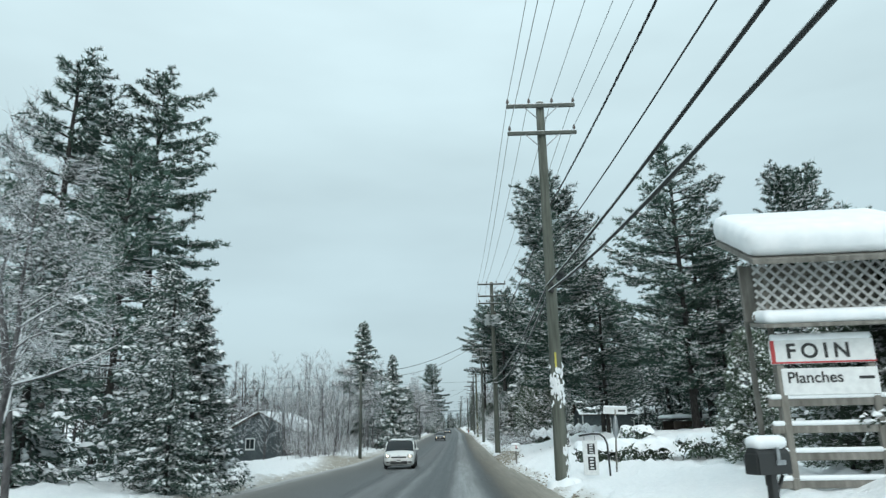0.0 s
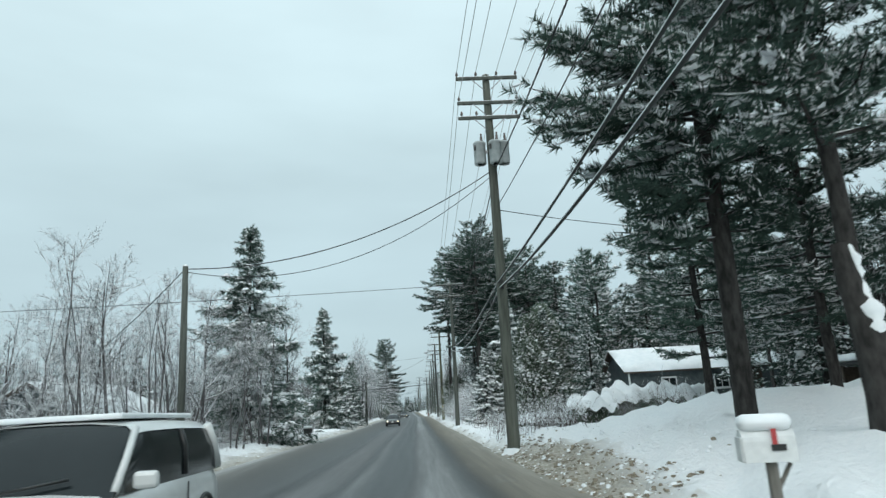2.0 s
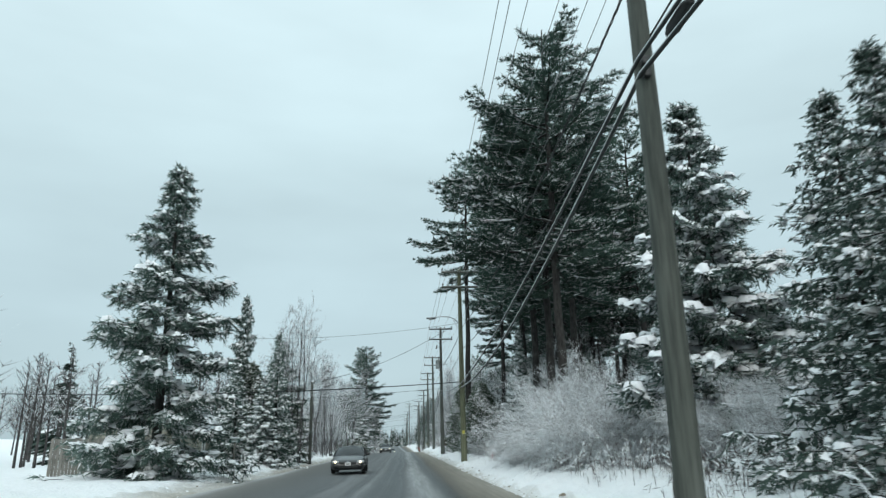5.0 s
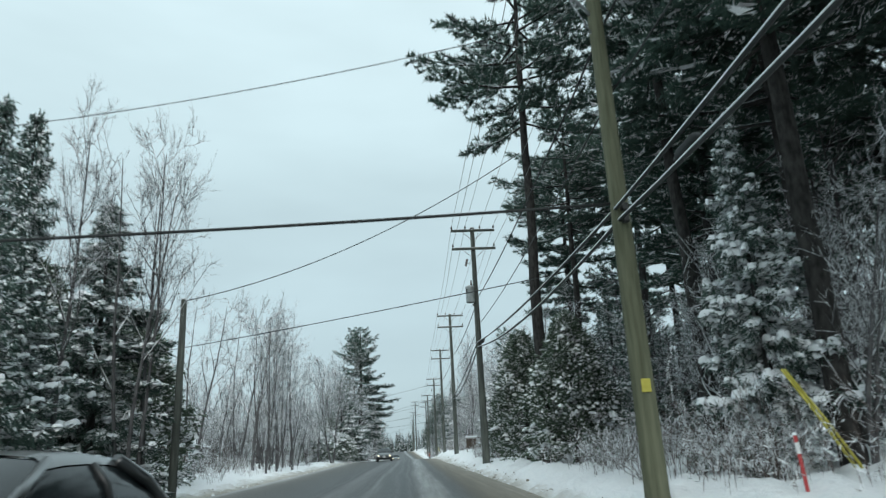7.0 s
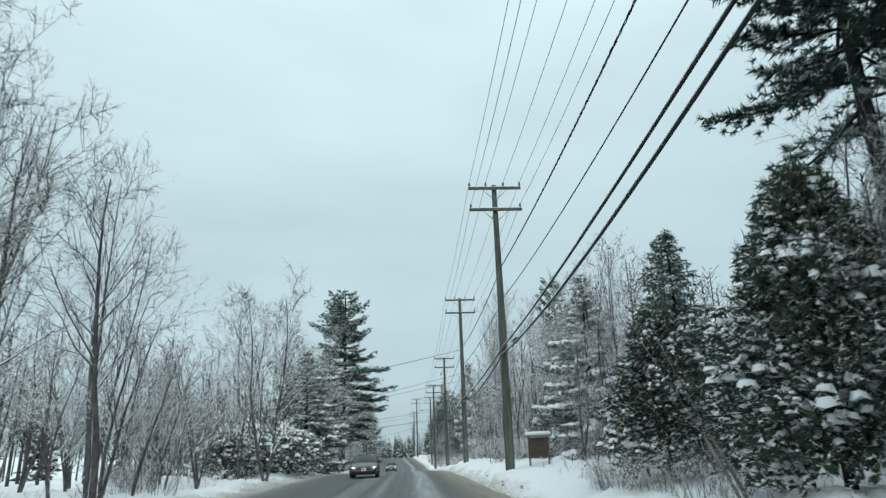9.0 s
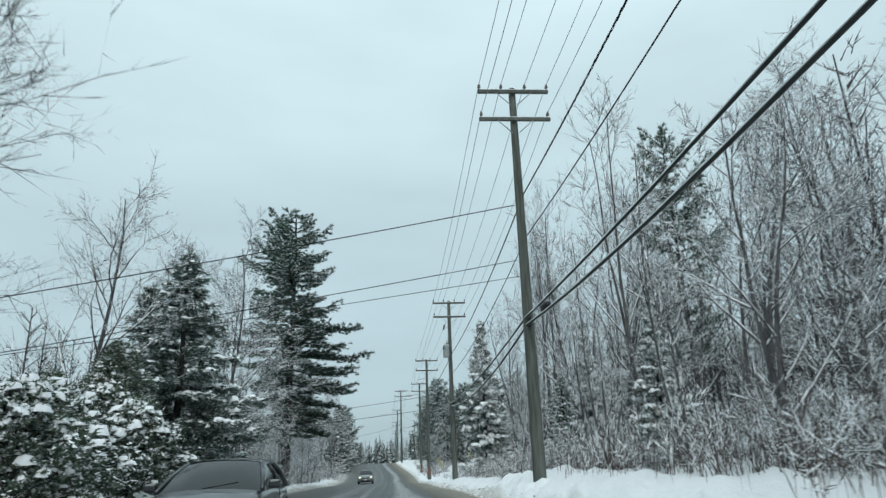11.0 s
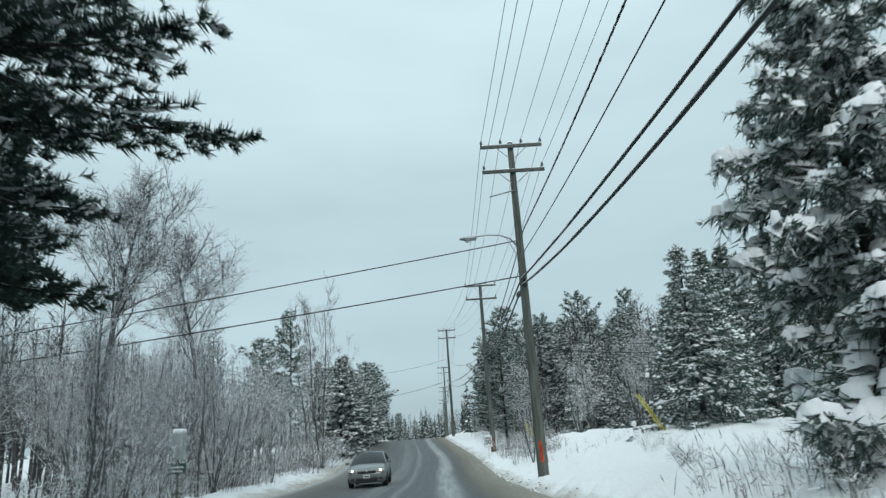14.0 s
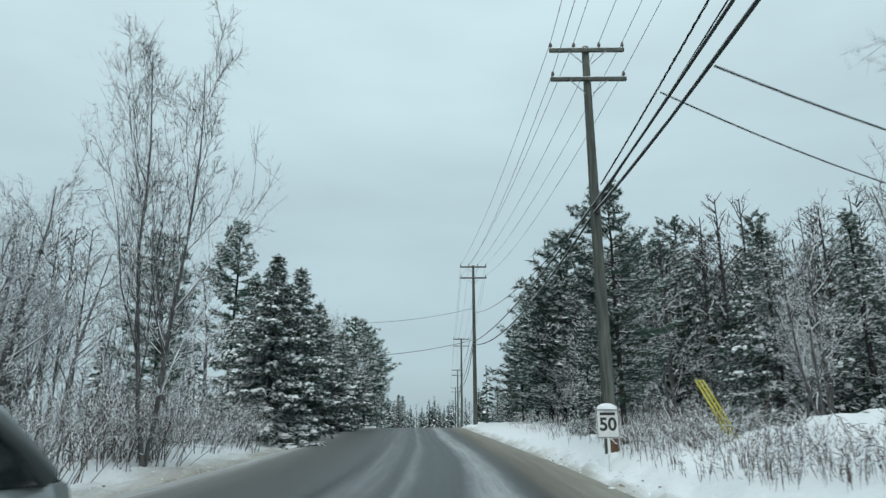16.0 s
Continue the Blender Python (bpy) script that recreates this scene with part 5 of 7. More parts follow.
BARE_LEFT_FAR = [(-12, 212, 11), (-10.8, 231, 12.5), (-14, 238, 11), (-12.2, 247, 13.5), (-11.5, 269.5, 13), (-9.8, 286, 6.5), (-13, 261, 13), (-10.9, 329, 9), (-12, 313, 7.5), (-10.2, 306, 6.5), (-13.5, 300, 6.5), (-11, 294, 6), (-16, 308, 8), (-12, 336, 9), (-16, 288, 7)]
BARE_RIGHT = [(11, 246, 13.5), (8.8, 243.5, 14), (12, 258, 16), (10.7, 265, 11.5), (8.9, 269.6, 12), (14, 250, 13), (12, 232, 12), (9.5, 236, 11), (15, 262, 14), (13, 272.5, 12), (16, 240, 14), (15, 226, 12), (17, 270, 13), (7.8, 190, 10), (12, 202, 11), (9.5, 196, 9.5)]
for spots, kind in ((PINES_RIGHT, PINE), (PINES_LEFT, PINE), (TALL_PINES, TALL), (FAR_PINES, PINE_FAR), (SPRUCES_RIGHT, SPRUCE), (SPRUCES_LEFT, SPRUCE), (SPRUCES_NEAR, SPRUCE_NEAR), (CEDARS_RIGHT, CEDAR), (CEDARS_LEFT, CEDAR), (STALL_CEDARS, CEDAR), (BARE_LEFT, BARE), (BARE_LEFT_FAR, BARE), (BARE_RIGHT, BARE)):
    for x, y, h in spots:
        plant(kind, x, y, h)
plant(SPRUCE_NEAR, -10.8, 146.5, 14.6, 1, 0.94)
plant(SPRUCE_NEAR, -9.9, 251.6, 11.2, 0, 1.2)
plant(CEDAR, 7.15, 180.9, 6.5, 1, 0.96)
plant(ROUND, -9.2, 280.2, 25.0)
plant(COLUMN, 7.43, 78.93, 20.5)
plant(PINE, 6.75, 73.5, 15.5, 1, 0.85)
plant(LOFTY, 6.2, 182, 29)
plant(LOFTY, 11.5, 195, 26)
plant(LOFTY, 15.5, 193, 27)
plant(LOFTY, 10.3, 174, 27)
plant(PINE, 14, 96, 17, 0)
plant(VASE, 5.2, 308.8, 5.6, fat=1.0)
plant(VASE, -8.6, 322.6, 12.9, fat=0.75)
plant(FAN, -14.8, 314.2, 15.8, fat=1.35)
plant(BARE, 12.5, 256, 16, 2)
plant(BARE, 10.8, 259, 15, 0)
plant(BARE, 15, 262, 17, 2)
plant(SPRUCE_SNOW, 5.5, 116.8, 5.7, 0, 1.0)
plant(FAN, -12.4, 296.3, 12.5, fat=1.3)
plant(VASE, -13, 307, 8)
plant(VASE, -8.4, 226, 11.6, fat=1.2)
plant(VASE, -9.9, 302, 6.8)
plant(VASE, -9.5, 256, 13.5, fat=1.15)
plant(SPRUCE, 7.6, 250, 4.5, 2, 1.1)
plant(LIMBY, -11, 100, 9.2)
plant(SLIM, -8.9, 112, 9.5)
plant(LIMBY, -9.4, 259.5, 12)
plant(LIMBY, -9.6, 44, 8.5)
for x, y, h in ((9.6, 262, 17), (9.1, 261, 15), (10.4, 261.5, 18), (8.2, 266, 12), (-9.0, 168, 11), (-8.7, 173.5, 12.5), (-9.6, 201, 11), (-10.4, 208, 11.5), (-9.2, 195.5, 9.5), (-9.6, 284.5, 8), (-8.9, 289, 6.5), (-10.5, 292, 6), (-9.5, 299, 6.5), (-12, 110, 9), (-9.1, 101, 7.5)):
    plant(SLIM, x, y, h, fat=0.65)
plant(BARE, -10.2, 45.5, 9.5, 2)
plant(BARE, -9.2, 41.5, 8.5, 0)
plant(SPRUCE_SNOW, 8.4, 282.4, 14.0, 0, 0.78)
plant(SPRUCE_SNOW, 10.8, 281.5, 7.5, 0, 1.0)
plant(SPRUCE_SNOW, 11.0, 226.5, 11, 0, 1.15)
plant(SPRUCE_SNOW, 9.8, 253.5, 7, 0, 1.0)
plant(SPRUCE_SNOW, 8.6, 241, 5.2, 0, 0.9)
plant(PINE, 14.9, 251.7, 18.2, 1, 0.65)
plant(PINE, 5.7, 328.5, 9.9, 0, 0.85)
plant(PINE, 20.5, 363.5, 18.3, 1, 0.9)
plant(PINE, 15.5, 366, 16, 0, 0.85)
plant(PINE, 26, 360, 17.5, 0, 0.85)
plant(PINE, -19.6, 363.3, 19, 1, 0.8)
plant(SPRUCE_NEAR, 17.5, 312, 10.5, 0)
plant(SPRUCE_NEAR, 20.5, 316, 12, 1)
plant(SPRUCE_SNOW, 10.4, 138, 13.2, 0, 1.2)
plant(SPRUCE_SNOW, 8.6, 166.5, 9.3, 0, 0.75)
plant(SPRUCE_SNOW, -9.3, 161.5, 5.5, 0, 1.1)
plant(SPRUCE_SNOW, -9.8, 167.5, 6.5, 0, 1.1)
plant(SPRUCE, -9.0, 164.5, 9.0, 0, 0.7)
for x, y, h in ((-8.8, 236, 3.1), (-9.9, 240, 3.6), (-8.8, 243.5, 3.2), (-10.4, 233, 3.0), (-12, 237, 4.0), (-11.4, 229, 3.2)):
    plant(CEDAR_LOW, x, y, h)


def thicket(kind, x0, x1, y0, y1, n, h0, h1):
    """Plants scattered over a stretch of the roadside."""
    for k in range(n):
        x, y = TRNG.uniform(x0, x1), TRNG.uniform(y0, y1)
        x += float(bend(y)) + 2.3 if y > 430 else 0.0
        if -24.5 < x < -15 and 100 < y < 109:  # the house lot stays clear
            x, y = x + 5.5, y - 4.0
        plant(kind, float(x), float(y), float(TRNG.uniform(h0, h1)), int(TRNG.integers(0, 9)))


thicket(THICKET, 8.6, 11.5, 132, 141, 7, 2.4, 3.3)
thicket(THICKET, 7.8, 10.8, 140, 152, 13, 2.8, 3.8)
thicket(THICKET, 6.4, 8, 145, 157, 8, 1.7, 2.5)
thicket(SHRUB, 5.2, 13, 92, 104, 18, 1.0, 1.8)
thicket(SHRUB, 5.4, 9, 146, 178, 22, 1.4, 2.6)
thicket(SHRUB, 6.0, 13, 218, 272, 48, 1.4, 2.8)
thicket(SAPLING, 6.5, 17, 216, 272, 42, 4, 8.5)
thicket(SAPLING, 12.5, 20, 272, 296, 14, 4, 8)
thicket(BARE, 10, 20, 218, 274, 14, 10, 14)
thicket(SHRUB, 5.0, 6.5, 197, 206, 6, 1.0, 1.5)
thicket(SHRUB, 6.5, 9.5, 286, 298, 5, 0.7, 1.1)
thicket(SHRUB, 5.2, 10, 322, 345, 18, 1.0, 2.0)
thicket(SAPLING, 7, 18, 322, 362, 30, 4, 8.5)
thicket(BARE, 12, 30, 322, 362, 8, 8, 12)
thicket(BARE, -17, -9.8, 296, 328, 9, 5.5, 7.5)
thicket(SHRUB, -15, -9.0, 82, 125, 30, 1.2, 2.8)
thicket(SAPLING, -22, -9.2, 82, 128, 22, 4, 7)
thicket(BARE, -15, -9.6, 89, 103, 8, 5, 8)
thicket(SAPLING, -18, -9.2, 196, 232, 30, 5, 9)
thicket(SHRUB, -15, -9.0, 180, 260, 26, 1.0, 2.4)
thicket(SAPLING, -14, -9.0, 256, 276, 16, 4, 8)
thicket(SAPLING, -15, -9.2, 284, 301, 9, 3, 5)
thicket(SAPLING, -15, -9.2, 300, 330, 17, 3.5, 6)
thicket(SHRUB, -14, -8.8, 256, 335, 54, 1.4, 3.0)
thicket(BARE, -16, -9, 340, 400, 8, 7, 10)
thicket(BARE, -28, -15, 304, 345, 16, 7.5, 10.5)
thicket(BARE, -22, -12.5, 294, 320, 12, 6, 8.5)
thicket(SHRUB, -16, -9.2, 296, 330, 16, 1.4, 2.6)
thicket(PINE_FAR, 8.5, 26, 338, 356, 12, 8, 11)
thicket(PINE_FAR, 8.5, 30, 356, 380, 16, 13, 17)
thicket(PINE_FAR, 22, 40, 300, 345, 14, 10, 14)
thicket(SPRUCE_FAR, -16, -9, 352, 470, 14, 6, 10)
thicket(SPRUCE_FAR, 7, 16, 366, 470, 14, 6, 10)
thicket(SPRUCE_FAR, 20, 32, 80, 128, 14, 7, 11)
thicket(SPRUCE_FAR, 16, 30, 296, 350, 16, 6, 10)
thicket(SPRUCE_FAR, 10, 24, 140, 215, 14, 6, 10)
thicket(SPRUCE_FAR, 19, 34, 70, 108, 16, 8, 13)
thicket(SPRUCE_FAR, 16, 32, 120, 140, 10, 8, 12)
thicket(SPRUCE_FAR, 9, 24, 338, 372, 14, 6, 10)
thicket(SPRUCE_FAR, 24, 36, 200, 296, 14, 8, 13)
thicket(SAPLING, -20, -11, 304, 334, 15, 5, 8)
thicket(BARE, -24, -12, 306, 336, 9, 7, 9.5)
thicket(SHRUB, -14, -9, 302, 334, 16, 1.6, 3.0)
plant(SPRUCE_NEAR, -13.6, 173.8, 13.9, 0, 0.55)
thicket(SAPLING, 9.5, 18, 164, 200, 19, 4, 9)
thicket(BARE, -19, -12.5, 275, 288, 7, 9, 11.5)
plant(SPRUCE_SNOW, -10.4, 277.5, 3.6, 0, 1.25)


# ---- woods behind, too many and too far to tell apart ----
def woods(name, label, spots, seed):
    """Low-detail mixed trees joined into one object."""
    rng = np.random.default_rng(seed)
    wood, leaf, cap = Mesh(), Mesh(), Mesh()
    for x0, x1, y0, y1, n, firs in spots:
        for k in range(n):
            x, y = rng.uniform(x0, x1), rng.uniform(y0, y1)
            x += float(bend(y)) + 2.3 if y > 430 else 0.0
            z, h = g(x, y), rng.uniform(8, 14)
            base = np.array([x, y, z])
            tube_into(wood, [base, base + (rng.normal(0, 0.2), 0, h * 0.97)], [0.14, 0.03], 4, False)
            if rng.random() < firs and (abs(x) > 36 or y > 400):
                m = 110
                f = rng.uniform(0.03, 0.99, m)
                a = rng.uniform(0, 6.28, m)
                R = h * 0.2 * (1 - f) ** 0.85 + 0.15
                o = base + np.column_stack([0.1 * R * np.cos(a), 0.1 * R * np.sin(a), f * h])
                d = np.column_stack([np.cos(a) * R, np.sin(a) * R, -0.3 * R]) * rng.uniform(0.7, 1.1, (m, 1))
                side = unit(np.column_stack([-np.sin(a), np.cos(a), rng.normal(0, 0.4, m)]))
                blades_into(leaf, o, d, 0.35 + 0.5 * R, side)
                k2 = rng.random(m) < 0.75
                blades_into(cap, o[k2] + d[k2] * 0.25 + (0, 0, 0.12), d[k2] * 0.68, (0.25 + 0.3 * R)[k2], side[k2])
            else:
                m = 46
                f = rng.uniform(0.25, 0.97, m)
                a = rng.uniform(0, 6.28, m)
                L = h * 0.36 * (1.1 - f) * rng.uniform(0.7, 1.3, m)
                d = np.column_stack([np.cos(a) * L * 0.7, np.sin(a) * L * 0.7, L * 0.75])
                o = base + np.column_stack([0 * f, 0 * f, f * h])
                slivers_into(wood, o, d, 0.07, rng)
                o2 = np.repeat(o, 6, 0) + np.repeat(d, 6, 0) * rng.uniform(0.25, 1.0, (m * 6, 1))
                ln = np.repeat(L, 6)[:, None]
                d2 = unit(np.repeat(d, 6, 0) / ln + rng.normal(0, 0.55, (m * 6, 3))) * ln * rng.uniform(0.2, 0.55, (m * 6, 1))
                slivers_into(wood, o2, d2, 0.045, rng)
                k2 = rng.random(m * 6) < 0.35
                slivers_into(cap, o2[k2] + (0, 0, 0.02), d2[k2], 0.04, rng)
    root = thing(name, Matrix.Identity(4), label, "woods", kind="stuff")
    tagged(part("trunk", wood, WOODS_BARK, root), kind="stuff")
    tagged(part("crown", leaf, WOODS_LEAF, root), kind="stuff")
    tagged(part("snow_load", cap, SNOW, root), kind="stuff")


woods("woods", "mixed snowy woods behind the left roadside", [(-60, -30, 60, 150, 110, 0.3), (-60, -24, 150, 345, 150, 0.25), (-32, -20, 196, 290, 44, 0.05), (-40, -23, 290, 345, 90, 0.05), (-60, -22, 345, 560, 70, 0.6), (-16, -10, 440, 620, 26, 0.7), (-110, -60, 60, 400, 80, 0.3)], 301)
woods("woods", "mixed snowy woods behind the right roadside", [(24, 55, 60, 130, 60, 0.7), (22, 50, 130, 300, 130, 0.35), (14, 30, 166, 200, 34, 0.7), (15, 28, 200, 296, 80, 0.0), (24, 34, 200, 296, 40, 0.6), (19, 34, 70, 108, 26, 0.9), (16, 34, 120, 140, 20, 0.9), (24, 55, 300, 560, 120, 0.45), (9, 30, 336, 375, 90, 0.0), (7, 30, 440, 680, 90, 0.7), (55, 100, 60, 400, 60, 0.5)], 302)


# ---- clods thrown up by the plough ----
def plough_clods(seed, strips):
    """Lumps of sandy and clean snow strewn along the verges, too many to count."""
    rng = np.random.default_rng(seed)
    clean, sandy = Mesh(), Mesh()
    for x0, x1, y0, y1, n, share in strips:
        x, y = rng.uniform(x0, x1, n), rng.uniform(y0, y1, n)
        r = 0.012 + 0.05 * rng.random(n) ** 3
        c = np.column_stack([x, y, ground_z(x, y)])
        dirty = rng.random(n) < share
        for mesh, k in ((clean, ~dirty), (sandy, dirty)):
            m = int(k.sum())
            lumps_into(mesh, c[k], r[k] * rng.uniform(0.9, 1.6, m), r[k] * rng.uniform(0.7, 1.2, m), r[k] * rng.uniform(0.5, 1.0, m), rng.uniform(0, 3, m), rng, True)
    root = thing("snow_clods", Matrix.Identity(4), "clods of sandy and clean snow along the verges", "snow clods", kind="stuff")
    tagged(part("clean_clods", clean, SNOW, root, smooth=True), kind="stuff")
    tagged(part("sandy_clods", sandy, SANDY, root, smooth=True), kind="stuff")


SANDY = speckled("sandy_slush", (0.13, 0.112, 0.082), (0.36, 0.32, 0.25), 12, 0.9, bump=0.4)
plough_clods(501, [(2.7, 4.4, 74, 92, 2600, 0.75), (4.2, 6.5, 74, 92, 300, 0.1), (2.8, 3.6, 44, 74, 800, 0.5), (2.8, 3.7, 92, 330, 2400, 0.4), (-8.2, -7.0, 44, 330, 1300, 0.15)])


# ---- dry brush and weeds along the banks ----
def roadside_brush(name, label, strips, seed):
    """Thin bent stems with a few twigs and frost on them, too many to count."""
    rng = np.random.default_rng(seed)
    wood, cap = Mesh(), Mesh()
    for x0, x1, y0, y1, n, h0, h1, frost in strips:
        x = rng.uniform(x0, x1, n)
        y = rng.uniform(y0, y1, n)
        clump = np.sin(x * 1.3 + y * 0.7) + np.sin(y * 0.9 - x * 0.5 + 2)
        keep = clump > rng.uniform(-1.6, 0.6, n)
        x, y = x[keep], y[keep]
        n = len(x)
        base = np.column_stack([x, y, ground_z(x, y) - 0.05])
        h = rng.uniform(h0, h1, n)
        lean = rng.normal(0, 0.28, (n, 2))
        d1 = np.column_stack([lean * 0.5, np.ones(n)]) * h[:, None] * 0.55
        d2 = np.column_stack([lean * 1.6, np.ones(n) * 0.8]) * h[:, None] * 0.5
        side = unit(np.column_stack([rng.normal(0, 1, (n, 2)), np.zeros(n)]))
        blades_into(wood, base, d1, np.full(n, 0.017), side)
        blades_into(wood, base + d1 * 0.93, d2, np.full(n, 0.016), side)
        k = 6
        o = np.repeat(base + d1, k, 0) + np.repeat(d2, k, 0) * rng.uniform(-0.9, 0.9, (n * k, 1))
        d = unit(np.repeat(unit(d2), k, 0) * 0.7 + rng.normal(0, 0.6, (n * k, 3))) * (np.repeat(h, k) * rng.uniform(0.12, 0.3, n * k))[:, None]
        s2 = unit(np.cross(d, rng.normal(0, 1, d.shape)))
        blades_into(wood, o, d, np.full(n * k, 0.013), s2)
        f = rng.random(n * k) < frost
        blades_into(cap, o[f] + (0, 0, 0.01), d[f], rng.uniform(0.014, 0.028, int(f.sum())), s2[f])
    root = thing(name, Matrix.Identity(4), label, "brush", kind="stuff")
    tagged(part("brushwood", wood, BRUSH, root), kind="stuff")
    tagged(part("snow_load", cap, SNOW, root), kind="stuff")


roadside_brush("roadside_brush", "brown dry brush and weeds poking through the right bank snow", [(4.6, 10, 221, 268, 2600, 0.6, 1.7, 0.3), (4.4, 8, 268, 284, 500, 0.4, 1.1, 0.6), (4.2, 7.4, 310, 326, 1300, 0.4, 1.1, 0.25), (5.5, 10, 302, 309, 50, 0.2, 0.5, 0.5), (4.0, 7.5, 331, 362, 500, 0.5, 1.2, 0.5), (3.6, 7.0, 89.5, 99, 520, 0.5, 1.4, 0.25), (4.0, 7.5, 98, 128, 900, 0.4, 1.3, 0.35), (4.6, 7.5, 146, 178, 700, 0.4, 1.2, 0.5), (5.0, 9, 127, 146, 700, 0.5, 1.2, 0.9), (5, 9, 184, 212, 300, 0.4, 1.0, 0.5)], 401)
roadside_brush("roadside_brush", "frosted weeds and brush on the left bank", [(-14, -8.6, 254, 300, 1500, 0.5, 1.5, 0.7), (-14, -8.6, 300, 345, 1100, 0.4, 1.3, 0.6), (-14, -8.8, 82, 126, 700, 0.4, 1.3, 0.6), (-12, -8.8, 178, 230, 500, 0.3, 0.9, 0.6)], 402)


# ---- houses and sheds ----
def gable_house(name, m, w, d, eave, ridge, siding, label, windows=(), doors=(), over=0.4, course=0.22):
    """A small house in its own axes: ridge along x, w long, d deep, standing on z = 0."""
    p = thing(name, m, label, "house")
    shell = bmesh.new()
    pts = [(-w / 2, -d / 2), (w / 2, -d / 2), (w / 2, d / 2), (-w / 2, d / 2)]
    lo = [shell.verts.new((x, y, -0.8)) for x, y in pts]
    hi = [shell.verts.new((x, y, eave)) for x, y in pts]
    rl, rr = shell.verts.new((-w / 2, 0, ridge)), shell.verts.new((w / 2, 0, ridge))
    for a, b in ((0, 1), (2, 3)):
        shell.faces.new((lo[a], lo[b], hi[b], hi[a]))
    shell.faces.new((lo[1], lo[2], hi[2], rr, hi[1]))
    shell.faces.new((lo[3], lo[0], hi[0], rl, hi[3]))
    wall = part("wall", shell, siding, p)
    # lap siding on the two faces towards the road
    n = int(eave / course)
    for k in range(n):
        z = (k + 0.5) * course
        part("siding_board", box(0, -d / 2 - 0.012, z, w, 0.02, course * 0.92), siding, wall)
        part("siding_board", box(-w / 2 - 0.012, 0, z, 0.02, d, course * 0.92), siding, wall)
    pitch = math.atan2(ridge - eave, d / 2)
    L = (d / 2 + over) / math.cos(pitch)
    for s in (-1, 1):
        rm = pose(0, s * (d / 4 + over / 2), (eave + ridge) / 2 - over * math.tan(pitch) / 2 + 0.06, s * -math.degrees(pitch), 0, 0)
        roof = part("roof", box(0, 0, 0, w + 2 * over, L, 0.14, 0.01), BROWN_BOARD, p, "dark shingled roof slope", m=rm)
        bm = bmesh.new()
        bmesh.ops.create_grid(bm, x_segments=24, y_segments=8, size=0.5)
        rng = np.random.default_rng(int(w * 10 + s))
        ph = rng.uniform(0, 6, 4)
        for v in bm.verts:
            ex, ey = abs(v.co.x) * 2, abs(v.co.y) * 2
            fall = (1 - ex ** 10) * (1 - ey ** 8)
            v.co.z = 0.09 + 0.26 * fall ** 0.5 + 0.03 * math.sin(v.co.x * 17 + ph[0]) * math.sin(v.co.y * 9 + ph[1])
            v.co.x *= w + 2 * over + 0.1
            v.co.y *= L + 0.1
        ex = bmesh.ops.extrude_face_region(bm, geom=bm.faces[:])
        for v in [q for q in ex["geom"] if isinstance(q, bmesh.types.BMVert)]:
            v.co.z = 0.075
        bmesh.ops.recalc_face_normals(bm, faces=bm.faces[:])
        part("roof_snow", bm, SNOW, roof, "thick snow lying on the roof", True)
    for k, (face, u, z, ww, hh) in enumerate(windows):
        at = pose(u, -d / 2 - 0.04, z) if face == "s" else pose(-w / 2 - 0.04, u, z, 0, 0, -90)
        win = part("window", box(0, 0, 0, ww + 0.16, 0.07, hh + 0.16, 0.01), WHITE_PAINT, p, "white-framed window", m=at)
        part("pane", box(-ww * 0.26, -0.03, 0, ww * 0.46, 0.03, hh * 0.94), GLASS_DARK, win)
        part("pane", box(ww * 0.26, -0.03, 0, ww * 0.46, 0.03, hh * 0.94), GLASS_DARK, win)
        part("sill", box(0, -0.06, -hh / 2 - 0.1, ww + 0.24, 0.12, 0.05, 0.01), WHITE_PAINT, win)
    for face, u in doors:
        at = pose(u, -d / 2 - 0.04, 1.0) if face == "s" else pose(-w / 2 - 0.04, u, 1.0, 0, 0, -90)
        door = part("door", box(0, 0, 0, 0.92, 0.06, 2.05, 0.01), BROWN_BOARD, p, "closed panel door", m=at)
        part("handle", box(0.36, -0.05, 0, 0.04, 0.08, 0.12, 0.01), STEEL, door)
    for sx in (-1, 1):
        part("corner_board", box(sx * w / 2, -d / 2 - 0.02, eave / 2, 0.12, 0.06, eave), WHITE_PAINT, p)
    return p


gable_house("house", pose(19.8, 112.6, 0.9), 10.6, 5.8, 2.2, 3.7, SIDING_GREY, "small slate-grey house with a snow-covered roof", (("s", -2.6, 1.2, 0.9, 0.8), ("s", 1.0, 1.2, 0.9, 0.8), ("w", 0, 1.2, 0.8, 0.9)), (("s", 3.4),))
gable_house("house", pose(-19.6, 104.4, g(-19.6, 104.4) - 0.05, 0, 0, 78), 6.6, 7.2, 2.7, 4.5, SIDING_GREY, "dark grey gabled house with a snowy roof among trees", (("s", -2.5, 1.4, 1.0, 1.0), ("s", 1.8, 1.4, 1.0, 1.0), ("w", 1.0, 1.4, 0.9, 1.0)), (("s", 0),))
gable_house("house", pose(-15.4, 158.6, 0.0, 0, 0, 90), 4.6, 5.0, 2.5, 3.7, SIDING_TAN, "beige outbuilding with a snow-covered gable roof", (), (), 0.3)
gable_house("house", pose(-15.4, 164.0, 0.1, 0, 0, 90), 5.0, 5.0, 2.6, 3.6, SIDING_TAN, "low beige shed with a snow-covered roof", (), (), 0.3)
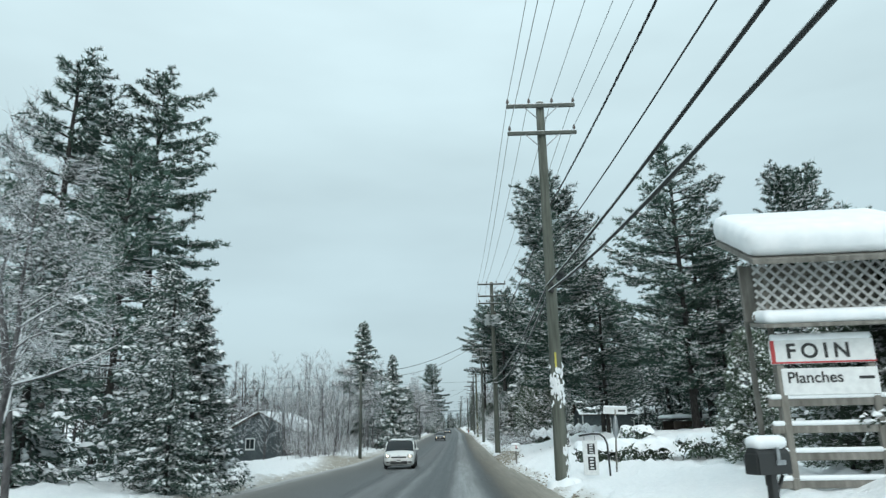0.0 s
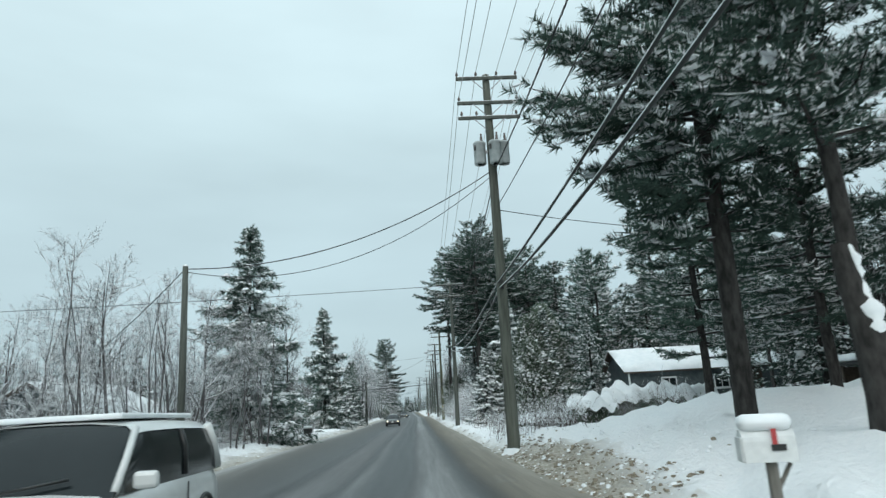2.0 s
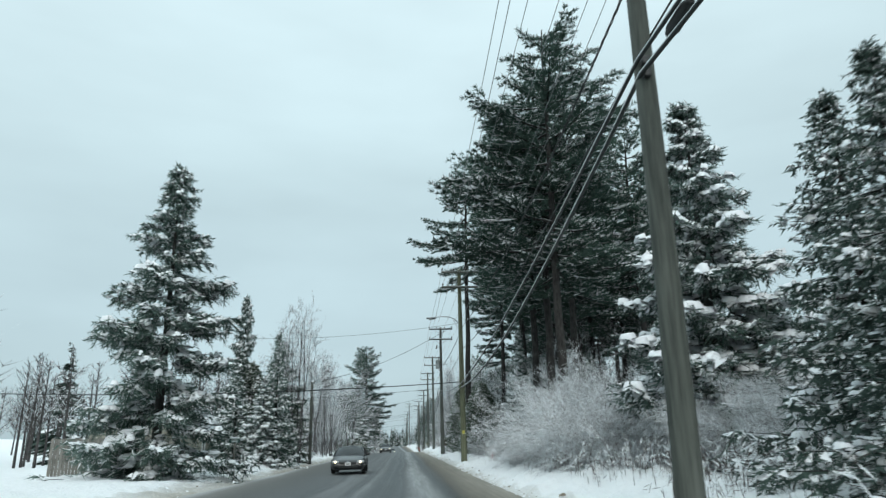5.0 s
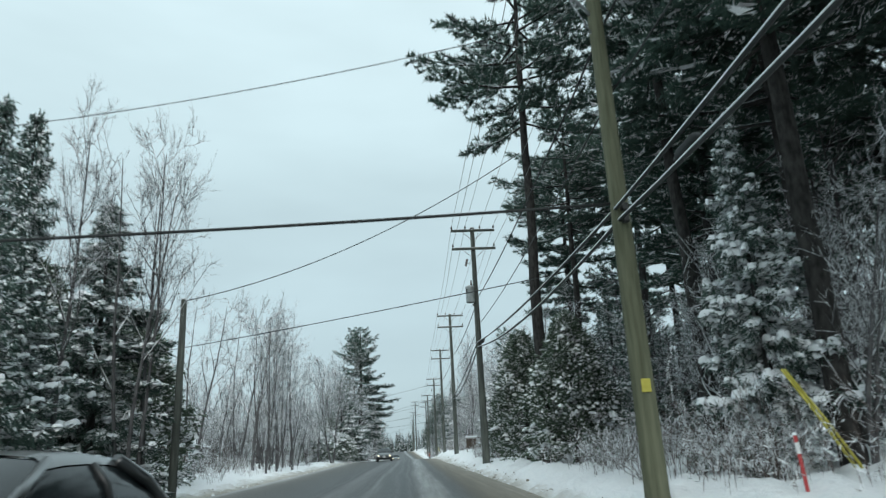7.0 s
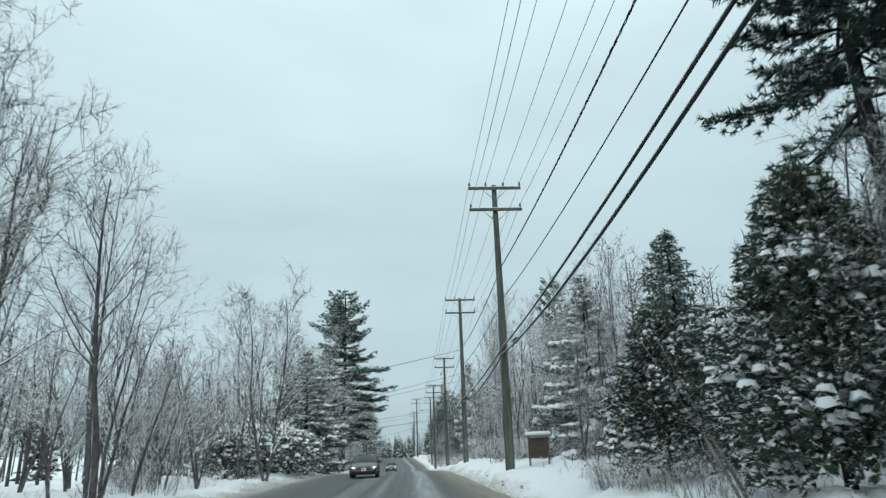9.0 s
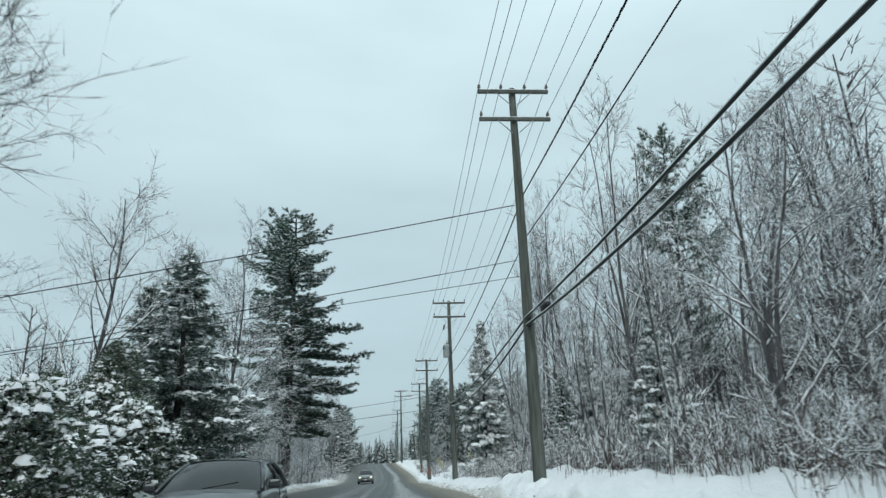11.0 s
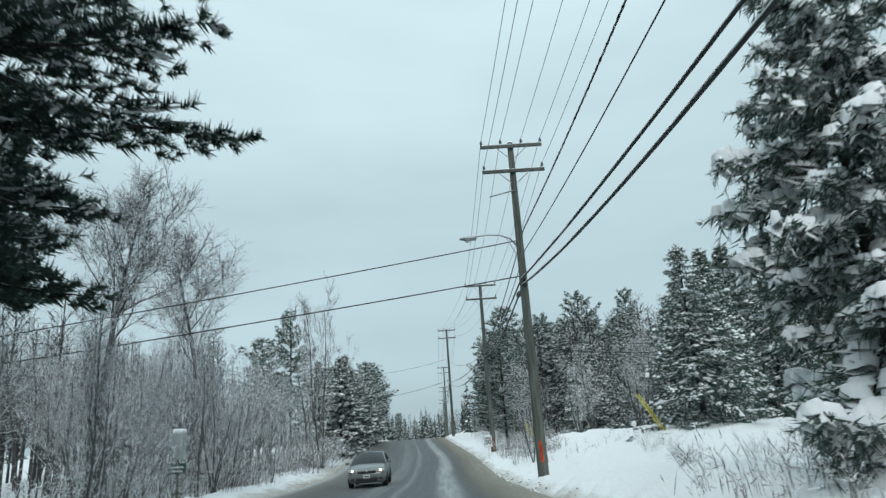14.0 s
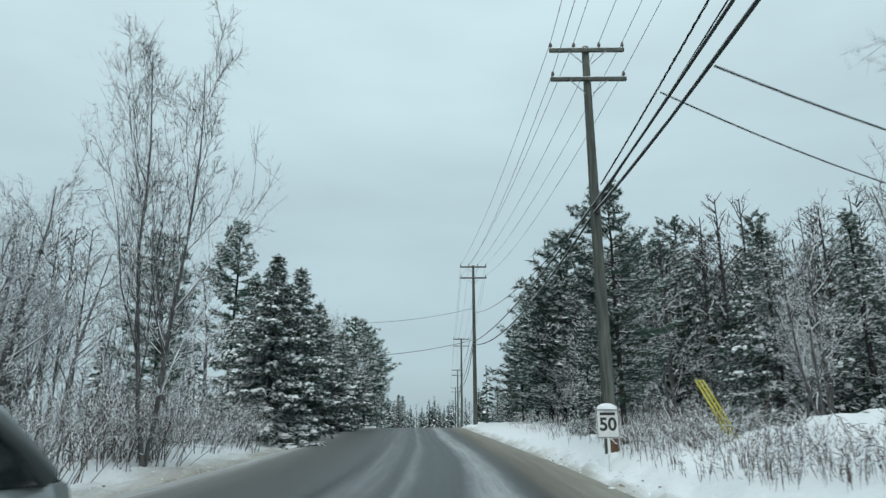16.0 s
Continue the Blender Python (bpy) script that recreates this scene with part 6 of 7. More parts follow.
gable_house("house", pose(-21, 203, -0.4, 0, 0, 84), 11, 7.5, 2.7, 4.4, SIDING_GREEN, "pale green house with a snowy roof behind trees", (("s", -3.2, 1.5, 0.7, 1.3), ("s", 0.2, 1.5, 0.7, 1.3), ("s", 3.4, 1.5, 0.7, 1.3), ("w", 0.5, 1.5, 0.8, 1.3)), (("s", 1.8),))
gable_house("house", pose(23, 283, 1.2, 0, 0, -20), 9, 6, 2.3, 3.6, SIDING_GREY, "dark house with a snow-covered roof in the woods", (("s", -2, 1.3, 1.0, 1.0), ("s", 2, 1.3, 1.0, 1.0)), ())


def lean_shed(x, y, w, d, h):
    p = thing("shed", pose(x, y, g(x, y)), "low dark shed with a flat snow-covered roof", "shed")
    for sx in (-1, 1):
        for sy in (-1, 1):
            part("post", box(sx * (w / 2 - 0.1), sy * (d / 2 - 0.1), h / 2 - 0.2, 0.14, 0.14, h + 0.3, 0.01), BROWN_BOARD, p)
    part("back_wall", box(0, d / 2 - 0.05, h / 2 - 0.1, w - 0.2, 0.08, h), BROWN_BOARD, p)
    for k in range(int(w / 0.25)):
        part("board", box(-w / 2 + 0.2 + k * 0.25, -d / 2 + 0.08, h * 0.45, 0.23, 0.03, h * 0.9), BROWN_BOARD, p)
    roof = part("roof", box(0, 0, h + 0.05, w + 0.5, d + 0.5, 0.12, 0.01), BLACK, p)
    part("roof_snow", box(0, 0, h + 0.28, w + 0.55, d + 0.55, 0.32, 0.13), SNOW, roof, "thick slab of snow", True)


lean_shed(22.0, 91.5, 6.5, 3.5, 1.15)


def sign_kiosk():
    """The farm stall: lattice front under a snow-laden roof, with hand-lettered boards."""
    x, y = 6.95, 41.6
    p = thing("farm_stall", pose(x, y, 0.28, 0, 0, -5), "roofed roadside stall with lattice front and lettered boards", "farm stall")
    for sx in (-1.0, 1.25):
        for sy in (-0.1, 1.1):
            part("post", box(sx, sy, 2.3, 0.09, 0.09, 4.6, 0.01), OLD_BOARD, p)
    for k in range(-9, 15):
        for s in (-1, 1):
            cx = -1.3 + k * 0.22
            a, b = max(-1.2, cx), min(1.2, cx + 1.0)
            if b - a < 0.1:
                continue
            za, zb = (a - cx), (b - cx)
            z0, z1 = (3.4 + za, 3.4 + zb) if s > 0 else (4.4 - za, 4.4 - zb)
            mid_ = ((a + b) / 2, -0.16 + 0.012 * s, (z0 + z1) / 2)
            part("lattice_slat", box(*mid_, math.hypot(b - a, z1 - z0), 0.012, 0.05, 0, pose(0, 0, 0, 0, -45 * s, 0)), LATTICE, p)
    part("lattice_rail", box(0, -0.17, 3.36, 2.6, 0.05, 0.1, 0.008), OLD_BOARD, p)
    part("back_board", box(0, 0.4, 3.9, 2.5, 0.04, 1.05), OLD_BOARD, p)
    roof = part("roof", box(0.2, 0.3, 4.72, 3.1, 2.2, 0.1, 0.01, pose(0, 0, 0, 24, 0, 0)), OLD_BOARD, p, "sloping board roof")
    part("roof_snow", box(0.2, 0.28, 5.05, 3.2, 2.3, 0.55, 0.2, pose(0, 0, 0, 24, 0, 0)), SNOW, roof, "deep smooth snow slab", True)
    shelf = part("awning", box(0, -0.3, 3.2, 2.6, 0.75, 0.07, 0.01, pose(0, 0, 0, 10, 0, 0)), OLD_BOARD, p, "narrow board awning")
    part("awning_snow", box(0, -0.32, 3.34, 2.55, 0.75, 0.24, 0.1, pose(0, 0, 0, 10, 0, 0)), SNOW, shelf, "snow on the awning", True)
    b1 = part("sign_board", box(-0.25, -0.25, 2.72, 1.75, 0.04, 0.42, 0.008), WHITE_PAINT, p, "white board with black capitals FOIN")
    part("red_stripe", box(-0.25, -0.274, 2.53, 1.75, 0.006, 0.03), RED, b1)
    part("red_end", box(-1.08, -0.274, 2.72, 0.07, 0.006, 0.4), RED, b1)
    part("board_snow", box(-0.25, -0.25, 2.98, 1.7, 0.1, 0.12, 0.04), SNOW, b1, "snow on the board", True)
    b2 = part("sign_board", box(-0.18, -0.25, 2.2, 1.6, 0.04, 0.46, 0.008), WHITE_PAINT, p, "white board lettered Planches")
    for word, size, sx, sz, par in (("FOIN", 0.36, -0.86, 2.61, b1), ("Planches", 0.27, -0.9, 2.18, b2)):
        cu = bpy.data.curves.new("lettering", "FONT")
        cu.body, cu.size, cu.extrude = word, size, 0.004
        cu.space_character = 1.45 if word == "FOIN" else 1.0
        cu.offset = 0.008 if word == "FOIN" else 0.003
        ob = bpy.data.objects.new("lettering", cu)
        me = bpy.data.meshes.new_from_object(ob)
        bpy.data.objects.remove(ob)
        part("lettering", me, BLACK, par, "black painted letters", m=pose(sx, -0.276, sz, 90, 0, 0))
    part("text_bar", box(0.42, -0.274, 2.25, 0.25, 0.006, 0.05), BLACK, b2)
    for k, z in enumerate((1.85, 1.4, 0.95, 0.5)):
        part("rail_board", box(-0.1, -0.2, z, 2.3, 0.05, 0.14, 0.01), OLD_BOARD, p)
        part("rail_snow", box(-0.1, -0.2, z + 0.1, 2.25, 0.1, 0.09, 0.035), SNOW, p, smooth=True)
    for sx in (-0.98, 0.55):
        part("sign_post", box(sx, -0.2, 1.1, 0.12, 0.1, 2.8, 0.01), OLD_BOARD, p)


sign_kiosk()


# ---- small roadside things ----
def mailbox(x, y, turn, body_mat, h, label, dark=False):
    p = thing("mailbox", pose(x, y, g(x, y), 0, 0, turn), label, "mailbox", "mailboxes")
    L, w = (0.5, 0.24)
    pts = [(0.5 * w * math.cos(a), 0.5 * w * math.sin(a) + 0.12) for a in np.linspace(0, math.pi, 9)] + [(-w / 2, -0.08), (w / 2, -0.08)]
    bm = bmesh.new()
    rings = [[bm.verts.new((sx, v, h + z)) for v, z in pts] for sx in (-L / 2, L / 2)]
    n = len(pts)
    for k in range(n):
        bm.faces.new((rings[0][k], rings[0][(k + 1) % n], rings[1][(k + 1) % n], rings[1][k]))
    bm.faces.new(rings[0])
    bm.faces.new(rings[1][::-1])
    bmesh.ops.recalc_face_normals(bm, faces=bm.faces[:])
    body = part("box_body", bm, body_mat, p)
    part("door", box(-L / 2 - 0.012, 0, h + 0.05, 0.02, w * 0.92, 0.24, 0.008), body_mat, body)
    part("flag", box(0.05, -w / 2 - 0.01, h + 0.15, 0.05, 0.01, 0.18), RED if not dark else STEEL, body)
    part("number_bar", box(0.08, -w / 2 - 0.012, h + 0.06, 0.14, 0.006, 0.06), BLACK if not dark else STEEL, body)
    part("snow_cap", box(0, 0, h + 0.3, L * 1.02, w * 1.05, 0.17, 0.075), SNOW, p, "rounded cap of snow", True)
    part("post", box(0.02, 0, h / 2 - 0.2, 0.1, 0.1, h + 0.25, 0.012), body_mat if dark else OLD_BOARD, p)
    part("bracket", tube([(0.02, 0, h - 0.4), (0.2, 0, h - 0.1)], 0.025, 5), body_mat if dark else OLD_BOARD, p)


mailbox(4.12, 38.2, 20, BLACK, 0.74, "black plastic mailbox on a post capped with snow", True)
mailbox(3.55, 70.6, -12, WHITE_PAINT, 0.82, "white metal mailbox on a short post in snow")


def estate_sign(x, y):
    p = thing("hanging_sign", pose(x, y, g(x, y), 0, 0, -6), "white hanging sign on a bent black steel post", "sign")
    pts = [(0.62, 0, -0.3), (0.58, 0, 1.1), (0.5, 0, 1.3), (0.36, 0, 1.42), (0.1, 0, 1.44), (-0.35, 0, 1.38)]
    part("post", tube(pts, 0.032, 8), BLACK, p, smooth=True)
    b = part("board", box(0, 0, 0.66, 0.5, 0.03, 1.12, 0.008), WHITE_PAINT, p, "white sign board")
    for z, h in ((0.95, 0.34), (0.48, 0.42)):
        blk = part("panel", box(0.03, -0.018, z, 0.25, 0.006, h), BLACK, b)
        for k in range(4):
            part("text_bar", box(0.03, -0.023, z - h * 0.36 + k * h * 0.24, 0.12, 0.004, h * 0.12), WHITE_PAINT, blk)
    for sx in (-0.18, 0.18):
        part("hook", tube([(sx, 0, 1.22), (sx, 0, 1.4)], 0.01, 4), STEEL, p)


estate_sign(4.68, 53.2)


def tee_sign(x, y):
    p = thing("post_sign", pose(x, y, g(x, y), 0, 3, -4), "white blade sign on a thin leaning post with snow", "sign")
    part("post", tube([(0, 0, -0.3), (0, 0, 2.1)], 0.03, 8), OLD_BOARD, p)
    b = part("blade", box(0, 0, 2.05, 0.82, 0.03, 0.22, 0.006), WHITE_PAINT, p, "white sign blade")
    part("text_bar", box(0.22, -0.018, 2.06, 0.24, 0.006, 0.07), BLACK, b)
    part("snow_cap", box(0, 0, 2.19, 0.8, 0.07, 0.07, 0.025), SNOW, p, smooth=True)
    part("plastic_sleeve", lathe([(0.04, 0), (0.09, 0.12), (0.1, 0.3), (0.07, 0.6), (0.04, 0.72)], 8), STEEL, p, "wrapped sleeve", True, pose(0, 0, 1.15))


tee_sign(5.65, 53.8)


def hedge(x0, x1, y, h, depth, label, lumpy=0.35):
    p = thing("hedge", pose((x0 + x1) / 2, y, g((x0 + x1) / 2, y)), label, "hedge", "snow-covered hedges")
    rng = np.random.default_rng(int(x0 * 100 + y))
    w = x1 - x0
    n = int(w * h * 330)
    leaf = Mesh()
    c = np.column_stack([rng.uniform(-w / 2, w / 2, n), rng.uniform(-depth / 2, depth / 2, n), rng.uniform(0, h * 0.8, n)])
    c[:, 1] = np.sign(c[:, 1]) * depth / 2 * np.sqrt(np.abs(c[:, 1]) / (depth / 2))
    d = unit(rng.normal(0, 1, (n, 3)) + (0, 0, 0.3))
    blades_into(leaf, c, d * rng.uniform(0.12, 0.26, (n, 1)), rng.uniform(0.06, 0.12, n), unit(np.cross(d, rng.normal(0, 1, (n, 3)))))
    tagged(part("leaves", leaf, CEDAR_LEAF, p), kind="stuff")
    stems = Mesh()
    for k in range(int(w * 5)):
        a = np.array([rng.uniform(-w / 2, w / 2), rng.uniform(-0.2, 0.2), -0.15])
        tube_into(stems, [a, a + (rng.normal(0, 0.12), rng.normal(0, 0.1), h * 0.55), a + (rng.normal(0, 0.2), rng.normal(0, 0.15), h * 0.9)], [0.02, 0.014, 0.008], 3, False)
    tagged(part("stems", stems, BRUSH, p), kind="stuff")
    bm = bmesh.new()
    bmesh.ops.create_grid(bm, x_segments=int(w * 9) + 6, y_segments=16, size=0.5)
    ph = rng.uniform(0, 6, 5)
    for v in bm.verts:
        ex, ey = abs(v.co.x) * 2, abs(v.co.y) * 2
        X = v.co.x * w
        bump = 0.5 + 0.5 * math.sin(X * 1.7 + ph[0]) * math.sin(X * 0.9 + ph[1])
        over = (1 - ey ** 4) * (1 - ex ** 14)
        droop = 0.17 * ey ** 4 * (0.3 + abs(math.sin(X * 2.3 + ph[2]) * math.sin(X * 5.1 + ph[0])))
        v.co.z = h * 0.76 + (h * 0.24 + lumpy * (0.3 * bump + 0.3 * math.sin(X * 4.1 + ph[4]) * math.sin(v.co.y * 7 + X))) * max(over, 0) ** 0.4 - droop + lumpy * 0.12 * math.sin(X * 9.3 + v.co.y * 13 + ph[4]) + float(rng.normal(0, 0.012))
        v.co.x = X * 1.03
        v.co.y *= depth * (1.05 + 0.2 * math.sin(X * 2.1 + ph[3]))
    part("snow_blanket", bm, SNOW, p, "thick rounded blanket of snow", True)


hedge(5.5, 9.7, 61.0, 0.95, 1.3, "low leafy hedge buried under a thick blanket of snow")
hedge(9.9, 13.6, 60.2, 0.9, 1.4, "low leafy hedge under rounded heaps of snow")
hedge(9.2, 10.8, 68.0, 0.6, 1.2, "single low evergreen bush topped with snow")
hedge(7.0, 9.2, 95.5, 1.0, 1.2, "leafy hedge with a smooth white dome of snow", 0.8)
hedge(9.4, 15.2, 98.5, 1.35, 1.4, "leafy hedge in front of the house, loaded with snow", 1.0)
hedge(5.0, 7.0, 97.0, 0.7, 1.2, "low evergreen bush half buried in snow")


def stump_trunk(x, y):
    """The broken, snow-plastered trunk beside the big pine."""
    p = thing("tree_trunk", pose(x, y, g(x, y), 0, -6, 0), "thick broken trunk plastered with snow on one side", "tree trunk")
    rng = np.random.default_rng(5)
    zs = np.linspace(-0.3, 2.9, 12)
    pts = np.column_stack([0.03 * np.sin(zs * 2), 0.02 * np.cos(zs * 1.7), zs])
    part("wood", tube(pts, np.linspace(0.35, 0.13, 12) * rng.uniform(0.94, 1.06, 12), 12), BARK, p, smooth=True)
    n = 26
    zs = np.linspace(0.55, 3.15, n)
    f = np.linspace(0, 1, n)
    ragged = rng.uniform(0.62, 1.2, n) * (0.8 + 0.3 * np.sin(f * 17))
    pts = np.column_stack([0.09 - 0.03 * f + rng.normal(0, 0.018, n), -0.13 + 0.06 * f + rng.normal(0, 0.015, n), zs])
    rad = (0.23 - 0.13 * f) * np.clip(np.minimum(f * 4 + 0.25, (1 - f) * 3 + 0.12), 0, 1) * ragged
    part("stuck_snow", tube(pts, rad, 12), SNOW, p, "ragged sheet of snow stuck to the bark", True)
    sn = Mesh()
    k = 22
    hz = rng.uniform(0.2, 0.9, k)
    ta = rng.uniform(-1.5, 0.1, k)
    rr = 0.33 - 0.06 * hz
    c = np.column_stack([rr * np.cos(ta), rr * np.sin(ta), hz])
    lumps_into(sn, c, rng.uniform(0.03, 0.09, k), rng.uniform(0.03, 0.07, k), rng.uniform(0.04, 0.1, k), rng.uniform(0, 3, k), rng, True)
    part("snow_clots", sn, SNOW, p, "small clots of snow in the bark", True)


stump_trunk(6.91, 73.43)


def speed_sign(x, y):
    p = thing("speed_sign", pose(x, y, g(x, y)), "white speed limit sign with black 50 on a post", "road sign")
    part("post", box(0, 0.03, 0.6, 0.07, 0.05, 1.7, 0.008), WHITE_PAINT, p)
    pl = part("plate", box(0, 0, 1.2, 0.6, 0.012, 0.75, 0.004), WHITE_PAINT, p, "white rectangular plate")
    for cx, cz, sx, sz in ((0, 1.55, 0.56, 0.015), (0, 0.85, 0.56, 0.015), (-0.28, 1.2, 0.015, 0.7), (0.28, 1.2, 0.015, 0.7)):
        part("border", box(cx, -0.009, cz, sx, 0.004, sz), BLACK, pl)
    cu = bpy.data.curves.new("digits", "FONT")
    cu.body, cu.size, cu.extrude, cu.offset, cu.align_x = "50", 0.46, 0.002, 0.012, "CENTER"
    ob = bpy.data.objects.new("digits", cu)
    me = bpy.data.meshes.new_from_object(ob)
    bpy.data.objects.remove(ob)
    part("digits", me, BLACK, pl, "black numerals", m=pose(0, -0.01, 1.03, 90, 0, 0))
    part("text_bar", box(0, -0.009, 1.45, 0.4, 0.004, 0.07), BLACK, pl)
    part("snow_cap", lathe([(0.28, 0.0), (0.25, 0.08), (0.14, 0.14), (0, 0.16)], 12), SNOW, p, "heap of snow on the sign", True, pose(0, 0, 1.57) @ Matrix.Diagonal((1, 0.3, 1, 1)))


speed_sign(3.7, 322.3)


def guy_guards(x, y, n, lean, length, mat, label, turn=0):
    p = thing("guy_wire_guard", pose(x, y, g(x, y), 0, 0, turn), label, "guy wire guard", "guy wire guards")
    for k in range(n):
        off = (k - (n - 1) / 2) * 0.13
        top = (-math.sin(radians(lean + k * 4)) * length + off * 1.8, 0.05 * k, math.cos(radians(lean)) * length)
        s = part("sleeve", tube([(off, 0, -0.1), tuple(np.array(top) * 0.5 + (off * 0.5, 0, 0)), top], [0.035, 0.033, 0.03], 8), mat, p, smooth=True)
        far = np.array(top) * 2.6
        part("guy_wire", tube([top, tuple(far)], 0.007, 4), STEEL, s)


guy_guards(7.5, 323.5, 3, 24, 1.8, YELLOW, "three yellow plastic sleeves on slanting guy wires")
guy_guards(9.0, 164.3, 2, 30, 2.4, YELLOW, "two yellow plastic sleeves on slanting guy wires")
guy_guards(5.9, 197.5, 2, -28, 1.3, OLD_BOARD, "two weathered sleeves on guy wires in brush", 180)
guy_guards(9.6, 299.5, 2, 30, 1.8, YELLOW, "pair of yellow sleeves on guy wires by spruces")


def stake(x, y, h, mat, label, tilt=0.0):
    p = thing("marker_stake", pose(x, y, g(x, y), 0, tilt, 0), label, "marker stake", "marker stakes")
    part("stick", box(0, 0, h / 2 - 0.1, 0.055, 0.025, h + 0.2, 0.006), mat, p)
    part("band", box(0, -0.003, h - 0.18, 0.06, 0.03, 0.16, 0.006), WHITE_PAINT, p)
    part("cap", lathe([(0.035, 0), (0.03, 0.03), (0, 0.045)], 8), SNOW, p, smooth=True, m=pose(0, 0, h))


stake(5.75, 307.2, 0.95, RED, "red and white marker stake leaning in the snow", -6)
stake(5.5, 160.3, 0.85, RED, "red and white marker stake by the pole", -3)
stake(5.3, 305.5, 0.5, OLD_BOARD, "thin grey stake in the snow", 0)
stake(-7.9, 150.5, 1.0, WHITE_PAINT, "white driveway stake in the snow", 2)
stake(-8.4, 152.3, 1.0, WHITE_PAINT, "white driveway stake standing in snow", -2)


def trash_bin(x, y):
    p = thing("trash_bin", pose(x, y, g(x, y), 0, 0, 12), "black wheeled bin with snow on its lid", "trash bin")
    bm = box(0, 0, 0.48, 0.58, 0.66, 0.96, 0.03)
    for v in bm.verts:
        k = 0.84 + 0.16 * v.co.z / 0.96
        v.co.x *= k
        v.co.y *= k
    part("body", bm, BLACK, p)
    part("lid", box(0, -0.02, 1.0, 0.64, 0.74, 0.07, 0.025), BLACK, p)
    part("handle", tube([(-0.25, 0.38, 0.92), (0.25, 0.38, 0.92)], 0.02, 6), BLACK, p)
    part("snow_cap", box(0, 0, 1.12, 0.6, 0.66, 0.17, 0.07), SNOW, p, "snow on the lid", True)
    for s in (-1, 1):
        part("wheel", lathe([(0.0, -0.03), (0.1, -0.03), (0.11, 0), (0.1, 0.03), (0, 0.03)], 12, "x"), RUBBER, p, m=pose(s * 0.26, 0.28, 0.1))


trash_bin(-7.6, 113.1)


def notice_box(x, y):
    p = thing("notice_box", pose(x, y, g(x, y), 0, 0, -15), "brown wooden roadside box with a snowy roof", "wooden box")
    for sx in (-0.42, 0.42):
        part("post", box(sx, 0, 0.6, 0.08, 0.08, 1.6, 0.008), OLD_BOARD, p)
    part("case", box(0, 0, 0.75, 0.9, 0.4, 0.85, 0.015), BROWN_BOARD, p, "brown stained case")
    part("front_panel", box(0, -0.21, 0.75, 0.74, 0.02, 0.68, 0.008), BROWN_BOARD, p)
    roof = part("roof", box(0, -0.02, 1.25, 1.15, 0.65, 0.05, 0.01), OLD_BOARD, p)
    part("roof_snow", box(0, -0.02, 1.36, 1.12, 0.62, 0.17, 0.07), SNOW, roof, smooth=True)


notice_box(5.6, 216.0)


def board_fence(x0, y0, x1, y1, h):
    L = math.hypot(x1 - x0, y1 - y0)
    ang = math.degrees(math.atan2(y1 - y0, x1 - x0))
    p = thing("fence", pose(x0, y0, g(x0, y0), 0, 0, ang), "weathered brown board fence behind the spruce", "fence")
    me = None
    for k in range(int(L / 0.17)):
        if me is None:
            ob = part("board", box(0, 0, h / 2, 0.15, 0.025, h + 0.3, 0.004), OLD_BOARD, p)
            me = ob.data
        else:
            ob = part("board", me, OLD_BOARD, p)
        ob.location = (k * 0.17, 0, 0.03 * math.sin(k * 1.9))
    for k in range(int(L / 2.4) + 1):
        part("post", box(k * 2.4, 0.07, h / 2, 0.1, 0.1, h + 0.4, 0.01), OLD_BOARD, p)
    for z in (0.4, h - 0.3):
        part("rail", box(L / 2, 0.045, z, L, 0.04, 0.09), OLD_BOARD, p)


board_fence(-19, 154.5, -12.6, 155.5, 1.8)


def small_green_sign(x, y, crate=False):
    p = thing("post_sign", pose(x, y, g(x, y)), "small dark green sign board on a post", "sign")
    part("post", box(0, 0.04, 0.6, 0.09, 0.06, 2.2, 0.008), OLD_BOARD, p)
    w, h, z = (0.7, 0.42, 1.3) if crate else (0.5, 0.2, 1.6)
    b = part("board", box(0, 0, z, w, 0.03, h, 0.006), GREEN, p)
    part("text_bar", box(0, -0.018, z + 0.15 * h, w * 0.7, 0.006, h * 0.15), WHITE_PAINT, b)
    part("text_bar", box(0, -0.018, z - 0.2 * h, w * 0.57, 0.006, h * 0.15), WHITE_PAINT, b)
    if crate:
        case = part("case", box(0, 0.1, 2.15, 0.46, 0.36, 1.0, 0.02), TANK, p, "grey sheet-metal case above the sign")
        part("door", box(0, -0.09, 2.15, 0.38, 0.02, 0.88, 0.006), TANK, case)
        part("case_snow", box(0, 0.1, 2.74, 0.5, 0.4, 0.2, 0.08), SNOW, case, "snow on the case", True)
    else:
        part("snow_cap", box(0, 0, 1.73, 0.48, 0.07, 0.07, 0.025), SNOW, p, smooth=True)


GREEN = plain("dark_green_sign_paint", (0.03, 0.085, 0.075), 0.5)
small_green_sign(-10.2, 298.6, True)
small_green_sign(-8.5, 150.9)


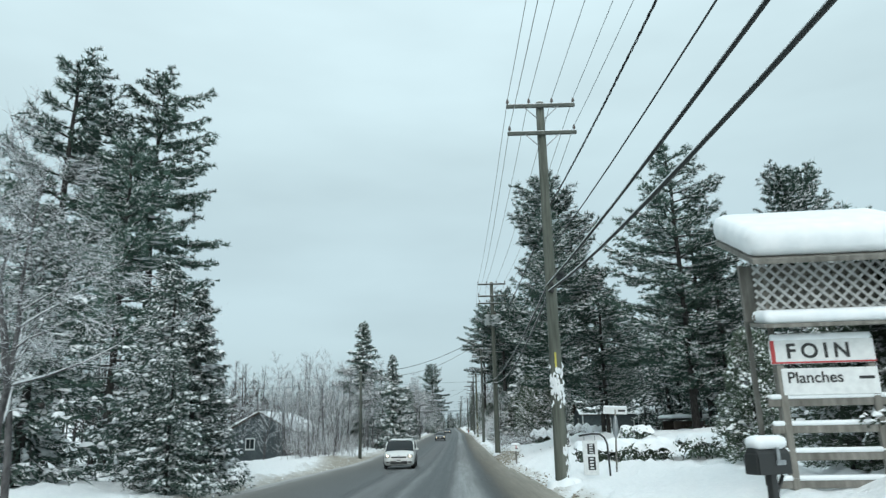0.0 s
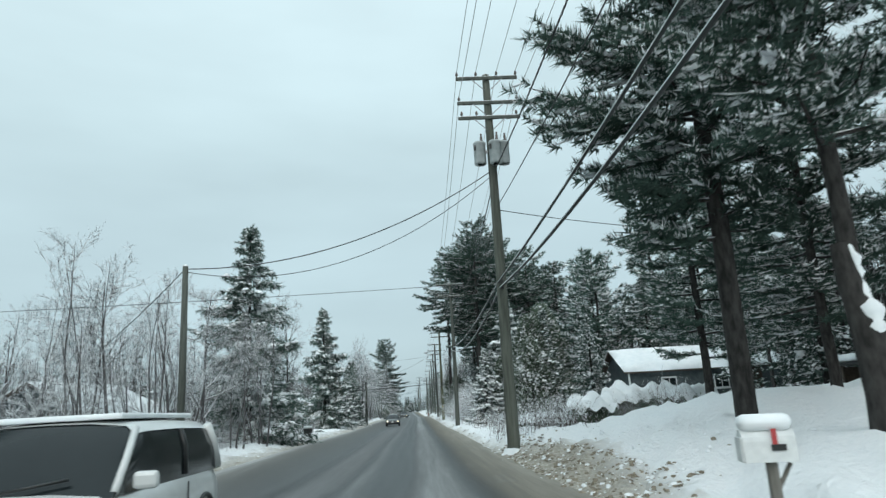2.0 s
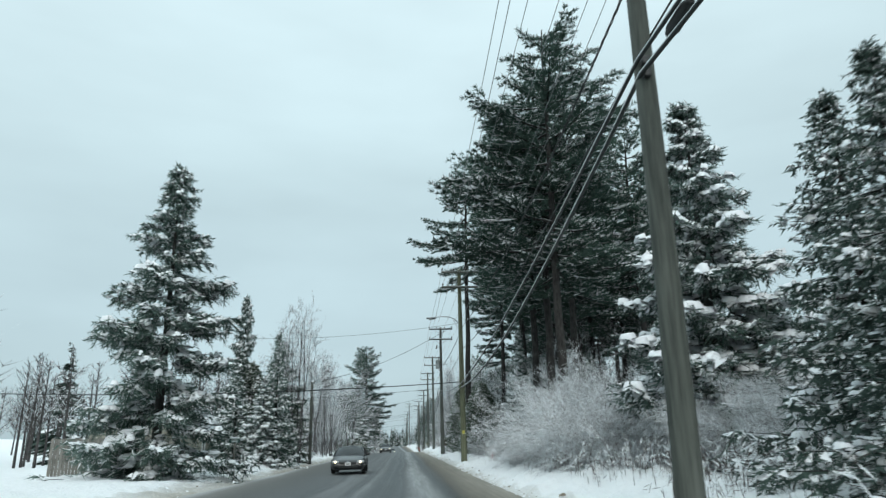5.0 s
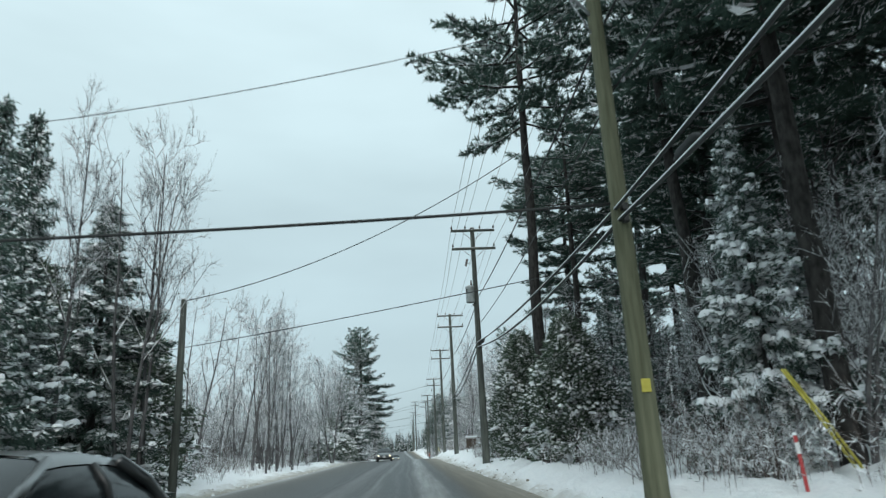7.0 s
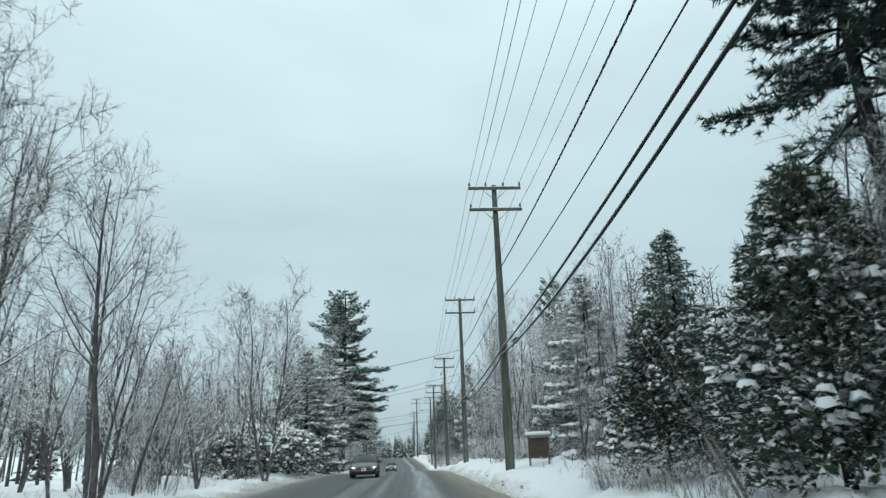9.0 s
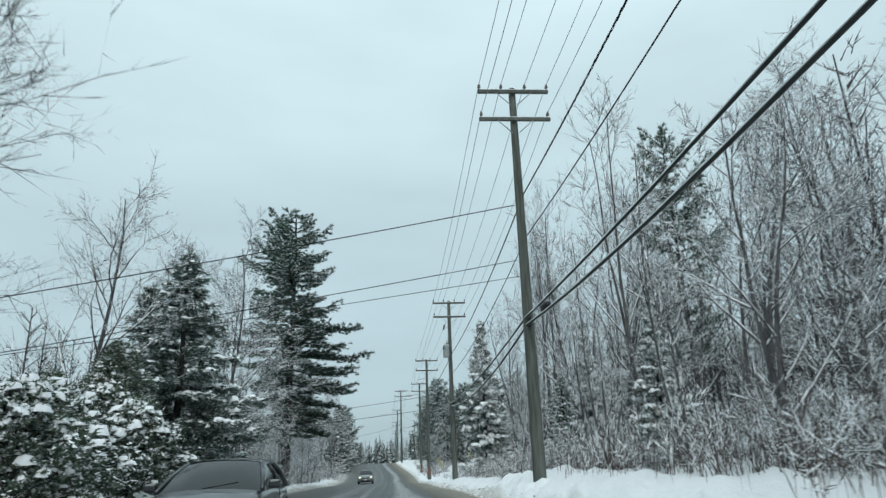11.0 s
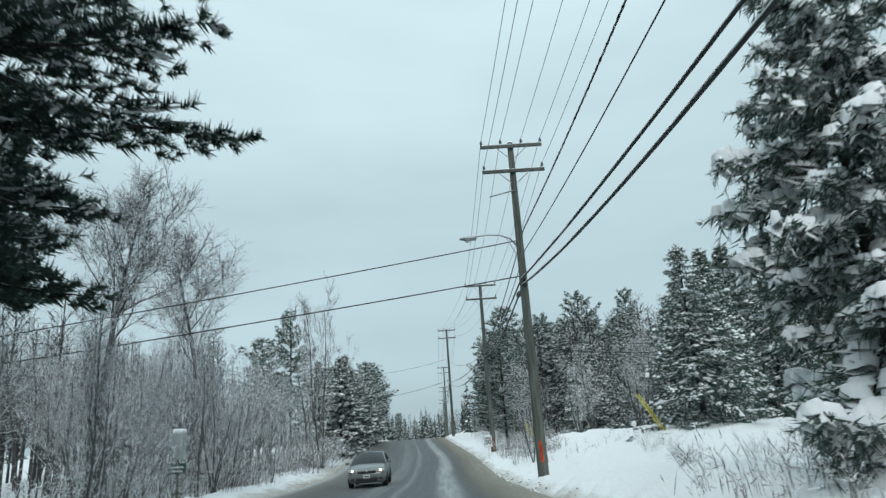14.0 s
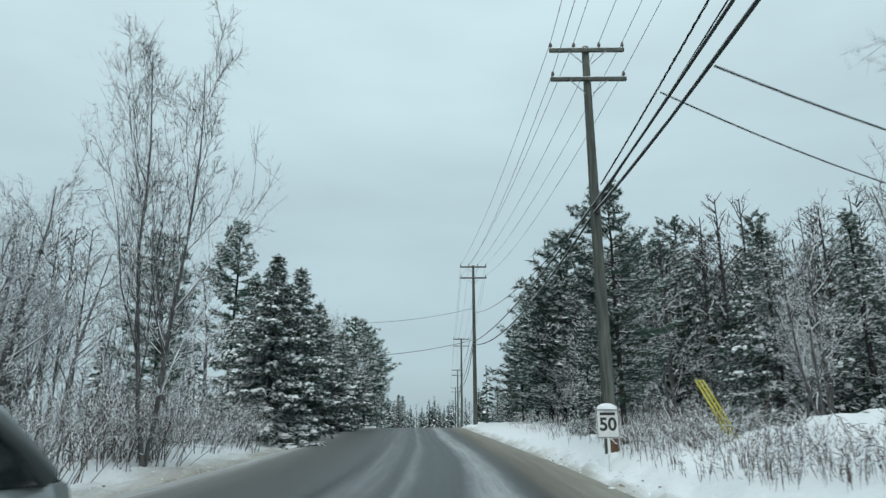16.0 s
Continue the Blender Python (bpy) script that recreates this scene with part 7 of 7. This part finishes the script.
# ---- vehicles ----
def car(name, x, y, turn, L, W, H, belt, hood, nose, paint, label, boxy, lit):
    """A car facing -y: lofted body, glazed cabin, wheels, lamps, grille, mirrors."""
    p = thing(name, pose(x, y, float(road_z(y)) + 0.03, 0, 0, turn), label, "car", "cars on the road")
    hw = W / 2
    # stations from the nose to the tail: y, underside, top, half width
    st = [(-L / 2, 0.3, nose * 0.72, hw * 0.7), (-L / 2 + 0.1, 0.24, nose * 0.9, hw * 0.86), (-L / 2 + 0.35, 0.2, nose, hw * 0.97), (-L / 2 + hood * 0.6, 0.2, nose + (belt - nose) * 0.6, hw),
          (-L / 2 + hood, 0.2, belt, hw), (0, 0.2, belt + 0.02, hw), (L / 2 - 0.5, 0.22, belt + 0.03, hw * 0.99), (L / 2 - 0.12, 0.26, belt, hw * 0.93), (L / 2, 0.34, belt * 0.92, hw * 0.84)]
    half = lambda zb, zt, w: [(0, zb), (w * 0.86, zb), (w * 0.97, zb + 0.1), (w, zb + (zt - zb) * 0.45), (w * 0.985, zb + (zt - zb) * 0.75), (w * 0.93, zt - 0.05), (w * 0.82, zt - 0.005), (w * 0.4, zt + 0.025), (0, zt + 0.03)]
    bm = bmesh.new()
    rings = []
    for yy, zb, zt, w in st:
        h_ = half(zb, zt, w)
        full = h_ + [(-a, b) for a, b in h_[-2:0:-1]]
        rings.append([bm.verts.new((a, yy, b)) for a, b in full])
    n = len(rings[0])
    for r0, r1 in zip(rings, rings[1:]):
        for k in range(n):
            bm.faces.new((r0[k], r0[(k + 1) % n], r1[(k + 1) % n], r1[k]))
    bm.faces.new(rings[0])
    bm.faces.new(rings[-1][::-1])
    bmesh.ops.recalc_face_normals(bm, faces=bm.faces[:])
    body = part("body", bm, paint, p, smooth=True)
    # cabin: rounded sections from the foot of the windscreen to the tail
    f0, f1 = -L / 2 + hood - 0.08, -L / 2 + hood + (0.5 if boxy else 0.95)
    r1, r0 = (L / 2 - 0.4, L / 2 - 0.12) if boxy else (L / 2 - 1.15, L / 2 - 0.35)
    wb, wt = hw * 0.93, hw * (0.85 if boxy else 0.72)
    zt = H - 0.04
    rise = H - belt
    cab = [(f0, 0.0, 0.0), (f0 * 0.5 + f1 * 0.5, 0.58, 0.55), (f1, 0.94, 0.95), (f1 + 0.25, 0.985, 1.0), ((f1 + r1) / 2, 1.0, 1.0), (r1 - 0.2, 0.97, 1.0), (r1, 0.92, 0.95), (r1 * 0.5 + r0 * 0.5, 0.58 if not boxy else 0.7, 0.55), (r0, 0.04, 0.0)]
    rows = []
    for yy, k, q in cab:
        w1 = wb + (wt - wb) * q
        top_ = belt - 0.03 + rise * k
        mid_z = belt - 0.03 + rise * k * 0.5
        side_ = [(wb, belt - 0.03), ((wb + w1) / 2 + 0.025, mid_z), (w1 + 0.01, top_ - 0.1 * k), (w1 * 0.9, top_ - 0.02 * k), (w1 * 0.5, top_ + 0.012), (0, top_ + 0.02)]
        rows.append([(x_, yy, z_) for x_, z_ in side_] + [(-x_, yy, z_) for x_, z_ in side_[-2::-1]])
    glass, shell = Mesh(), Mesh()
    for i in range(len(rows) - 1):
        for j in range(len(rows[0]) - 1):
            quad = [rows[i][j], rows[i][j + 1], rows[i + 1][j + 1], rows[i + 1][j]]
            on_top = 2 <= i <= 5 and 2 <= j <= 7
            (shell if on_top else glass).add(np.array(quad) + ((0, 0, 0.012) if on_top else (0, 0, 0)), [(0, 1, 2), (0, 2, 3)])
    for name_, mesh_, mat_, lab_ in (("cabin_glass", glass, GLASS_DARK, "dark tinted windscreen and windows"), ("roof", shell, paint, "")):
        bm = bmesh.new()
        me_ = mesh_.data(name_)
        bm.from_mesh(me_)
        bpy.data.meshes.remove(me_)
        bmesh.ops.remove_doubles(bm, verts=bm.verts, dist=0.001)
        bmesh.ops.recalc_face_normals(bm, faces=bm.faces[:])
        roof = part(name_, bm, mat_, p, lab_, True)
    if boxy:
        part("roof_snow", box(0, (f1 + r1) / 2, H + 0.02, 2 * wt - 0.3, r1 - f1 - 0.2, 0.05, 0.02), SNOW, roof, "dusting of snow")
    for s in (-1, 1):
        part("front_pillar", tube([(s * wb, f0 + 0.05, belt), (s * (wb + wt) / 2 * 1.01, (f0 + f1) / 2 + 0.06, belt + 0.47 * rise), (s * wt, f1 + 0.04, zt - 0.05)], 0.035, 6), paint, p)
        part("rear_pillar", tube([(s * wb, r0 - 0.1, belt), (s * (wb + wt) / 2 * 1.01, (r0 + r1) / 2 - 0.06, belt + 0.5 * rise), (s * wt, r1 - 0.04, zt - 0.06)], 0.06, 6), paint, p)
        ymid = (f1 + r1) / 2 + 0.1
        part("middle_pillar", tube([(s * (wb + 0.005), ymid, belt), (s * ((wb + wt) / 2 + 0.025), ymid, belt + rise / 2), (s * (wt + 0.01), ymid, zt - 0.08)], 0.03, 6), BLACK, p)
        m_ = part("mirror", box(s * (hw + 0.1), f0 + 0.28, belt + 0.07, 0.2, 0.1, 0.14, 0.035), paint, p)
        part("mirror_glass", box(s * (hw + 0.1), f0 + 0.335, belt + 0.07, 0.16, 0.01, 0.1), GLASS_DARK, m_)
        lamp = part("headlight", box(s * hw * 0.72, -L / 2 + 0.1, nose * 0.86, 0.36 if not boxy else 0.3, 0.2, 0.13 if not boxy else 0.17, 0.045, pose(0, 0, 0, 0, 0, s * 16)), LAMP_GLASS, p, "clear headlight housing", True)
        part("bulb", lathe([(0, -0.02), (0.05, -0.015), (0.055, 0.02), (0, 0.03)], 10, "y"), lamp_on, lamp, "lit headlamp bulb", m=pose(s * hw * 0.72, -L / 2 - 0.01, nose * 0.86)) if lit else None
        part("fog_light", box(s * hw * 0.7, -L / 2 + 0.03, 0.4, 0.2, 0.08, 0.08, 0.02), BLACK, p)
        part("door_seam", box(s * hw * 0.995, ymid - 0.05, belt * 0.62, 0.012, 0.012, belt * 0.62), BLACK, body)
        for yy in (-L / 2 + 0.85, L / 2 - 0.85):
            part("wheel_arch", tube([(s * hw * 0.985, yy + 0.39 * math.cos(a), 0.33 + 0.39 * math.sin(a)) for a in np.linspace(-0.15, math.pi + 0.15, 12)], 0.03, 5), BLACK, p)
            wheel = part("wheel", lathe([(0.16, -0.1), (0.28, -0.11), (0.325, -0.08), (0.335, 0), (0.325, 0.08), (0.28, 0.11), (0.16, 0.1)], 20, "x"), RUBBER, p, "black tyre", True, pose(s * (hw - 0.1), yy, 0.335))
            part("rim", lathe([(0.0, s * 0.06), (0.06, s * 0.09), (0.15, s * 0.07), (0.21, s * 0.1), (0.22, s * 0.05)], 12, "x"), STEEL, wheel)
    part("grille", box(0, -L / 2 + 0.015, nose * 0.78, hw * 0.95, 0.06, 0.08 if boxy else 0.12, 0.02), BLACK, p, "black grille")
    part("lower_intake", box(0, -L / 2 + 0.02, 0.38, hw * 1.1, 0.1, 0.16, 0.03), BLACK, p)
    part("number_plate", box(0, -L / 2 - 0.03, 0.5, 0.3, 0.012, 0.15, 0.004), WHITE_PAINT, p, "blank number plate")
    part("plate_bar", box(0, -L / 2 - 0.038, 0.5, 0.22, 0.004, 0.05), BLACK, p)
    part("emblem", lathe([(0, -0.01), (0.06, -0.008), (0.06, 0.01)], 10, "y"), STEEL, p, m=pose(0, -L / 2 - 0.01, nose * 0.84))
    part("wiper", tube([(-0.1, f0 - 0.02, belt + 0.04), (0.45, f0 + 0.06, belt + 0.12)], 0.012, 4), BLACK, p)


car("hatchback_car", -3.15, 70.5, 1, 4.0, 1.74, 1.56, 0.98, 0.85, 0.84, CAR_WHITE, "boxy white hatchback with lit headlights on the road", True, True)
car("sedan_car", -3.1, 155, 1, 4.5, 1.8, 1.42, 0.9, 1.2, 0.7, CAR_BLACK, "black sedan with lit headlights on the wet road", False, True)
car("sedan_car", -3.1, 232.0, 1, 4.5, 1.8, 1.44, 0.92, 1.2, 0.72, CAR_DARK, "charcoal sedan with lit headlights on the road", False, True)
car("suv_car", -3.3, 305.6, 1, 4.4, 1.82, 1.58, 1.02, 1.1, 0.88, CAR_GREY, "silver-grey compact suv with lit headlights", False, True)
